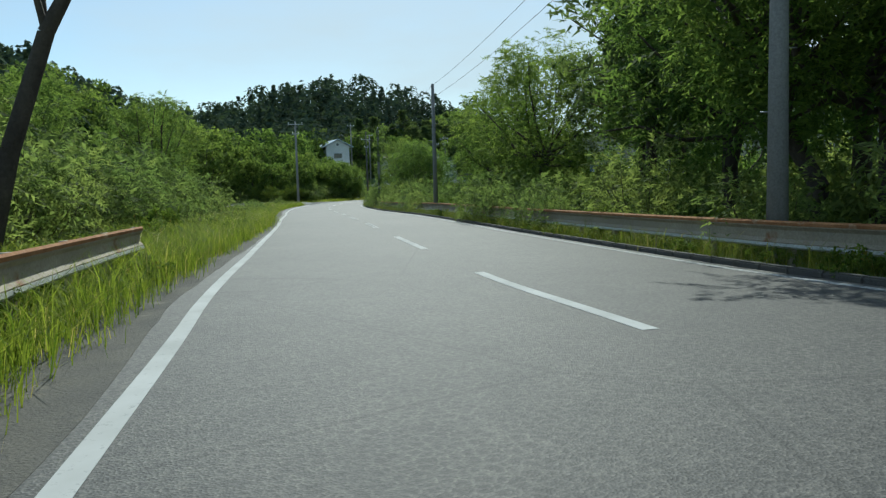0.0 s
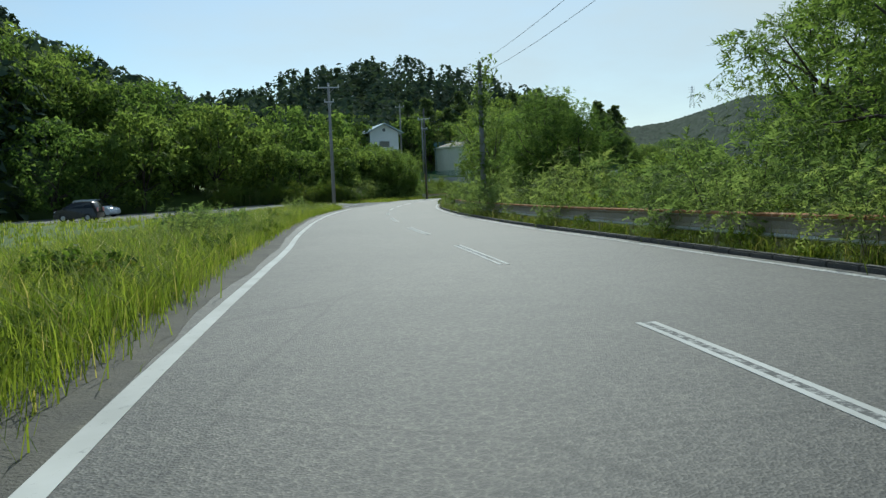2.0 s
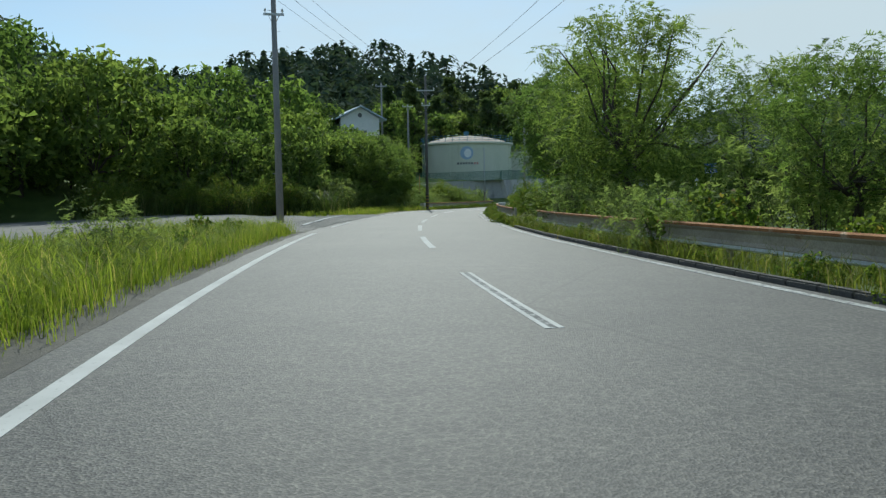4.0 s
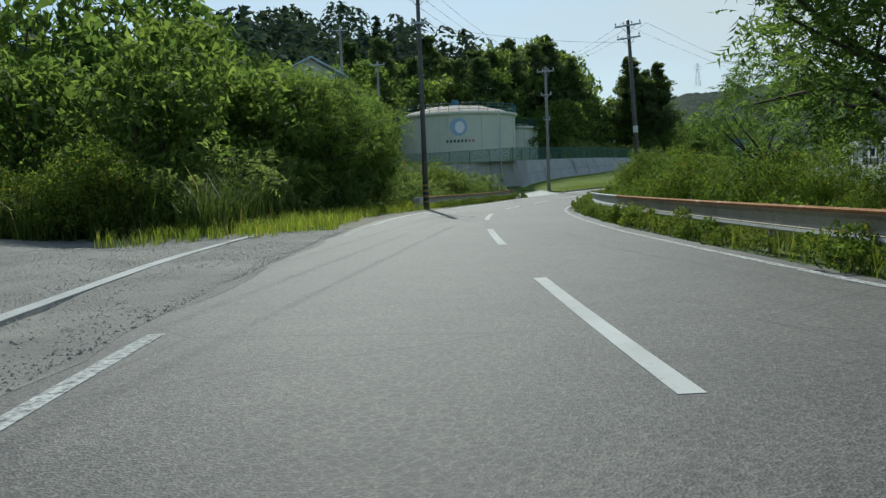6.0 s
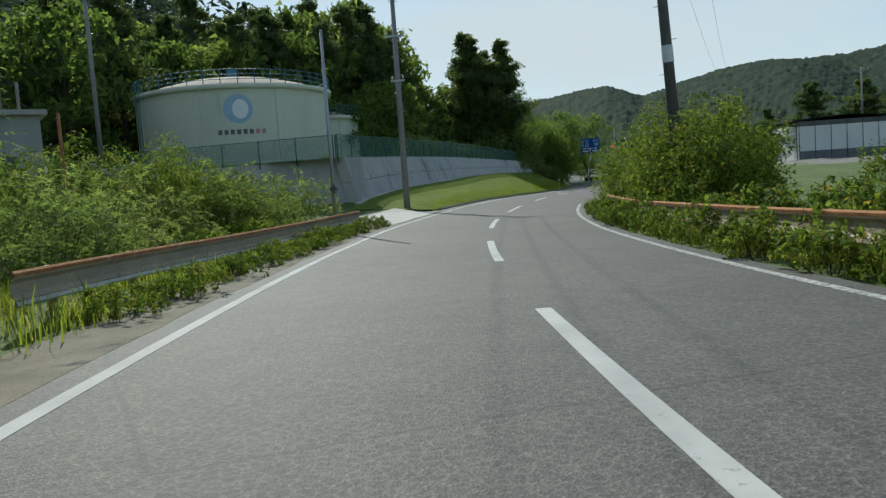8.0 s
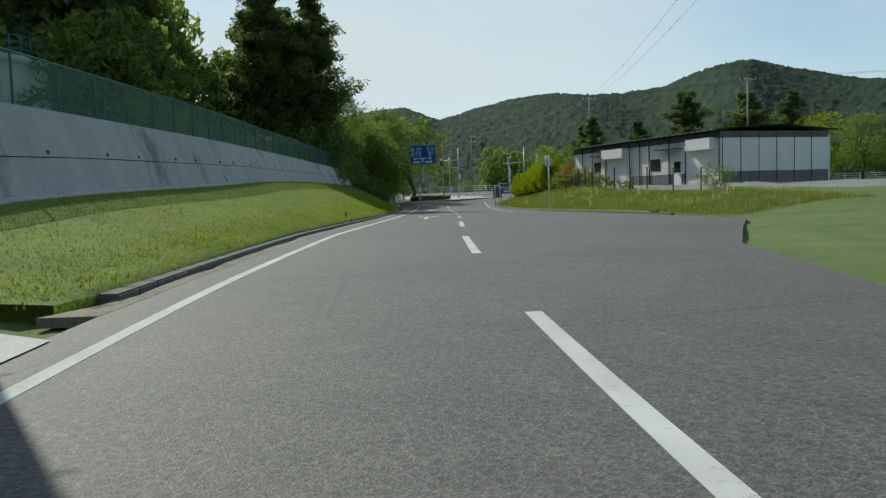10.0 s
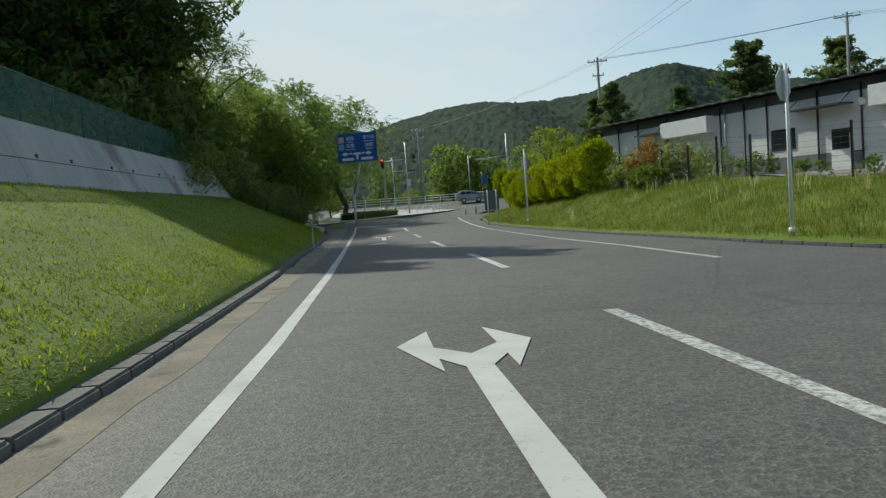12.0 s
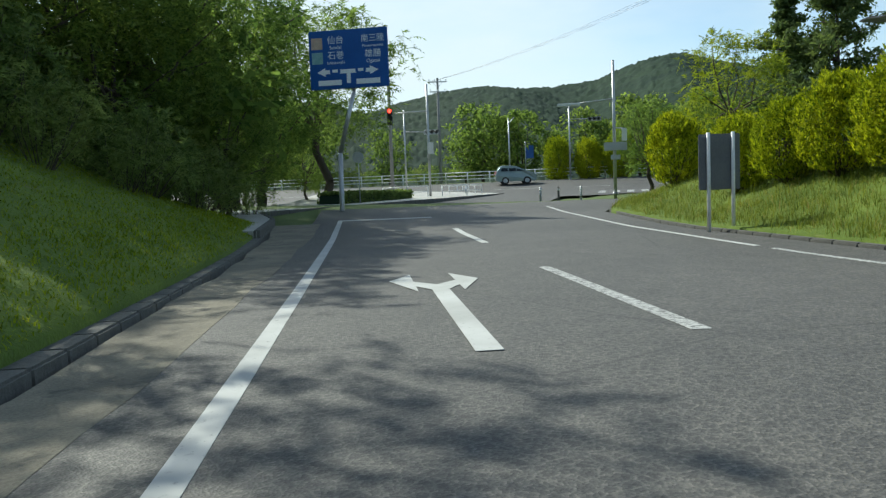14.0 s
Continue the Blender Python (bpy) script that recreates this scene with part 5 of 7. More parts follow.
def broad_tree(seed, h, w, clumps, per, leaf, mat=None, low=0.25, name="tree", leaflets=0):
    """A broad-leaved tree: trunk that forks into limbs, crown of flattened clumps in tiers with gaps."""
    rng = np.random.default_rng(seed)
    root = new(name)
    bm = bmesh.new()
    fork = h * (low + 0.12)
    limb(bm, (0, 0, -0.4), (rng.normal() * 0.15, rng.normal() * 0.15, fork), 0.024 * h, 0.017 * h, rng)
    k = clumps
    ang, zz = rng.uniform(0, 2 * np.pi, k), rng.uniform(0, 1, k)
    env = np.sin(np.pi * np.clip(0.14 + 0.78 * zz, 0, 1)) ** 0.65
    lump = 1 + 0.25 * np.sin(ang * 3 + seed) + 0.18 * np.sin(ang * 2 + zz * 9 + 2 * seed)
    rad = w / 2 * env * (0.40 + 0.6 * rng.uniform(0, 1, k) ** 0.5) * lump
    c = np.c_[np.cos(ang) * rad, np.sin(ang) * rad, h * low + (h * (1 - low) - 0.3) * zz]
    for j in range(0, min(k, 60), 4):
        limb(bm, (0, 0, fork * rng.uniform(0.75, 1.0)), c[j], 0.008 * h, 0.0025 * h, rng, 3, 4)
    part("trunk", bm, BARK, root)
    if leaflets:
        v, f = spray_cloud(rng, c, w * rng.uniform(0.06, 0.12, k), per, leaflets, leaf)
    else:
        v, f = leaf_cloud(rng, c, w * rng.uniform(0.08, 0.15, k), per, leaf, 0.3)
    crown = new("crown", quads("crown", v, f, mat or LEAF_BROAD))
    crown.parent = root
    return root


def pine_tree(seed, h, w, per, needle, name="pine_tree", low=0.3):
    rng = np.random.default_rng(seed)
    root = new(name)
    bm = bmesh.new()
    bend = rng.normal(size=2) * 0.03 * h
    tube(bm, (0, 0, -0.4), (bend[0] * 0.5, bend[1] * 0.5, h * 0.5), 0.018 * h, 0.012 * h, 8, False)
    tube(bm, (bend[0] * 0.5, bend[1] * 0.5, h * 0.5), (bend[0], bend[1], h * 0.97), 0.012 * h, 0.004 * h, 8, False)
    cs, rs = [], []
    z = h * low
    while z < h * 0.98:
        t = (z / h - low) / (1 - low)
        reach = w / 2 * (0.10 + 0.90 * (1 - t) ** 0.72) * rng.uniform(0.62, 1.18)
        a0 = rng.uniform(0, 6.28)
        for k in range(6):
            if rng.uniform() < 0.24:
                continue
            a = a0 + k * 1.047 + rng.normal() * 0.3
            R = reach * rng.uniform(0.6, 1.15)
            lift = rng.uniform(0.0, 0.5) * R
            base = np.array([bend[0] * z / h, bend[1] * z / h, z])
            end = base + np.array([math.cos(a) * R, math.sin(a) * R, lift])
            limb(bm, base, end, 0.0042 * h, 0.0013 * h, rng, 2, 4)
            for q in (0.3, 0.48, 0.66, 0.84, 1.0):
                for side in (-1, 1):
                    c = base + (end - base) * q + np.array([-math.sin(a), math.cos(a), 0]) * side * R * 0.17 * (1.2 - q) + rng.normal(size=3) * 0.14
                    cs.append(c + np.array([0, 0, 0.12]))
                    rs.append(0.10 * reach + 0.22)
        z += h * 0.048 + 0.10
    part("trunk", bm, BARK, root)
    v, f = leaf_cloud(rng, np.array(cs), np.array(rs), per, needle, 0.3, 2.6, -0.12)
    crown = new("crown", quads("crown", v, f, NEEDLE))
    crown.parent = root
    return root


def shrub(seed, h, w, clumps, per, leaf, mat, name="shrub", leaflets=0):
    """A many-stemmed bush, leafy to the ground and uneven on top."""
    rng = np.random.default_rng(seed)
    root = new(name)
    k = clumps
    ang, rr, zz = rng.uniform(0, 6.28, k), rng.uniform(0, 1, k) ** 0.55, rng.uniform(0, 1, k)
    topz = h * (0.50 + 0.42 * np.cos(rr * 1.35)) * (0.72 + 0.42 * rng.uniform(0, 1, k) + 0.14 * np.sin(ang * 2 + seed))
    c = np.c_[np.cos(ang) * rr * w / 2, np.sin(ang) * rr * w / 2, 0.1 + topz * zz ** 0.6]
    bm = bmesh.new()
    for j in range(0, k, 5):
        limb(bm, (c[j, 0] * 0.2, c[j, 1] * 0.2, -0.2), c[j], 0.02, 0.006, rng, 2, 4)
    part("stem", bm, BARK, root)
    if leaflets:
        v, f = spray_cloud(rng, c, rng.uniform(0.07, 0.15, k) * min(h, w), per, leaflets, leaf, 0.1, 0.1)
    else:
        v, f = leaf_cloud(rng, c, rng.uniform(0.09, 0.18, k) * min(h, w), per, leaf)
    v[:, 2] = np.maximum(v[:, 2], -0.05)
    fo = new("foliage", quads("foliage", v, f, mat))
    fo.parent = root
    return root


def flame_shrub(seed, h, w, mat, name="conifer_shrub"):
    """A rounded conifer: short upright plumes all over an egg-shaped body, bare dark stems at its foot."""
    rng = np.random.default_rng(seed)
    root = new(name)
    bm = bmesh.new()
    n = 190
    a, t = rng.uniform(0, 6.28, n), rng.uniform(0, 1, n) ** 0.85
    r = w / 2 * np.sin(np.pi * (0.14 + 0.80 * t)) ** 0.75 * rng.uniform(0.82, 1.1, n) * (1 + 0.10 * np.sin(3 * a + seed))
    tip = np.c_[np.cos(a) * r, np.sin(a) * r, h * (0.16 + 0.84 * t) * rng.uniform(0.94, 1.05, n)]
    foot = np.c_[tip[:, 0] * 0.70, tip[:, 1] * 0.70, np.maximum(tip[:, 2] - h * rng.uniform(0.16, 0.27, n), 0.1)]
    for j in range(0, n, 9):
        limb(bm, (0, 0, -0.2), foot[j], 0.03, 0.012, rng, 2, 4)
    part("stem", bm, BARK, root)
    m = 95
    q = rng.uniform(0, 1, (n, m)) ** 0.8
    base = foot[:, None, :] + (tip - foot)[:, None, :] * q[..., None]
    th = (0.015 + 0.105 * (1 - q) ** 0.7 * np.minimum(1, q * 4 + 0.4)) * w
    b = rng.uniform(0, 6.28, (n, m))
    out = np.stack([np.cos(b), np.sin(b), np.zeros_like(b)], -1)
    p = (base + out * th[..., None]).reshape(-1, 3)
    o = out.reshape(-1, 3) * 0.55 + np.array([0, 0, 0.9]) + rng.normal(size=(n * m, 3)) * 0.25
    side = np.cross(o, rng.normal(size=(n * m, 3)))
    side /= np.linalg.norm(side, axis=1)[:, None]
    L = (0.085 * rng.uniform(0.6, 1.4, n * m))[:, None]
    v = np.stack([p - side * L * 0.28, p + side * L * 0.28, p + o * L], 1).reshape(-1, 3)
    fo = new("foliage", quads("foliage", v, np.arange(len(v)).reshape(-1, 3), mat))
    fo.parent = root
    return root


SORTS = {}


def sort(key, root, label, category, group):
    tagged(root, label, category, group)
    SORTS[key] = [root, False]


for k in range(3):
    sort("broad%d" % k, broad_tree(20 + k, 8.0, 6.2, 190, 16, 0.108, leaflets=7), "leafy green broad-leaved tree with hanging sprays", "tree", "roadside trees")
for k in range(2):
    sort("mid%d" % k, broad_tree(30 + k, 8.0, 7.0, 150, 17, 0.27, low=0.10), "dark green broad-leaved tree on the wooded slope", "tree", "woodland trees")
for k in range(3):
    sort("pine%d" % k, pine_tree(40 + k, 12.0, 7.0, 19, 0.14), "tall dark pine tree with layered branches", "pine tree", "pine trees")
sort("lime", broad_tree(27, 8.0, 6.5, 130, 9, 0.15, LEAF_LIME, leaflets=7), "bright yellow-green broad-leaved tree behind the building", "tree", "roadside trees")
sort("high", broad_tree(25, 11.0, 9.0, 300, 11, 0.16, low=0.36, leaflets=7), "tall tree with high layered branches over the sign", "tree", "roadside trees")
for k in range(3):
    sort("bush%d" % k, shrub(60 + k, 3.0, 3.6, 80, 6, 0.112, LEAF_BUSH, "bush", leaflets=7), "dense bright green roadside bush", "bush", "roadside bushes")
for k in range(2):
    sort("back%d" % k, shrub(65 + k, 3.0, 3.8, 64, 22, 0.16, LEAF_BUSH, "thicket_bush"), "green bush in the thicket", "bush", "thicket bushes")
for k in range(2):
    sort("low%d" % k, shrub(70 + k, 1.4, 2.6, 44, 24, 0.095, LEAF_VINE, "vine_tangle"), "low tangle of vines and weeds", "bush", "vine tangles")
for k in range(2):
    sort("vine%d" % k, shrub(80 + k, 3.2, 4.2, 170, 66, 0.064, LEAF_VINE, "vine_mound"), "tall mound of vines covering a bush", "bush", "vine mounds")
for k in range(2):
    sort("gold%d" % k, flame_shrub(90 + k, 3.0, 2.3, LEAF_GOLD), "rounded golden-green conifer shrub with upright plumes", "shrub", "conifer shrubs")
sort("red", shrub(93, 2.3, 2.6, 60, 44, 0.085, LEAF_RED), "loose shrub with reddish new leaves", "shrub", "reddish shrubs")


def plant(key, x, y, s=1.0, turn=0.0, sz=1.0, sink=0.0):
    """Sets a plant of that sort on the ground; the first one is the model itself."""
    base = SORTS[key]
    m = Matrix.Translation((x, y, ground_z(x, y) - sink)) @ Matrix.Rotation(turn, 4, "Z")
    if base[1]:
        ob = copy_thing(base[0], m)
    else:
        ob, base[1] = base[0], True
        ob.matrix_world = m
    ob.scale = (s, s, s * sz)
    return ob


rnd = random.Random(7)


def pick(*keys):
    return rnd.choice(keys)


def row(keys, u0, u1, o0, o1, gap, s0, s1, sz=(0.9, 1.15), jitter=0.6):
    u = u0
    while u <= u1:
        x, y, _ = at(u + rnd.uniform(-jitter, jitter), rnd.uniform(o0, o1))
        plant(pick(*keys), x, y, rnd.uniform(s0, s1), rnd.uniform(0, 6.28), rnd.uniform(*sz), 0.05)
        u += gap


BACK = ("back0", "back1")
BUSH, LOW, VINE, BROAD, MID = ("bush0", "bush1", "bush2"), ("low0", "low1"), ("vine0", "vine1"), ("broad0", "broad1", "broad2"), ("mid0", "mid1")
PINE = ("pine0", "pine1", "pine2")
# left, from the start to the car park
row(BUSH, 11, 44, 8.0, 9.0, 1.9, 0.85, 1.05)
row(BACK, 8, 46, 10.5, 12.0, 2.3, 1.05, 1.3)
row(BACK, 4, 44, 13.5, 15.5, 3.0, 1.3, 1.6)
for x, y, s, k in ((-13.5, 36.5, 0.75, "broad0"), (-15.5, 40.5, 0.7, "broad1"), (-16, 30, 0.8, "broad2"), (-10.6, 13.0, 0.62, "broad1"), (-17, 22, 0.95, "broad0"), (-20, 34, 0.9, "broad2")):
    plant(k, x, y, s, rnd.uniform(0, 6.28))
row(LOW, 3, 95, 4.5, 5.4, 1.7, 0.22, 0.40)
row(LOW, 9, 46, 5.2, 6.8, 1.9, 0.30, 0.50)
row(LOW, 47, 95, 5.2, 6.8, 2.6, 0.16, 0.28)
row(("bush1", "low1", "low0"), 20, 46, 5.3, 7.4, 4.6, 0.36, 0.6, (0.9, 1.3), 2.0)
row(("bush1", "low1"), 68, 95, 4.8, 6.0, 4.6, 0.34, 0.5, (0.9, 1.3), 2.0)


def leaning_pine(x, y):
    """A bare pine trunk that leans over the bushes, its needles high up."""
    rng = np.random.default_rng(77)
    root = thing("pine_tree", x, y, ground_z(x, y), "leaning dark pine with a bare forked trunk", "pine tree", "pine trees")
    bm = bmesh.new()
    path = [(-0.3, 0, -0.4), (0.35, 0, 1.9), (0.95, 0.1, 3.6), (1.5, 0.1, 4.5)]
    for (p, q), r0, r1 in zip(zip(path, path[1:]), (0.17, 0.14, 0.12), (0.14, 0.12, 0.09)):
        tube(bm, p, q, r0, r1, 9, False)
    ends = [(1.7, 0.6, 6.6), (1.3, -0.5, 6.9), (2.2, 0.0, 6.1), (0.5, 0.9, 6.7), (1.9, -1.2, 7.2), (2.5, 0.8, 6.5), (-0.2, -0.4, 6.0)]
    for e in ends:
        limb(bm, path[3] if e[0] > 1 else path[2], e, 0.06, 0.018, rng, 4, 6)
    part("trunk", bm, BARK, root)
    c = np.array([np.array(e) + rng.normal(size=3) * (0.5, 0.5, 0.2) for e in ends for _ in range(5)])
    v, f = leaf_cloud(rng, c, rng.uniform(0.3, 0.5, len(c)), 40, 0.10, 0.5, 2.4, 0.0)
    crown = new("crown", quads("crown", v, f, NEEDLE))
    crown.parent = root


leaning_pine(-6.75, 12.0)
# woods behind the car park and up the slope
for a, b, n, s0, s1 in (((-64, 84), (-57, 106), 7, 0.85, 1.1), ((-58, 119), (-39, 131), 8, 0.8, 1.0), ((-31, 125), (-21, 131), 5, 0.72, 0.9), ((-72, 100), (-55, 130), 8, 1.1, 1.4),
                        ((-52, 110), (-28, 140), 9, 1.1, 1.4), ((-27, 132), (-19, 139), 5, 0.75, 0.9), ((-31, 147), (-23, 150), 5, 0.6, 0.78), ((-31, 155), (-24, 158), 4, 0.5, 0.65), ((-70, 100), (-45, 135), 8, 1.2, 1.5), ((-38, 142), (-26, 146), 5, 0.55, 0.75),
                        ((-85, 95), (-62, 140), 8, 1.3, 1.6), ((-55, 140), (-34, 158), 7, 1.1, 1.4), ((-32, 150), (-29, 172), 5, 0.9, 1.15)):
    for k in range(n):
        t = (k + rnd.uniform(0.2, 0.8)) / n
        plant(pick(*MID), a[0] + (b[0] - a[0]) * t + rnd.uniform(-2, 2), a[1] + (b[1] - a[1]) * t + rnd.uniform(-2, 2), rnd.uniform(s0, s1), rnd.uniform(0, 6.28), rnd.uniform(0.9, 1.15))
row(BUSH, 125, 135.5, 7.4, 9.0, 1.9, 0.6, 0.85)
row(BROAD, 129, 136.5, 8.0, 10.8, 1.0, 0.68, 0.84)
row(BACK, 127, 142, 8.5, 13, 0.8, 0.75, 1.05)
for u, o, s, k in ((138.2, 8.9, 0.8, "broad0"), (140.4, 9.4, 0.85, "broad2"), (142.2, 10.0, 0.75, "broad1"), (139.6, 11.5, 0.8, "broad1")):
    plant(k, *at(u, o)[:2], s, rnd.uniform(0, 6.28))
row(MID, 124, 129, 11, 15, 1.6, 0.6, 0.74)
row(MID, 130, 139, 12, 15, 2.0, 0.62, 0.74)
row(BACK + VINE, 119.8, 122, 8.5, 24, 0.22, 0.6, 0.85)
row(("bush0", "bush1"), 123.5, 126, 8.5, 15, 0.7, 0.95, 1.15)
row(BACK, 122, 128, 12, 26, 0.9, 0.8, 1.1)
row(("bush0", "low0", "low1"), 141, 158, 6.6, 8.6, 1.3, 0.5, 0.72)
row(LOW, 139, 158, 4.05, 4.5, 0.75, 0.24, 0.38)
for x, y, s in ((-11.0, 157.5, 0.6), (-13.2, 156, 0.8), (-12.0, 153.6, 0.75), (-15.5, 158.5, 0.85), (-16.8, 154, 0.95), (-14.6, 151.5, 0.9), (-15.5, 148.5, 0.8), (-10.2, 160.4, 0.7), (-12.4, 161.2, 0.9), (-13.8, 159.4, 0.75), (-9.4, 162.6, 0.5), (-20.6, 159.2, 0.8), (-24.0, 162.4, 0.8), (-26.5, 162.6, 0.9), (-22.0, 163.0, 0.7), (-28.5, 163.5, 0.9)):
    plant(pick(*BUSH), x, y, s, rnd.uniform(0, 6.28))
for x, y, s in ((-14.2, 152.4, 0.92), (-12.6, 154.4, 0.85), (-16.4, 151.2, 0.95), (-11.6, 156.4, 0.6)):
    plant(pick("vine0", "vine1"), x, y, s, rnd.uniform(0, 6.28))
# pines behind the tank and the fence: their tops make one even dark skyline
def tall_wood(x, y, top, k):
    key = pick(*PINE) if k % 4 else pick("mid0", "mid1")
    s = max(0.5, (top - ground_z(x, y)) / (12.0 if key[0] == "p" else 8.4))
    plant(key, x, y, min(s, 1.5), rnd.uniform(0, 6.28), max(1.0, s / 1.5))


for k in range(24):
    x, y = -36 + k * 1.8 + rnd.uniform(-1, 1), 212 + rnd.uniform(-3, 7)
    tall_wood(x, y, np.interp(x, [-40, -10, 10], [17.6, 17.0, 17.0]) + 0.08 * (y - 215) + rnd.uniform(-2.6, 0.8), k)
for k in range(24):
    u = 191 + k * 2.0 + rnd.uniform(-0.8, 0.8)
    x, y, _ = at(u, 26 + rnd.uniform(-1.5, 4))
    tall_wood(x, y, np.interp(u, [190, 200, 212, 238], [15.5, 17.5, 21.5, 20]) + rnd.uniform(-2.5, 0.8), k)
for x, y in ((-24, 195), (-28, 188), (-22, 204), (-32, 198), (-30, 180), (-27, 205)):
    plant(pick(*PINE), x, y, rnd.uniform(0.72, 0.86), rnd.uniform(0, 6.28))
row(PINE + ("broad0", "broad2"), 228.0, 232.6, 10.2, 12.5, 1.6, 1.05, 1.2, (1.0, 1.1))
row(PINE + MID, 227.5, 233, 15, 18, 1.8, 1.1, 1.3, (1.0, 1.1))
row(("pine0", "mid0", "pine2", "mid1"), 200, 222, 21, 24, 3.0, 0.75, 0.9)
for k in range(9):
    x, y, _ = at(206 + k * 2.3 + rnd.uniform(-0.8, 0.8), rnd.uniform(19.5, 22.5))
    tall_wood(x, y, 12.4 + rnd.uniform(-1.6, 0.6), k)
row(("pine1", "mid1", "pine0"), 178, 236, 30, 38, 4.0, 1.1, 1.35)
# thicket on the bank before the junction: bushes in front, small trees behind
row(BUSH, 226, 246, 9.4, 10.8, 1.5, 0.75, 1.0)
row(BACK, 226, 250, 11.5, 13.0, 1.7, 1.1, 1.4)
row(MID, 227, 247, 14.2, 16.2, 1.9, 0.74, 0.9)
row(MID, 228, 248, 17, 20, 2.6, 1.0, 1.25)
row(BROAD, 236, 241, 11, 12.5, 2.4, 0.6, 0.78)
row(BROAD + MID, 241, 250, 8.6, 11, 2.0, 0.95, 1.15)
row(BUSH, 236.5, 248, 6.8, 8.0, 1.7, 0.55, 0.8)
for u, o, s, k in ((235.5, 12.6, 0.95, "broad1"), (256.5, 8.0, 1.0, "high"), (248.0, 6.9, 0.6, "broad1"), (247.0, 7.6, 0.9, "bush0"), (249.6, 6.4, 0.6, "bush1"), (255.5, 8.2, 1.05, "broad1"), (247.5, 9.2, 0.85, "broad0")):
    plant(k, *at(u, o)[:2], s, rnd.uniform(0, 6.28))
row(BACK, 200, 224, 14.0, 16.0, 2.0, 0.7, 0.95)
plant("high", 51.6, 250.9, 1.06, 0.7)
for x, y, s in ((46.8, 248.6, 0.95), (49.0, 253.4, 0.8), (52.5, 254.5, 0.55), (47.0, 255, 0.8), (50.5, 259, 0.7)):
    plant(pick(*BROAD), x, y, s, rnd.uniform(0, 6.28))
# right side: big trees, shrubs along the rail, then vines
for x, y, s in ((6.0, 90.0, 0.5), (8.5, 96.5, 0.55), (11.5, 101.0, 0.55), (14.5, 108.0, 0.6), (10.0, 112.0, 0.5)):
    plant(pick(*MID), x, y, s, rnd.uniform(0, 6.28))
for u, o, s, k in ((15, -7.6, 0.8, "high"), (7, -9, 1.3, "broad0"), (11, -12, 1.5, "broad1"), (14, -8.5, 1.2, "broad2"), (18, -11.5, 1.2, "pine2"), (22, -10.4, 1.3, "broad1"), (26, -12.5, 1.1, "pine0"), (30, -11.4, 1.2, "pine1"),
                   (34, -13, 1.0, "pine2"), (38, -9.6, 1.15, "broad2"), (43, -11, 1.15, "broad0"), (48, -9.8, 1.0, "broad1"), (53, -11.5, 1.05, "broad2"), (57, -13, 0.95, "broad0"), (40, -18, 1.2, "broad0"),
                   (4, -14, 1.3, "broad0"), (62, -17, 0.9, "broad2"),
                   (74.5, -8.2, 0.8, "broad1"), (75.6, -8.9, 0.72, "broad0"), (73.6, -9.4, 0.7, "broad2"), (127, -9.6, 0.72, "broad2"), (79, -9.6, 0.62, "broad0"), (84, -8.4, 0.55, "broad2"), (88, -9.8, 0.62, "broad1"), (96.5, -7.4, 1.0, "broad0"), (92.5, -10.5, 0.7, "broad2"), (101, -8.6, 0.9, "broad2"), (107, -8.8, 1.05, "broad0"), (112.5, -7.6, 1.1, "broad1"), (116, -9.2, 1.15, "broad2")):
    x, y, _ = at(u, o)
    plant(k, x, y, s, rnd.uniform(0, 6.28))
row(BACK, 2, 62, -17, -13, 2.2, 0.8, 1.2)
row(BACK + MID, 4, 60, -26, -20, 3.0, 0.9, 1.3)
row(BACK, 4, 60, -10.5, -8.0, 2.6, 0.5, 0.75)
row(LOW + ("bush1",), 8, 100, -6.4, -5.0, 2.2, 0.55, 0.9)
row(LOW, 8, 99, -3.95, -3.75, 2.6, 0.18, 0.34)
row(LOW, 101, 124, -3.6, -3.3, 1.2, 0.22, 0.40)
for u in (21, 23, 26.6, 27.8, 29.2, 44, 47, 50, 57, 66, 68, 70, 72.5, 83, 85):
    plant(pick("bush0", "bush1", "bush2"), *at(u, -4.2)[:2], rnd.uniform(0.36, 0.50) * (1.25 if 26 < u < 30 or 65 < u < 73 else 1.0), rnd.uniform(0, 6.28))
row(LOW + ("bush2",), 40, 100, -9.5, -7.0, 2.8, 0.7, 1.05)
row(BACK, 56, 92, -16, -11, 3.0, 0.55, 0.85)
row(BACK, 58, 124, -27, -18, 2.4, 0.8, 1.15)
row(LOW + VINE, 103, 128, -6.2, -4.9, 1.7, 0.42, 0.6)
row(LOW, 129, 147, -6.4, -4.9, 1.3, 0.36, 0.55)
row(LOW + VINE, 112, 126, -10, -7, 2.2, 0.5, 0.72)
row(LOW, 127, 149, -10.5, -7, 1.3, 0.75, 1.05)
row(LOW, 131, 152, -15, -11, 2.0, 0.9, 1.25)
row(("low0", "low1"), 120, 160, -4.6, -4.2, 2.0, 0.35, 0.5)
row(BACK, 118, 146, -22, -13, 3.0, 0.28, 0.42)
row(LOW, 117, 136, -3.6, -3.25, 1.1, 0.24, 0.40)
row(LOW, 136.6, 158, -3.75, -3.4, 0.8, 0.30, 0.55)
row(("low0", "low1"), 136, 160, -4.9, -4.2, 1.4, 0.5, 0.8)
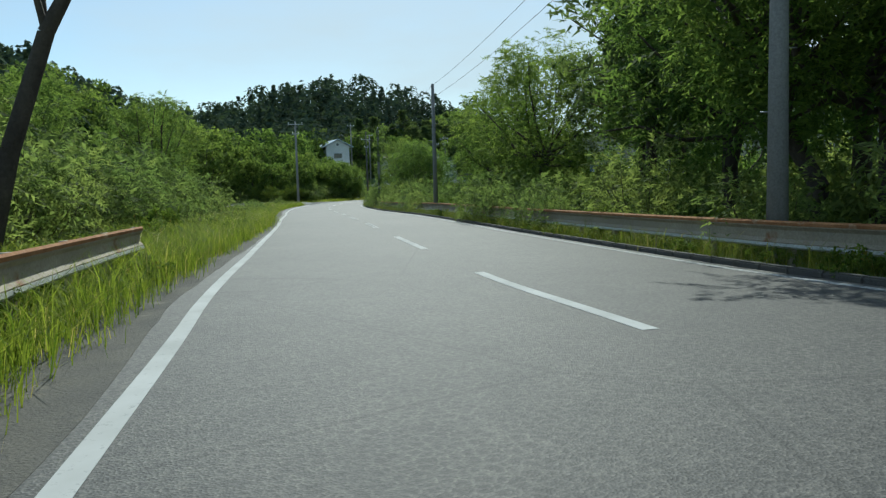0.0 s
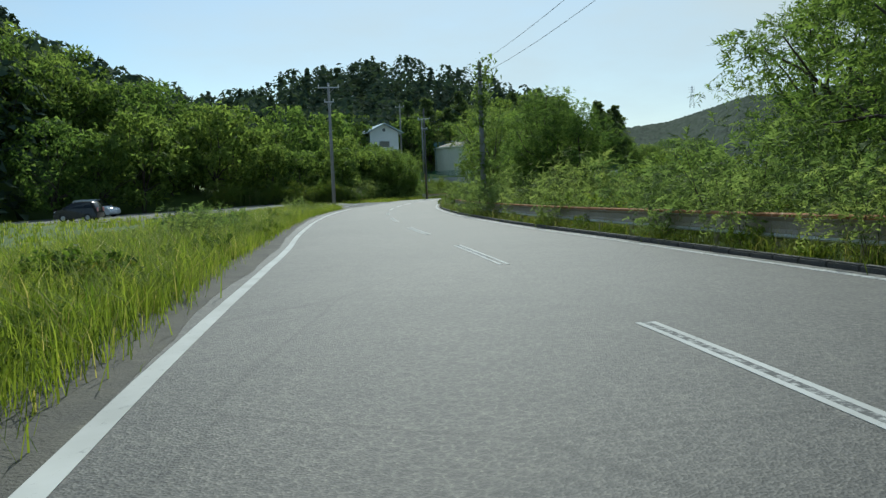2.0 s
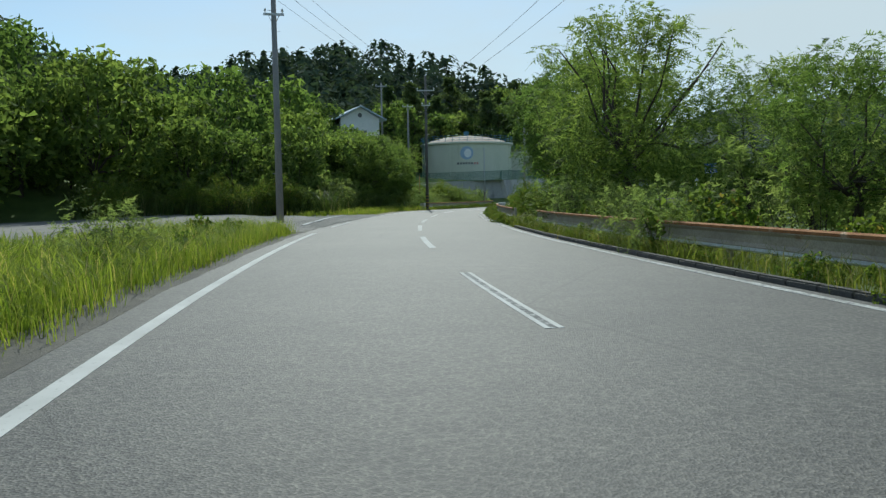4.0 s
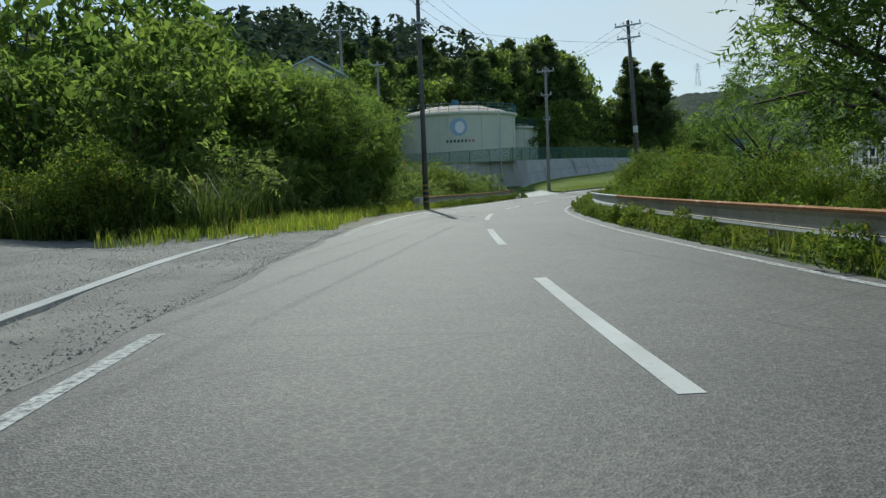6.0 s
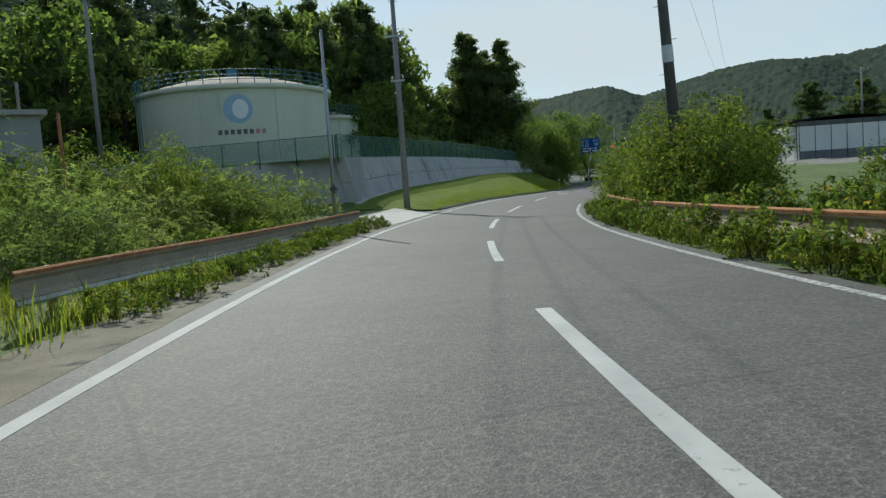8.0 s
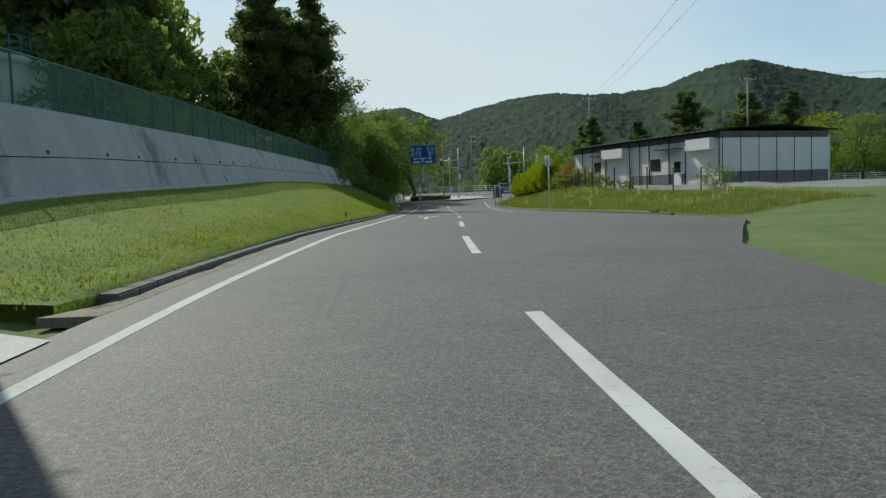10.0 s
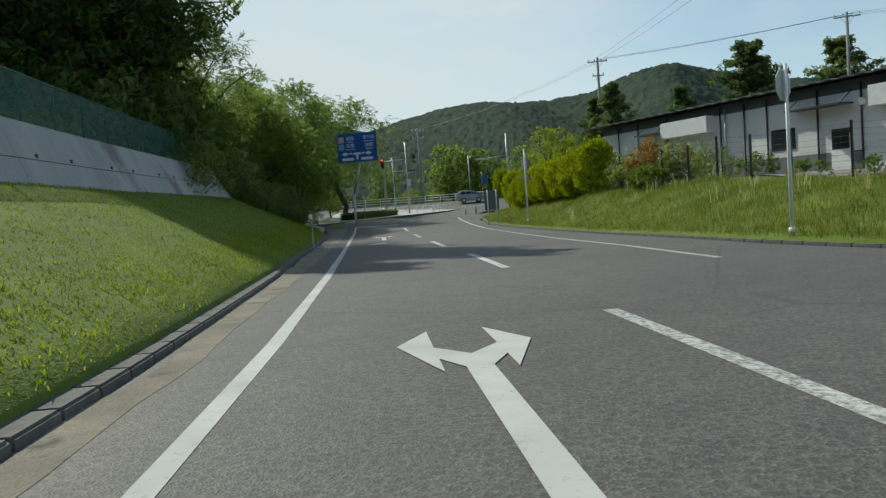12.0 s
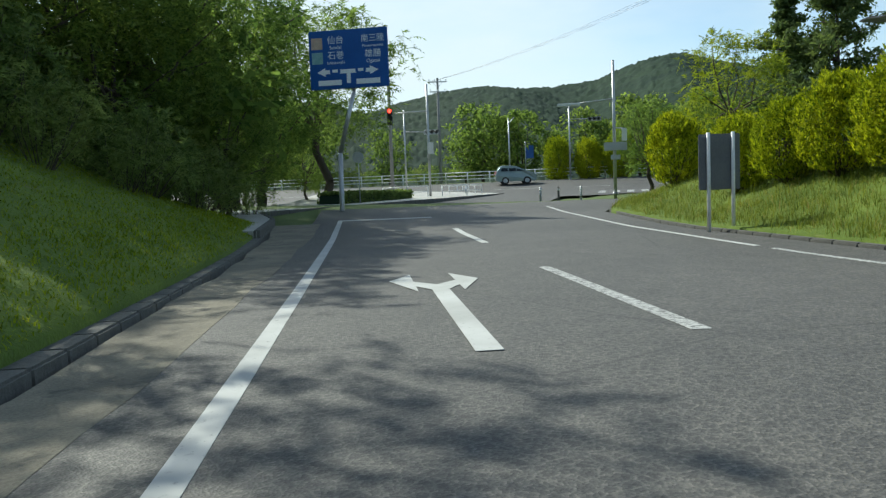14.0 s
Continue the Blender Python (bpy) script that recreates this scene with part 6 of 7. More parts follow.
for x, y, s in ((1.7, 149.6, 1.02), (-0.1, 146.9, 0.92), (4.2, 152.5, 1.1), (2.4, 152.9, 0.9), (6.6, 156.2, 1.0), (0.9, 148.0, 1.02), (9.2, 160.0, 0.8), (4.0, 156.4, 0.8), (2.4, 142.0, 0.75)):
    plant(pick(*VINE), x, y, s, rnd.uniform(0, 6.28))
# golden shrubs and loose bushes by the low building
for x, y, s in ((43.2, 211.7, 0.90), (43.9, 213.5, 0.86), (44.6, 215.2, 0.80), (45.3, 216.8, 0.82), (46.1, 218.4, 0.74), (46.9, 220.0, 0.72), (47.8, 221.8, 0.7), (51.6, 226.4, 0.8)):
    plant(pick("gold0", "gold1"), x, y, s * 1.08, rnd.uniform(0, 6.28), rnd.uniform(0.80, 0.95))
for x, y, s, k in ((42.0, 207.4, 0.95, "red"), (42.6, 209.0, 0.62, "bush0"), (40.6, 206.4, 0.8, "low0"), (32.6, 185.6, 0.55, "bush1"), (40.8, 203.6, 0.5, "bush2"), (41.6, 205.6, 0.72, "bush1"), (39.4, 201.0, 0.62, "low1"), (38.2, 198.6, 0.5, "low0"), (42.6, 206.2, 0.78, "red"), (36.8, 196.0, 0.42, "low1")):
    plant(k, x, y, s, rnd.uniform(0, 6.28))
for x, y, s, k in ((70.8, 218.8, 1.3, "pine0"), (75.5, 214, 1.25, "pine1")):
    plant(k, x, y, s, rnd.uniform(0, 6.28), 0.76)
for x, y, s, k in ((56.0, 227.0, 0.58, "lime"), (63.0, 228.4, 0.72, "pine1"), (77.2, 208, 0.95, "lime"), (72.5, 203.5, 0.85, "lime"), (42.0, 207.7, 0.62, "bush1"), (42.9, 209.4, 0.5, "back0"), (66, 222, 0.7, "pine1"), (74, 208, 0.8, "pine2"), (62.5, 226, 0.75, "pine2"), (63, 236, 0.62, "broad0"), (60, 231, 0.55, "broad1"), (78, 195, 1.0, "broad2"), (70, 198, 0.8, "broad0"), (80, 184, 1.1, "broad1")):
    plant(k, x, y, s, rnd.uniform(0, 6.28))
# trees past the junction railing
for k in range(52):
    x, y, _ = cross(-50 + k * 2.2 + rnd.uniform(-0.9, 0.9), 24 + rnd.uniform(0, 10))
    plant(pick("mid0", "mid1", "back0", "mid1"), x, y, rnd.uniform(0.6, 0.95), rnd.uniform(0, 6.28))
for k in range(8):
    x, y, _ = cross(4 + k * 2.6, 20.5 + rnd.uniform(0, 3))
    plant(pick("gold0", "gold1"), x, y, rnd.uniform(0.8, 1.2), rnd.uniform(0, 6.28), 1.2)

# bushes in the left verge
for u, o, s in ((54.0, 5.7, 0.36), (55.2, 6.2, 0.42), (56.6, 5.6, 0.34), (58.6, 6.0, 0.40), (61.0, 5.6, 0.32)):
    plant("bush1", *at(u, o)[:2], s, rnd.uniform(0, 6.28))

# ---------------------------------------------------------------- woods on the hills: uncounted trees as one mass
def far_woods(name, spots, heights, label, material=HAZED_LEAF, per=26, leaf=0.9, lift=1.1, rough=0.32):
    rng = np.random.default_rng(5)
    n = len(spots)
    cone = rng.uniform(0, 1, n) < 0.45
    zz = rng.uniform(0.02, 1, (n, per))
    a = rng.uniform(0, 6.28, (n, per))
    wide = np.where(cone[:, None], 0.30 * (1.04 - zz), 0.36 * np.sin(np.pi * (0.15 + 0.8 * zz)) ** 0.6)
    r = wide * heights[:, None] * rng.uniform(0.6, 1.05, (n, per))
    p = np.stack([spots[:, 0, None] + np.cos(a) * r, spots[:, 1, None] + np.sin(a) * r, spots[:, 2, None] + zz * heights[:, None]], -1).reshape(-1, 3)
    out = np.stack([np.cos(a), np.sin(a), lift * np.ones_like(a)], -1).reshape(-1, 3) + rng.normal(size=(n * per, 3)) * rough
    out /= np.linalg.norm(out, axis=1)[:, None]
    t = np.cross(out, rng.normal(size=(n * per, 3)))
    t /= np.linalg.norm(t, axis=1)[:, None]
    b = np.cross(out, t)
    s = (np.repeat(heights, per) * 0.16 * leaf * rng.uniform(0.7, 1.3, n * per))[:, None]
    v = np.stack([p - t * s - b * s * 0.7, p - t * s + b * s * 0.7, p + t * s + out * s * 0.2], 1).reshape(-1, 3)
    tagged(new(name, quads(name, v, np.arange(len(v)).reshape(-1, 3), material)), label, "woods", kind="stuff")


def hill_spots(n, x0, x1, y0, y1, keep, seed):
    rng = np.random.default_rng(seed)
    x, y = rng.uniform(x0, x1, n), rng.uniform(y0, y1, n)
    u, off = road_coords(x, y)
    ok = keep(x, y, u, off)
    x, y = x[ok], y[ok]
    return np.c_[x, y, land(x, y)]


sp = hill_spots(2600, -170, 60, 70, 330, lambda x, y, u, off: (off > 30) & ~((y < 150) & (x > -50)) & (u < 262) & ~((np.abs(x + 10) < 16) & (np.abs(y - 192) < 16)) & ~((np.abs(x + 22) < 7) & (y < 162) & (y > 130)), 3)
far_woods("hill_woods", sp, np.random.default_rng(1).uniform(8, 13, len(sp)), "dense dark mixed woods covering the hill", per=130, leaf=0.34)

SKYLINE = [(-180, 3), (-60, 3), (0, 3.5), (14, 4.8), (17, 5.4), (20, 6.3), (24, 6.5), (30, 6.9), (32.5, 6.15), (35, 6.9), (38, 7.4), (43, 7.5), (49, 7.75), (52, 8.5), (55, 9.2), (58, 8.4), (62, 7.1), (66, 6.5), (80, 6.0), (110, 4), (180, 3)]


def mountains():
    """Wooded ridges round the valley; height over the valley floor follows the compass direction, tree crowns are lumps on it."""
    az = np.r_[np.arange(-60, 5, 1.0), np.arange(5, 85, 0.12), np.arange(85, 120, 1.0)]
    ds = np.r_[np.arange(430, 1240, 8.0), 1260, 1320, 1400, 1550, 1700]
    el = np.interp(az, [a for a, _ in SKYLINE], [e for _, e in SKYLINE])
    rng = np.random.default_rng(11)
    a = np.radians(az)
    v = []
    for d in ds:
        q = float(np.interp(d, [430, 520, 640, 760, 880, 1000, 1120, 1230, 1400, 1700], [0.0, 0.10, 0.28, 0.45, 0.62, 0.80, 0.93, 1.0, 0.9, 0.4]))
        spur = 0.10 * np.sin(az * 0.55 + d * 0.004) * min(1.0, 4.0 * q * (1.0 - min(q, 1.0)))
        h = (1230 * np.tan(np.radians(el)) - 9) * q * (1 + spur)
        coarse = rng.uniform(0, 1, 1 + len(az) // 3)
        crown = (4.6 * np.interp(np.arange(len(az)) / 3, np.arange(len(coarse)), coarse) ** 1.6 + 1.6 * rng.uniform(0, 1, len(az))) * (0.55 if q > 0.98 else 1.0)
        v.append(np.c_[10 + np.sin(a) * d, 180 + np.cos(a) * d, h - 8 + crown + (0 if q else -6)])
    v = np.vstack(v)
    w = len(az)
    i = (np.arange(len(ds) - 1)[:, None] * w + np.arange(w - 1)[None, :]).ravel()
    tagged(new("mountains", quads("mountains", v, np.c_[i, i + w, i + w + 1, i + 1], FOREST_FLOOR, True)), "dark green wooded mountains closing the valley", "mountains", kind="structure")


mountains()

# ---------------------------------------------------------------- grass
def blades(name, u0, u1, o0, o1, density, h0, h1, label, material=GRASS, width=0.0055, seed=1, keep=None, lean=0.35, spread=0.09):
    """Grass as single bent blades in tufts."""
    rng = np.random.default_rng(seed)
    n = int((u1 - u0) * abs(np.mean([o1(u1) - o0(u1), o1(u0) - o0(u0)])) * density)
    t = n // 9 + 1
    cu, cf, ch = rng.uniform(u0, u1, t), rng.uniform(0, 1, t), rng.uniform(h0, h1, t)
    k = rng.integers(0, t, n)
    u = cu[k] + rng.normal(size=n) * spread
    lo, hi = np.array([o0(x) for x in cu])[k], np.array([o1(x) for x in cu])[k]
    off = lo + (hi - lo) * cf[k] + rng.normal(size=n) * spread
    X, Y = np.interp(u, LINE_U, LINE[:, 0]), np.interp(u, LINE_U, LINE[:, 1])
    TX, TY = np.interp(u, LINE_U, LINE_T[:, 0]), np.interp(u, LINE_U, LINE_T[:, 1])
    x, y = X - TY * off, Y + TX * off
    if keep is not None:
        ok = keep(x, y, u, off)
        x, y, k, n = x[ok], y[ok], k[ok], int(ok.sum())
    z = land(x, y, 0.0)
    h = ch[k] * rng.uniform(0.55, 1.15, n)
    a = rng.uniform(0, 6.28, n)
    d = np.c_[np.cos(a), np.sin(a), np.zeros(n)]
    s = np.c_[-np.sin(a), np.cos(a), np.zeros(n)] * (width * rng.uniform(0.6, 1.4, n) * (1 + h))[:, None]
    l = (h * rng.uniform(0.3, 1.0, n) * lean * 2)[:, None]
    p0 = np.c_[x, y, z - 0.02]
    p1 = p0 + d * l * 0.25 + np.c_[np.zeros(n), np.zeros(n), h * 0.6]
    p2 = p0 + d * l + np.c_[np.zeros(n), np.zeros(n), h * rng.uniform(0.8, 1.0, n)]
    v = np.stack([p0 - s, p0 + s, p1 + s * 0.8, p1 - s * 0.8, p2 + s * 0.12, p2 - s * 0.12], 1).reshape(-1, 3)
    i = np.arange(n) * 6
    f = np.vstack([np.c_[i, i + 1, i + 2, i + 3], np.c_[i + 3, i + 2, i + 4, i + 5]])
    tagged(new(name, quads(name, v, f, material)), label, "grass", kind="stuff")


blades("tall_grass", -2, 95, lambda u: l_off(u) - 0.02, lambda u: l_off(u) + 3.4, 500, 0.12, 0.66, "tall seeding roadside grass and reeds", seed=1, lean=0.55, width=0.0034, spread=0.13)
blades("tall_grass", 44, 97, lambda u: l_off(u) + 2.8, lambda u: l_off(u) + 6.0, 120, 0.15, 0.40, "tall seeding roadside grass and reeds", seed=2, lean=0.45)
blades("grass_plumes", 14, 92, lambda u: l_off(u) + 0.5, lambda u: l_off(u) + 2.8, 4.0, 0.45, 0.8, "pale arching plumes of seeding grass", PLUME, 0.0026, seed=21, lean=0.8, spread=0.16)
blades("field_grass", 40, 92, lambda u: 9, lambda u: 20, 14, 0.2, 0.45, "meadow grass beside the car park", seed=3, width=0.011)
blades("reeds", 119.0, 124.5, lambda u: 6.8, lambda u: 25.0, 75, 0.8, 2.0, "tall dense reeds at the edge of the car park", REED, 0.006, seed=13, lean=0.42)
blades("verge_grass", 117, 128, lambda u: 5.2, lambda u: 9.5, 90, 0.25, 0.55, "rough grass on the outer verge of the bend", seed=14)
blades("verge_grass", 119, 158, lambda u: l_off(u) + 0.1, lambda u: l_off(u) + 3.2, 100, 0.2, 0.55, "rough grass on the outer verge of the bend", seed=4)
blades("verge_grass", 0, 165, lambda u: rr_off(u) - 0.15, lambda u: rr_off(u) - 2.2, 150, 0.2, 0.55, "rough grass under the guard rail", MEADOW, seed=5, lean=0.7, width=0.004)
blades("bank_grass", 168, 246, lambda u: l_off(u) + 0.22, lambda u: 9.0, 430, 0.03, 0.085, "bright mown grass on the bank", LAWN, 0.0065, seed=6, lean=0.8, spread=0.42, keep=lambda x, y, u, off: (off > np.interp(u, LEFT_U, LEFT_OFF) + 0.2) & (u > 168.6))
blades("bank_grass", 168.5, 246, lambda u: l_off(u) + 0.2, lambda u: l_off(u) + 1.5, 300, 0.04, 0.11, "bright mown grass on the bank", LAWN, 0.006, seed=16, lean=0.7, spread=0.3, keep=lambda x, y, u, off: off > np.interp(u, LEFT_U, LEFT_OFF) + 0.2)
blades("plateau_grass", 170, 233, lambda u: 9.75, lambda u: 11.5, 60, 0.15, 0.4, "rough grass at the foot of the fence", GRASS, 0.006, seed=7)
blades("verge_meadow", 186, 250, lambda u: rr_off(u) - 0.2, lambda u: rr_off(u) - 5.2, 330, 0.06, 0.32, "weedy meadow grass on the verge", MEADOW, 0.0042, seed=8, lean=0.6, spread=0.2, keep=lambda x, y, u, off: off < np.interp(u, RIGHT_U, RIGHT_OFF) - 0.15)

blades("weed_flowers", 192, 226, lambda u: rr_off(u) - 1.2, lambda u: rr_off(u) - 5.4, 2.2, 0.35, 0.75, "thin stalks of pale flowering weeds on the verge", PLUME, 0.006, seed=31, lean=0.25, spread=0.12)
# ---------------------------------------------------------------- writing
def text_mesh(body, size, material, name, m, parent, thick=0.004):
    c = bpy.data.curves.new(name, "FONT")
    c.body, c.size, c.align_x, c.align_y, c.extrude = body, size, "CENTER", "CENTER", thick
    ob = new(name, c)
    bpy.context.view_layer.update()
    me = bpy.data.meshes.new_from_object(ob.evaluated_get(bpy.context.evaluated_depsgraph_get()))
    bpy.data.objects.remove(ob)
    me.materials.clear()
    me.materials.append(material)
    out = new(name, me)
    out.parent = parent
    out.matrix_local = m
    return out


def slab(root, name, x0, x1, z0, z1, y0, y1, mt, label="", r=0.004):
    bm = bmesh.new()
    soft_box(bm, x0, x1, y0, y1, z0, z1, r)
    return part(name, bm, mt, root, label)


def shape(root, name, pts, y0, y1, mt, label=""):
    """An outline in x and z, given depth in y."""
    bm = bmesh.new()
    plate(bm, pts, 0, y1 - y0, Matrix(((1, 0, 0, 0), (0, 0, 1, y0), (0, 1, 0, 0), (0, 0, 0, 1))))
    bmesh.ops.recalc_face_normals(bm, faces=bm.faces[:])
    return part(name, bm, mt, root, label)


def direction_sign():
    root = thing("road_sign", 44.3, 235.3, 3.2, "large blue road direction sign with white arrows on a grey post", "road sign", turn=-47.5)
    W, Hh = 2.83, 2.02
    board = slab(root, "board", -W / 2, W / 2, 0, Hh, -0.02, 0.03, SIGN_BLUE, "blue sign board", 0.03)
    for z in (0.45, 1.55):
        slab(board, "brace", -W / 2 + 0.1, W / 2 - 0.1, z - 0.04, z + 0.04, 0.03, 0.09, STEEL)
    f = -0.026
    slab(board, "arrow_bar", -0.85, 0.75, 0.52, 0.66, f, -0.018, SIGN_WHITE)
    slab(board, "arrow_stem", -0.09, 0.05, 0.18, 0.53, f - 0.001, -0.018, SIGN_WHITE)
    shape(board, "arrow_tip", [(-1.15, 0.59), (-0.85, 0.44), (-0.85, 0.74)], f, -0.018, SIGN_WHITE)
    shape(board, "arrow_tip", [(1.05, 0.59), (0.75, 0.74), (0.75, 0.44)], f, -0.018, SIGN_WHITE)
    for x in (-0.5, 0.42):
        shape(board, "route_shield", [(x - 0.19, 0.76), (x - 0.19, 0.56), (x, 0.36), (x + 0.19, 0.56), (x + 0.19, 0.76), (x, 0.8)], f - 0.003, -0.02, SIGN_BLUE)
        slab(board, "number_bar", x - 0.1, x + 0.1, 0.56, 0.67, f - 0.006, -0.022, SIGN_WHITE)
    for x0, x1 in ((-1.12, -0.28), (0.25, 1.1)):
        slab(board, "caption_bar", x0, x1, 0.13, 0.31, f, -0.018, SIGN_WHITE)
    slab(board, "picture_panel", -1.32, -0.92, 1.38, 1.78, f, -0.018, SIGN_TAN, "brown picture panel")
    slab(board, "picture_panel", -1.32, -0.92, 0.88, 1.28, f, -0.018, SIGN_GREEN, "green picture panel")
    R = Matrix.Rotation(math.pi / 2, 4, "X")
    for body, x, z, s in (("仙台", -0.45, 1.66, 0.30), ("Sendai", -0.45, 1.42, 0.17), ("南三陸", 0.88, 1.66, 0.28), ("Minamisanriku", 0.88, 1.42, 0.13),
                          ("石巻", -0.45, 1.14, 0.30), ("Ishinomaki", -0.45, 0.90, 0.15), ("雄勝", 0.88, 1.14, 0.30), ("Ogatsu", 0.88, 0.90, 0.17)):
        text_mesh(body, s, SIGN_WHITE, "lettering", Matrix.Translation((x, -0.023, z)) @ R, board)
    bm = bmesh.new()
    tube(bm, (0.1, 0.13, 1.9), (0.1, 0.13, -0.1), 0.07, 0.07, 10)
    tube(bm, (0.1, 0.13, -0.1), (-0.55, 0.3, -2.2), 0.07, 0.085, 10)
    tube(bm, (-0.55, 0.3, -2.2), (-0.6, 0.3, -6.2), 0.085, 0.09, 10)
    part("post", bm, STEEL, root)
    root.scale = (1.06, 1.06, 1.06)


direction_sign()


def signal_head(root, x, y, z, upright, face=-1, red=False):
    """Three hooded lamps in a black case."""
    n = (0, 0, 1) if upright else (1, 0, 0)
    w = (0.17, 0.55) if upright else (0.55, 0.17)
    body = slab(root, "signal_head", x - w[0], x + w[0], z - w[1], z + w[1], y - 0.08, y + 0.08, BLACK if upright else STEEL, "traffic signal case", 0.03)
    for k in (-1, 0, 1):
        cx, cz = x + n[0] * k * 0.36, z + n[2] * k * 0.36
        bm = bmesh.new()
        tube(bm, (cx, y + face * 0.08, cz), (cx, y + face * 0.1, cz), 0.125, 0.12, 16)
        part("lens", bm, LAMP_RED if red and k == 1 else BLACK, body)
        bm = bmesh.new()
        seg = 10
        r0 = [bm.verts.new((cx + 0.15 * math.cos(a), y + face * 0.08, cz + 0.15 * math.sin(a))) for a in [math.pi * i / seg for i in range(seg + 1)]]
        r1 = [bm.verts.new((cx + 0.15 * math.cos(a), y + face * 0.3, cz + 0.15 * math.sin(a))) for a in [math.pi * i / seg for i in range(seg + 1)]]
        for i in range(seg):
            bm.faces.new((r0[i], r0[i + 1], r1[i + 1], r1[i]))
        part("hood", bm, BLACK, body)


def mast(name, x, y, base, top, label, category, r=0.09, turn=-45, material=STEEL):
    root = thing(name, x, y, base, label, category, turn=turn)
    bm = bmesh.new()
    tube(bm, (0, 0, -0.3), (0, 0, top - base), r, r * 0.75, 12)
    part("post", bm, material, root)
    bm = bmesh.new()
    tube(bm, (0, 0, -0.05), (0, 0, 0.05), r * 1.6, r * 1.6, 12)
    part("foot", bm, material, root)
    return root


def bar(root, name, a, b, r, mt=STEEL):
    bm = bmesh.new()
    tube(bm, a, b, r, r, 8)
    return part(name, bm, mt, root)


p = mast("traffic_signal", 59.5, 250.6, -1.27, 6.2, "steel signal mast with a red traffic light on its arm", "traffic light")
bar(p, "arm", (0, 0, 5.75), (-2.35, 0, 5.7), 0.045)
signal_head(p, -2.45, -0.06, 5.5, True, -1, True)
slab(p, "control_box", -0.02, 0.3, 3.0, 3.75, -0.12, 0.12, WHITE)
p = mast("traffic_signal", 61.2, 255.6, -0.8, 5.1, "slim signal mast with a sideways traffic light", "traffic light", 0.07, -20)
bar(p, "arm", (0, 0, 4.4), (1.7, 0, 4.35), 0.035)
signal_head(p, 2.0, 0, 4.35, False, -1)
p = mast("traffic_signal", 77.4, 254.7, -0.12, 5.9, "grey signal mast across the junction", "traffic light", 0.08, -60)
bar(p, "arm", (0, 0, 4.95), (1.7, 0, 4.9), 0.035)
signal_head(p, 2.1, 0, 4.85, False, -1)
p = mast("street_lamp", 59.2, 235.2, -1.15, 5.3, "steel pole with a long lamp arm and small boards", "street lamp", 0.085, -52)
bar(p, "arm", (0, 0, 4.6), (-2.1, 0, 4.45), 0.04)
slab(p, "lamp_head", -2.75, -1.6, 4.38, 4.52, -0.12, 0.12, WHITE, "long white lamp head", 0.03)
slab(p, "name_board", -0.5, 0.6, 2.1, 2.5, -0.14, -0.1, STEEL, "grey back of a name board", 0.01)
slab(p, "small_board", -0.18, 0.28, 1.65, 1.88, -0.14, -0.1, STEEL, "", 0.01)
slab(p, "camera_box", 0.35, 0.6, 2.55, 3.15, -0.1, 0.12, WHITE, "white control box", 0.02)
bar(p, "bracket", (0, 0, 3.2), (0.5, 0, 3.15), 0.03)
p = mast("street_lamp", 76.8, 261.4, -0.14, 5.6, "plain lamp post by the far railing", "street lamp", 0.08, -40)
bar(p, "lamp_head", (0, 0, 5.2), (0.5, 0, 5.75), 0.05)
p = mast("blue_sign_post", 79.0, 261.6, 0.0, 3.5, "post with a small blue sign by the railing", "road sign", 0.05, -45)
slab(p, "sign_plate", 0.05, 0.75, 2.0, 3.15, -0.05, -0.02, SIGN_BLUE, "small blue sign plate", 0.02)
p = mast("utility_pole", 61.5, 257.8, -0.15, 8.2, "weathered utility pole behind the clipped hedge", "utility pole", 0.14, 0, POLE_CONC)
p = mast("no_entry_sign_post", 50.6, 245.0, -1.4, 1.5, "thin post with a round sign under the trees", "road sign", 0.035, -40)
bm = bmesh.new()
tube(bm, (0, -0.06, 2.6), (0, -0.03, 2.6), 0.3, 0.3, 20)
part("sign_plate", bm, STEEL, p, "round grey sign back")

# sign seen from behind at the side road, thin post with plate, notice board
p = mast("stop_sign", 27.95, 193.8, -1.35, 1.75, "stop sign seen from its grey back on a white post", "road sign", 0.04, 4, WHITE)
shape(p, "sign_plate", [(0.32 * math.cos(math.pi * (k + 0.5) / 4), 2.72 + 0.32 * math.sin(math.pi * (k + 0.5) / 4)) for k in range(8)], 0.05, 0.07, STEEL, "grey eight-sided sign back")
p = mast("road_sign_post", 40.1, 213.4, -1.45, 2.0, "white post with small sign plates seen edge-on", "road sign", 0.04, -95, WHITE)
shape(p, "sign_plate", [(-0.4, 2.75), (0.0, 3.2), (0.4, 2.75), (0.0, 2.3)], 0.05, 0.07, STEEL, "grey diamond sign back")
slab(p, "small_plate", -0.3, 0.3, 1.95, 2.2, 0.05, 0.07, STEEL)
p = thing("notice_board", 43.27, 219.56, -1.62, "dark board on two white posts at the verge", "notice board", turn=-38)
slab(p, "board", -0.42, 0.42, 0.72, 1.85, -0.03, 0.02, PLINTH, "dark weathered board", 0.015)
for x in (-0.24, 0.26):
    bar(p, "post", (x, -0.07, -0.3), (x, -0.07, 1.88), 0.04, WHITE)
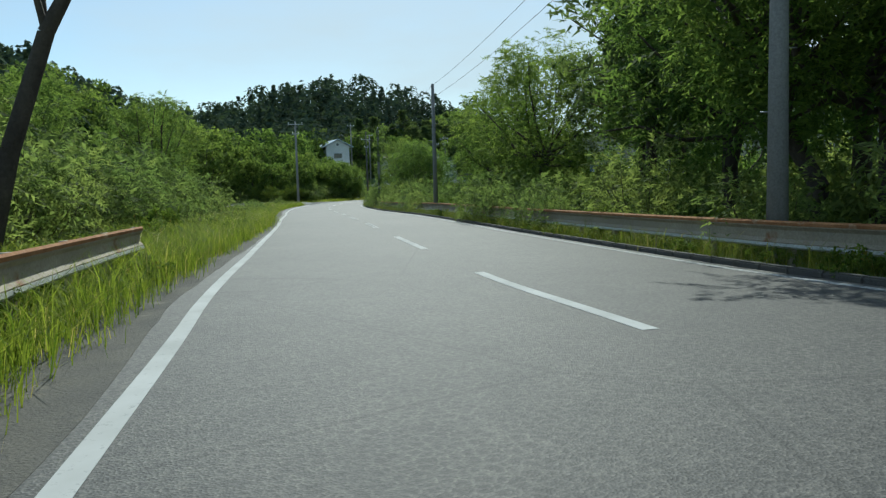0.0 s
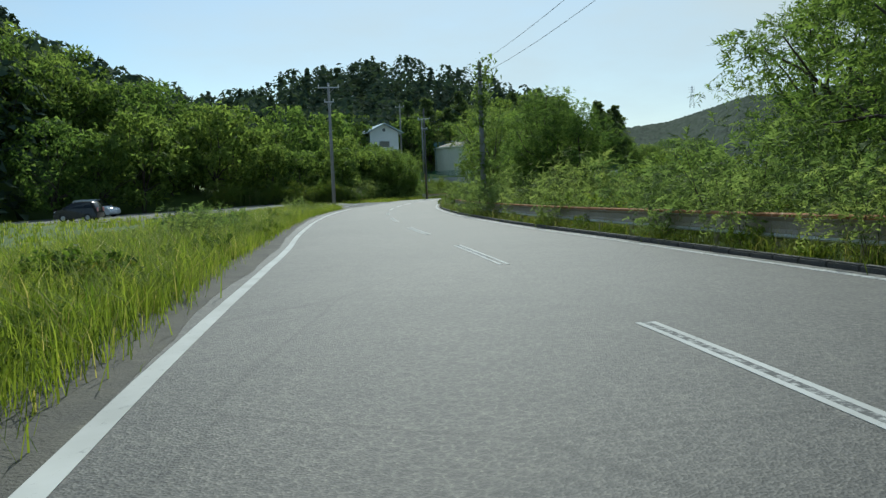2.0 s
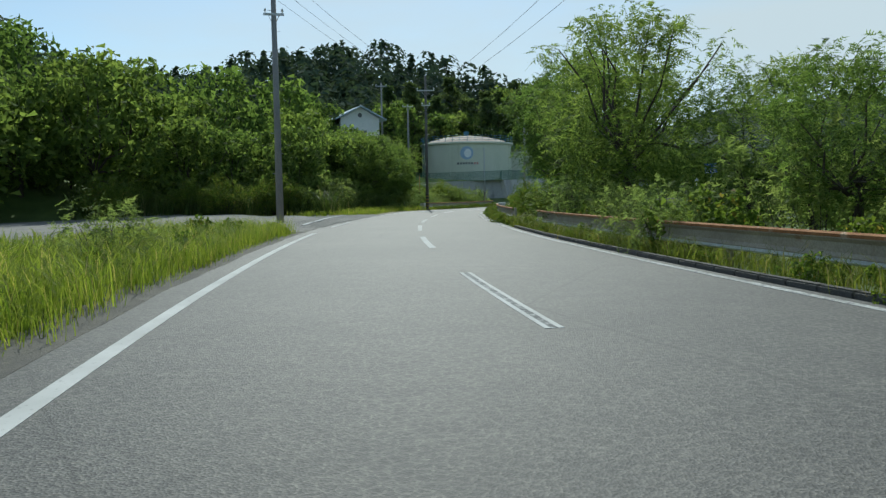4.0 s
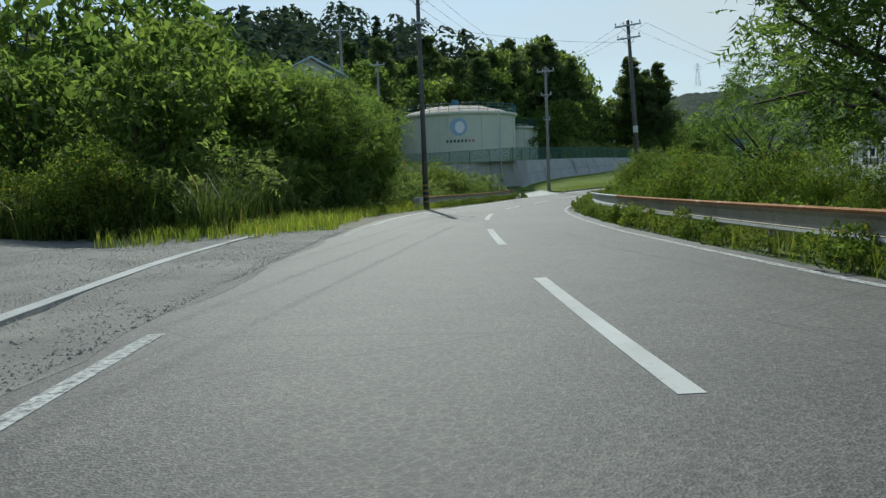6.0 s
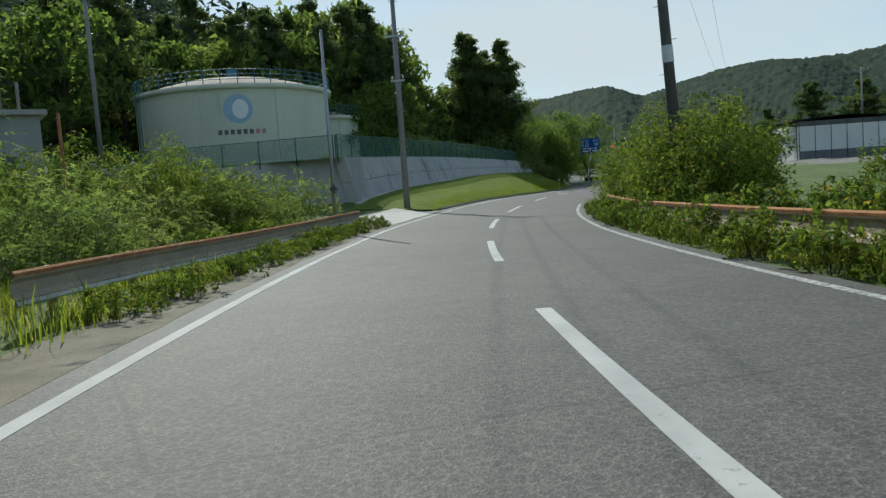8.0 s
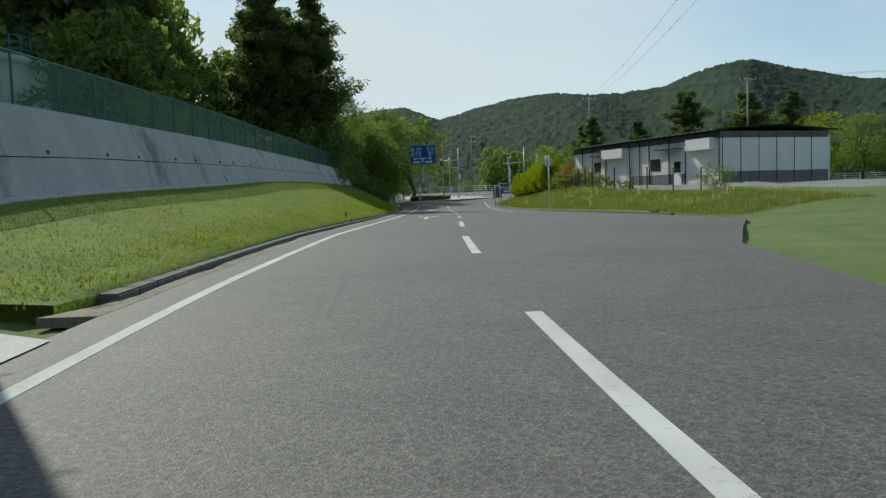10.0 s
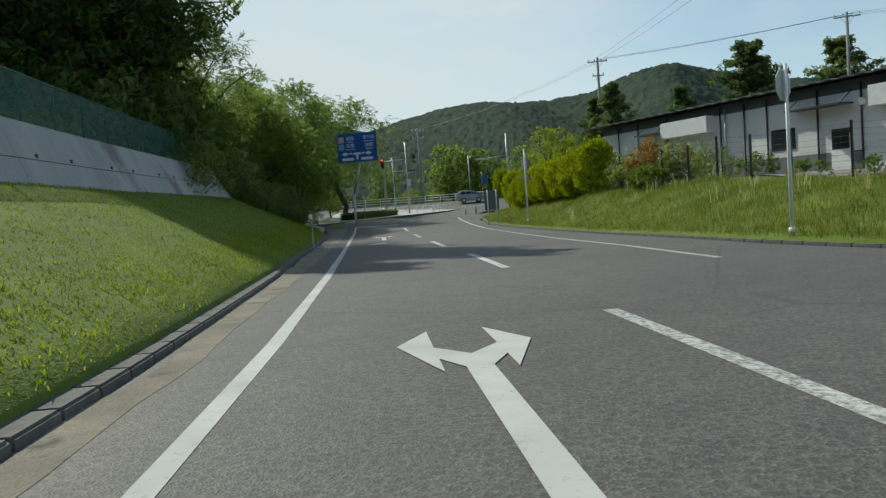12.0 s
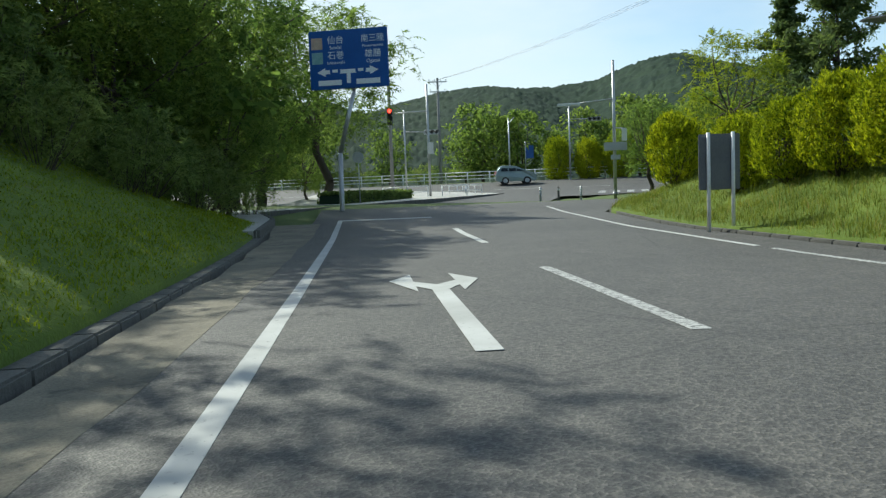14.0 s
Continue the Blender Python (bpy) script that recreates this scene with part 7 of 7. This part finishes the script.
for x, y, h, lb in ((26.65, 210.2, 0.0, "white marker post on the grass bank"),):
    z = -1.3
    p = thing("marker_post", x, y, z, lb, "marker post", "marker posts", -30)
    slab(p, "post", -0.024, 0.024, -0.3, 0.86, -0.024, 0.024, CONCRETE_PALE, "", 0.008)
    slab(p, "cap_plate", -0.09, 0.03, 0.72, 0.88, -0.05, -0.026, WHITE, "", 0.006)
for x, y in ((11.45, 187.3), (10.85, 185.6)):
    bm = bmesh.new()
    soft_box(bm, -0.035, 0.035, -0.035, 0.035, -0.2, 0.17, 0.008)
    ob = tagged(link_bm("boundary_stake", bm, KERB), "short dark stake in the mown bank", "stake", "boundary stakes")
    ob.matrix_world = pose(x, y, ground_z(x, y), 0, 4, 30)
for k, (x, y) in enumerate(((55.2, 236.4), (55.9, 235.9), (56.8, 235.3))):
    p = thing("bollard", x, y, ground_z(x, y), "low grey bollard at the junction corner", "bollard", "corner bollards")
    bar(p, "post", (0, 0, -0.2), (0, 0, 0.75), 0.05, STEEL if k != 1 else KERB)
    bar(p, "band", (0, 0, 0.55), (0, 0, 0.65), 0.056, WHITE)


def pipe_fence(points, h, rails, name, label, every=2.0, mt=WHITE, r=0.03):
    pts = [Vector(q) for q in points]
    root = tagged(new(name), label, "railing", "junction railings")
    root.matrix_world = Matrix.Translation(pts[0])
    o = pts[0]
    for a, b in zip(pts, pts[1:]):
        n = max(1, round((b - a).length / every))
        for k in range(n + 1):
            c = a.lerp(b, k / n) - o
            bar(root, "post", c - Vector((0, 0, 0.2)), c + Vector((0, 0, h)), r * 1.5, mt)
        for q in rails:
            bar(root, "rail", a - o + Vector((0, 0, h * q)), b - o + Vector((0, 0, h * q)), r, mt)


far_pts = [(*cross(a, 22.0 + 0.00025 * a * a)[:2], cross_z(0, 22) + 0.03) for a in range(-66, 73, 6)]
pipe_fence(far_pts, 0.95, (0.98, 0.66, 0.34), "bridge_railing", "long pale pipe railing on the far side of the crossing", 2.0, WHITE, 0.035)
for a, b in (((64.8, 251.6), (67.0, 257.0)), ((63.0, 253.0), (64.8, 251.6)), ((56.6, 251.8), (59.0, 250.2)), ((60.0, 250.0), (61.6, 249.4))):
    pipe_fence([(a[0], a[1], -1.15), (b[0], b[1], -1.1)], 0.78, (0.98, 0.5), "pedestrian_rail", "white tubular pedestrian barrier on the pavement", 1.5, WHITE, 0.025)


def corner_pavement():
    """Raised footway on the left corner of the junction."""
    bm = bmesh.new()
    pts = [at(240, 4.9)[:2], at(246, 5.2)[:2], at(251, 6.2)[:2], (61.2, 248.4), (66.2, 250.8), (69.0, 257.0), (66.0, 262.0), (58, 262), (50, 252), at(242, 9.5)[:2]]
    zs = [-1.5, -1.4, -1.28, -1.12, -1.05, -0.85, -0.6, -0.5, -1.1, -1.4]
    lo = [bm.verts.new((x, y, z - 0.4)) for (x, y), z in zip(pts, zs)]
    hi = [bm.verts.new((x, y, z + 0.02)) for (x, y), z in zip(pts, zs)]
    bm.faces.new(lo[::-1])
    bm.faces.new(hi)
    for k in range(len(pts)):
        j = (k + 1) % len(pts)
        bm.faces.new((lo[k], lo[j], hi[j], hi[k]))
    bmesh.ops.recalc_face_normals(bm, faces=bm.faces[:])
    bmesh.ops.triangulate(bm, faces=[f for f in bm.faces if len(f.verts) > 4])
    tagged(link_bm("pavement", bm, CONCRETE_PALE), "raised concrete footway at the junction corner", "pavement", kind="structure")
    kerb([(x, y, z + 0.0) for (x, y), z in zip(pts[:6], zs[:6])], "kerb_corner", "kerb stones round the junction corner", h=0.04, sink=0.3)


corner_pavement()


def clipped_hedge(a, b, w, h, base):
    rng = np.random.default_rng(77)
    L = math.dist(a, b)
    n = int(L * 900)
    t, s, z = rng.uniform(0, 1, n), rng.uniform(-1, 1, n), rng.uniform(0, 1, n)
    side = rng.uniform(0, 1, n)
    s = np.where(side < 0.4, np.sign(s) * (1 - 0.1 * rng.uniform(0, 1, n)), s)
    z = np.where(side >= 0.4, 1 - 0.12 * rng.uniform(0, 1, n), z)
    d = np.array([b[0] - a[0], b[1] - a[1]]) / L
    p = np.c_[a[0] + d[0] * L * t - d[1] * s * w / 2, a[1] + d[1] * L * t + d[0] * s * w / 2, base + z * h]
    v, f = leaf_cloud(rng, p, np.full(n, 0.05), 1, 0.10)
    root = thing("clipped_hedge", a[0], a[1], base, "low clipped box hedge on the corner", "hedge")
    ob = new("foliage", quads("foliage", v - np.array([a[0], a[1], base]), f, LEAF_BUSH))
    ob.parent = root
    bm = bmesh.new()
    m = Matrix.Translation((0, 0, 0)) @ Matrix.Rotation(math.atan2(d[1], d[0]), 4, "Z")
    soft_box(bm, 0.05, L - 0.05, -w / 2 + 0.08, w / 2 - 0.08, -0.1, h - 0.1, 0.05, m)
    part("core", bm, FOREST_FLOOR, root, "dense dark inner twigs")


clipped_hedge((48.6, 244.6), (57.2, 250.6), 1.5, 0.75, -1.35)

# painted marks on the crossing
def cross_mark(a0, a1, n0, n1, mt=PAINT):
    v = [(*cross(a, n)[:2], cross_z(a, n) + 0.022) for a, n in ((a0, n0), (a1, n0), (a1, n1), (a0, n1))]
    ob = new("road_mark", quads("road_mark", v, [(0, 1, 2, 3)], mt))
    ob.parent = bpy.data.objects["cross_road"]


for k in range(-8, 14):
    cross_mark(k * 6.0, k * 6.0 + 3.2, 12.2, 12.36, PAINT_OLD)
    cross_mark(k * 6.0, k * 6.0 + 5.8, 20.0, 20.14, PAINT_OLD)
for k in range(4):
    cross_mark(8.0 + k * 0.9, 8.45 + k * 0.9, 4.2, 7.4, PAINT_OLD)
cross_mark(-5.6, -1.2, -4.6, -4.2, PAINT)
child(ribbon("stop_line", np.linspace(246.6, 247.0, 2), lambda u: 3.1, lambda u: 0.2, 0.004, PAINT, 0.003), road)

# ---------------------------------------------------------------- parked cars
def car(x, y, z, turn, label, paint, length, height, hood, group=""):
    """Length along local x, nose towards +x."""
    root = thing("car", x, y, z, label, "car", group, turn)
    L, Hh, W = length, height, 1.68
    side = [(-L / 2, 0.35), (-L / 2, 0.75), (-L / 2 + 0.08, 1.0), (-L / 2 + 0.28, Hh - 0.12), (-L / 2 + 0.55, Hh), (L / 2 - hood - 1.25, Hh), (L / 2 - hood - 0.75, Hh - 0.1), (L / 2 - hood, 1.02), (L / 2 - 0.25, 0.86), (L / 2, 0.66), (L / 2, 0.35), (L / 2 - 0.2, 0.24), (-L / 2 + 0.2, 0.24)]
    bm = bmesh.new()
    rows = []
    for yy, sq in ((-W / 2, 0.0), (-W / 2 + 0.1, 0.035), (0, 0.05), (W / 2 - 0.1, 0.035), (W / 2, 0.0)):
        rows.append([bm.verts.new((px * (0.985 if abs(yy) > 0.8 else 1), yy * (0.84 if pz > 1.05 else 1), pz + (sq if pz > 0.5 else 0))) for px, pz in side])
    k = len(side)
    for a, b in zip(rows, rows[1:]):
        for i in range(k):
            j = (i + 1) % k
            bm.faces.new((a[i], b[i], b[j], a[j])).smooth = True
    bm.faces.new(rows[0])
    bm.faces.new(rows[-1][::-1])
    bmesh.ops.recalc_face_normals(bm, faces=bm.faces[:])
    part("body", bm, paint, root)
    for s in (-1, 1):
        yb, yt = s * (W / 2 + 0.006), s * (W / 2 * 0.84 + 0.006)
        xs = np.linspace(-L / 2 + 0.35, L / 2 - hood - 0.2, 4)
        for a, b in zip(xs, xs[1:]):
            bm = bmesh.new()
            tl, tr = max(a + 0.06, -L / 2 + 0.5), min(b - 0.05, L / 2 - hood - 0.85)
            q = [bm.verts.new(c) for c in ((a + 0.03, yb * 0.985, 1.06), (b - 0.03, yb * 0.985, 1.06), (max(tr, a + 0.15), yt, Hh - 0.16), (tl, yt, Hh - 0.16))]
            bm.faces.new(q if s < 0 else q[::-1])
            bmesh.ops.solidify(bm, geom=bm.faces[:], thickness=0.02)
            part("window", bm, GLASS, root)
        bm = bmesh.new()
        soft_box(bm, L / 2 - hood - 0.25, L / 2 - hood - 0.08, s * (W / 2 + 0.1) - 0.08, s * (W / 2 + 0.1) + 0.08, 1.02, 1.18, 0.03)
        part("mirror", bm, paint, root)
        bm = bmesh.new()
        soft_box(bm, L / 2 - 0.3, L / 2 - 0.02, s * 0.55 - 0.18, s * 0.55 + 0.18, 0.64, 0.84, 0.03)
        part("headlight", bm, SIGN_WHITE, root)
        bm = bmesh.new()
        soft_box(bm, -L / 2 - 0.02, -L / 2 + 0.06, s * 0.62 - 0.12, s * 0.62 + 0.12, 0.75, 1.1, 0.02)
        part("tail_light", bm, RED_INK, root)
        for px in (-L / 2 + 0.75, L / 2 - 0.8):
            bm = bmesh.new()
            tube(bm, (px, s * (W / 2 - 0.18), 0.30), (px, s * (W / 2 + 0.012), 0.30), 0.30, 0.30, 20)
            wheel = part("wheel", bm, RUBBER, root)
            bm = bmesh.new()
            tube(bm, (px, s * (W / 2 + 0.0), 0.30), (px, s * (W / 2 + 0.025), 0.30), 0.19, 0.17, 16)
            part("rim", bm, STEEL, wheel)
    bm = bmesh.new()
    x0, x1 = L / 2 - hood - 0.72, L / 2 - hood - 0.02
    q = [bm.verts.new(c) for c in ((x1 + 0.02, -0.72, 1.09), (x1 + 0.02, 0.72, 1.09), (x0 + 0.02, 0.62, Hh - 0.05), (x0 + 0.02, -0.62, Hh - 0.05))]
    bm.faces.new(q)
    bmesh.ops.solidify(bm, geom=bm.faces[:], thickness=-0.02)
    part("windscreen", bm, GLASS, root)
    slab(root, "number_plate", L / 2 - 0.005, L / 2 + 0.012, 0.42, 0.56, -0.17, 0.17, WHITE)


car(-44.4, 107.4, ground_z(-44.4, 107.4), -10, "white minivan parked on the gravel", CAR_WHITE, 4.5, 1.72, 1.0)
car(-39.6, 95.6, ground_z(-39.6, 95.6), 186, "black small hatchback parked on the gravel", CAR_DARK, 3.5, 1.55, 0.75)


cx, cy, _ = cross(1.0, 17.0)
car(cx, cy, cross_z(1.0, 17.0) + 0.02, math.degrees(math.atan2(CROSS_D.y, CROSS_D.x)) + 14, "small grey-green hatchback with a pale roof on the cross road", CAR_TEAL, 3.3, 1.48, 0.8)


# ---------------------------------------------------------------- by the tank's gate
def pump_house(x, y, base, top, turn):
    root = thing("pump_house", x, y, base, "small flat-roofed concrete pump house in the bushes", "shed", turn=turn)
    slab(root, "wall", -1.3, 1.3, -0.6, top - base - 0.2, 0, 2.6, CONCRETE, "", 0.02)
    slab(root, "roof", -1.55, 1.55, top - base - 0.199, top - base, -0.25, 2.85, CONCRETE_PALE, "flat concrete roof slab", 0.02)
    bar(root, "vent_pipe", (0.7, 0.6, top - base - 0.1), (0.7, 0.6, top - base + 1.1), 0.06, POLE_CONC)
    slab(root, "door", -0.5, 0.4, -0.1, 1.8, -0.03, -0.002, PLINTH, "grey steel door", 0.01)


pump_house(-19.2, 161.6, ground_z(-19.2, 161.6) - 0.1, 3.6, 16)
p = thing("gate_panel", -16.0, 159.7, ground_z(-16.0, 159.7), "grey sheet-metal panel standing by the tank's gate", "panel", turn=15)
z0 = -ground_z(-16.0, 159.7)
slab(p, "sheet", -1.05, 1.05, z0 + 0.0, z0 + 1.2, -0.02, 0.02, STEEL, "dull grey metal sheet", 0.01)
for x in (-0.95, 0.95):
    bar(p, "post", (x, 0.05, -0.3), (x, 0.05, z0 + 1.25), 0.035, RUST)
p = thing("rusty_pole", -15.4, 149.4, ground_z(-15.4, 149.4), "thin rusty pole among the bushes", "pole")
bar(p, "post", (0, 0, -0.3), (0, 0, 3.4), 0.035, RUST)

# ---------------------------------------------------------------- far pylons on the ridge
def pylon(x, y, z, h):
    root = thing("pylon", x, y, z, "far lattice transmission pylon on the ridge", "pylon", "far pylons")
    bm = bmesh.new()
    for sx in (-1, 1):
        for sy in (-1, 1):
            tube(bm, (sx * 3.2, sy * 3.2, 0), (sx * 0.6, sy * 0.6, h), 0.22, 0.15, 5)
    for k in range(6):
        q0, q1 = k / 6, (k + 1) / 6
        w0, w1 = 3.2 - 2.6 * q0, 3.2 - 2.6 * q1
        tube(bm, (-w0, -w0, h * q0), (w1, -w1, h * q1), 0.12, 0.12, 4)
        tube(bm, (w0, -w0, h * q0), (-w1, -w1, h * q1), 0.12, 0.12, 4)
    part("lattice", bm, STEEL, root)
    for q in (0.72, 0.84, 0.95):
        bar(root, "crossarm", (-5, 0, h * q), (5, 0, h * q), 0.18)


for az, el in ((14.9, 5.2), (19.3, 6.2)):
    a = math.radians(az)
    pylon(-8 + math.sin(a) * 1210, 45 + math.cos(a) * 1210, 1210 * math.tan(math.radians(el)) - 12, 32)

# ivy on the pole by the rail
rng_ = np.random.default_rng(9)
ivy = thing("ivy", -6.4, 72.9, ground_z(-6.4, 72.9), "climbing ivy clinging to the utility pole", "climbing plant")
zz_ = rng_.uniform(0.3, 7.4, 70)
aa_ = rng_.uniform(0, 6.28, 70)
v_, f_ = leaf_cloud(rng_, np.c_[np.cos(aa_) * 0.22 + 0.25 * np.clip(zz_ - 4, 0, 9) * 0.3, np.sin(aa_) * 0.22, zz_], rng_.uniform(0.15, 0.5, 70) * (0.6 + zz_ / 9), 22, 0.12)
iv = new("foliage", quads("foliage", v_, f_, LEAF_BUSH))
iv.parent = ivy
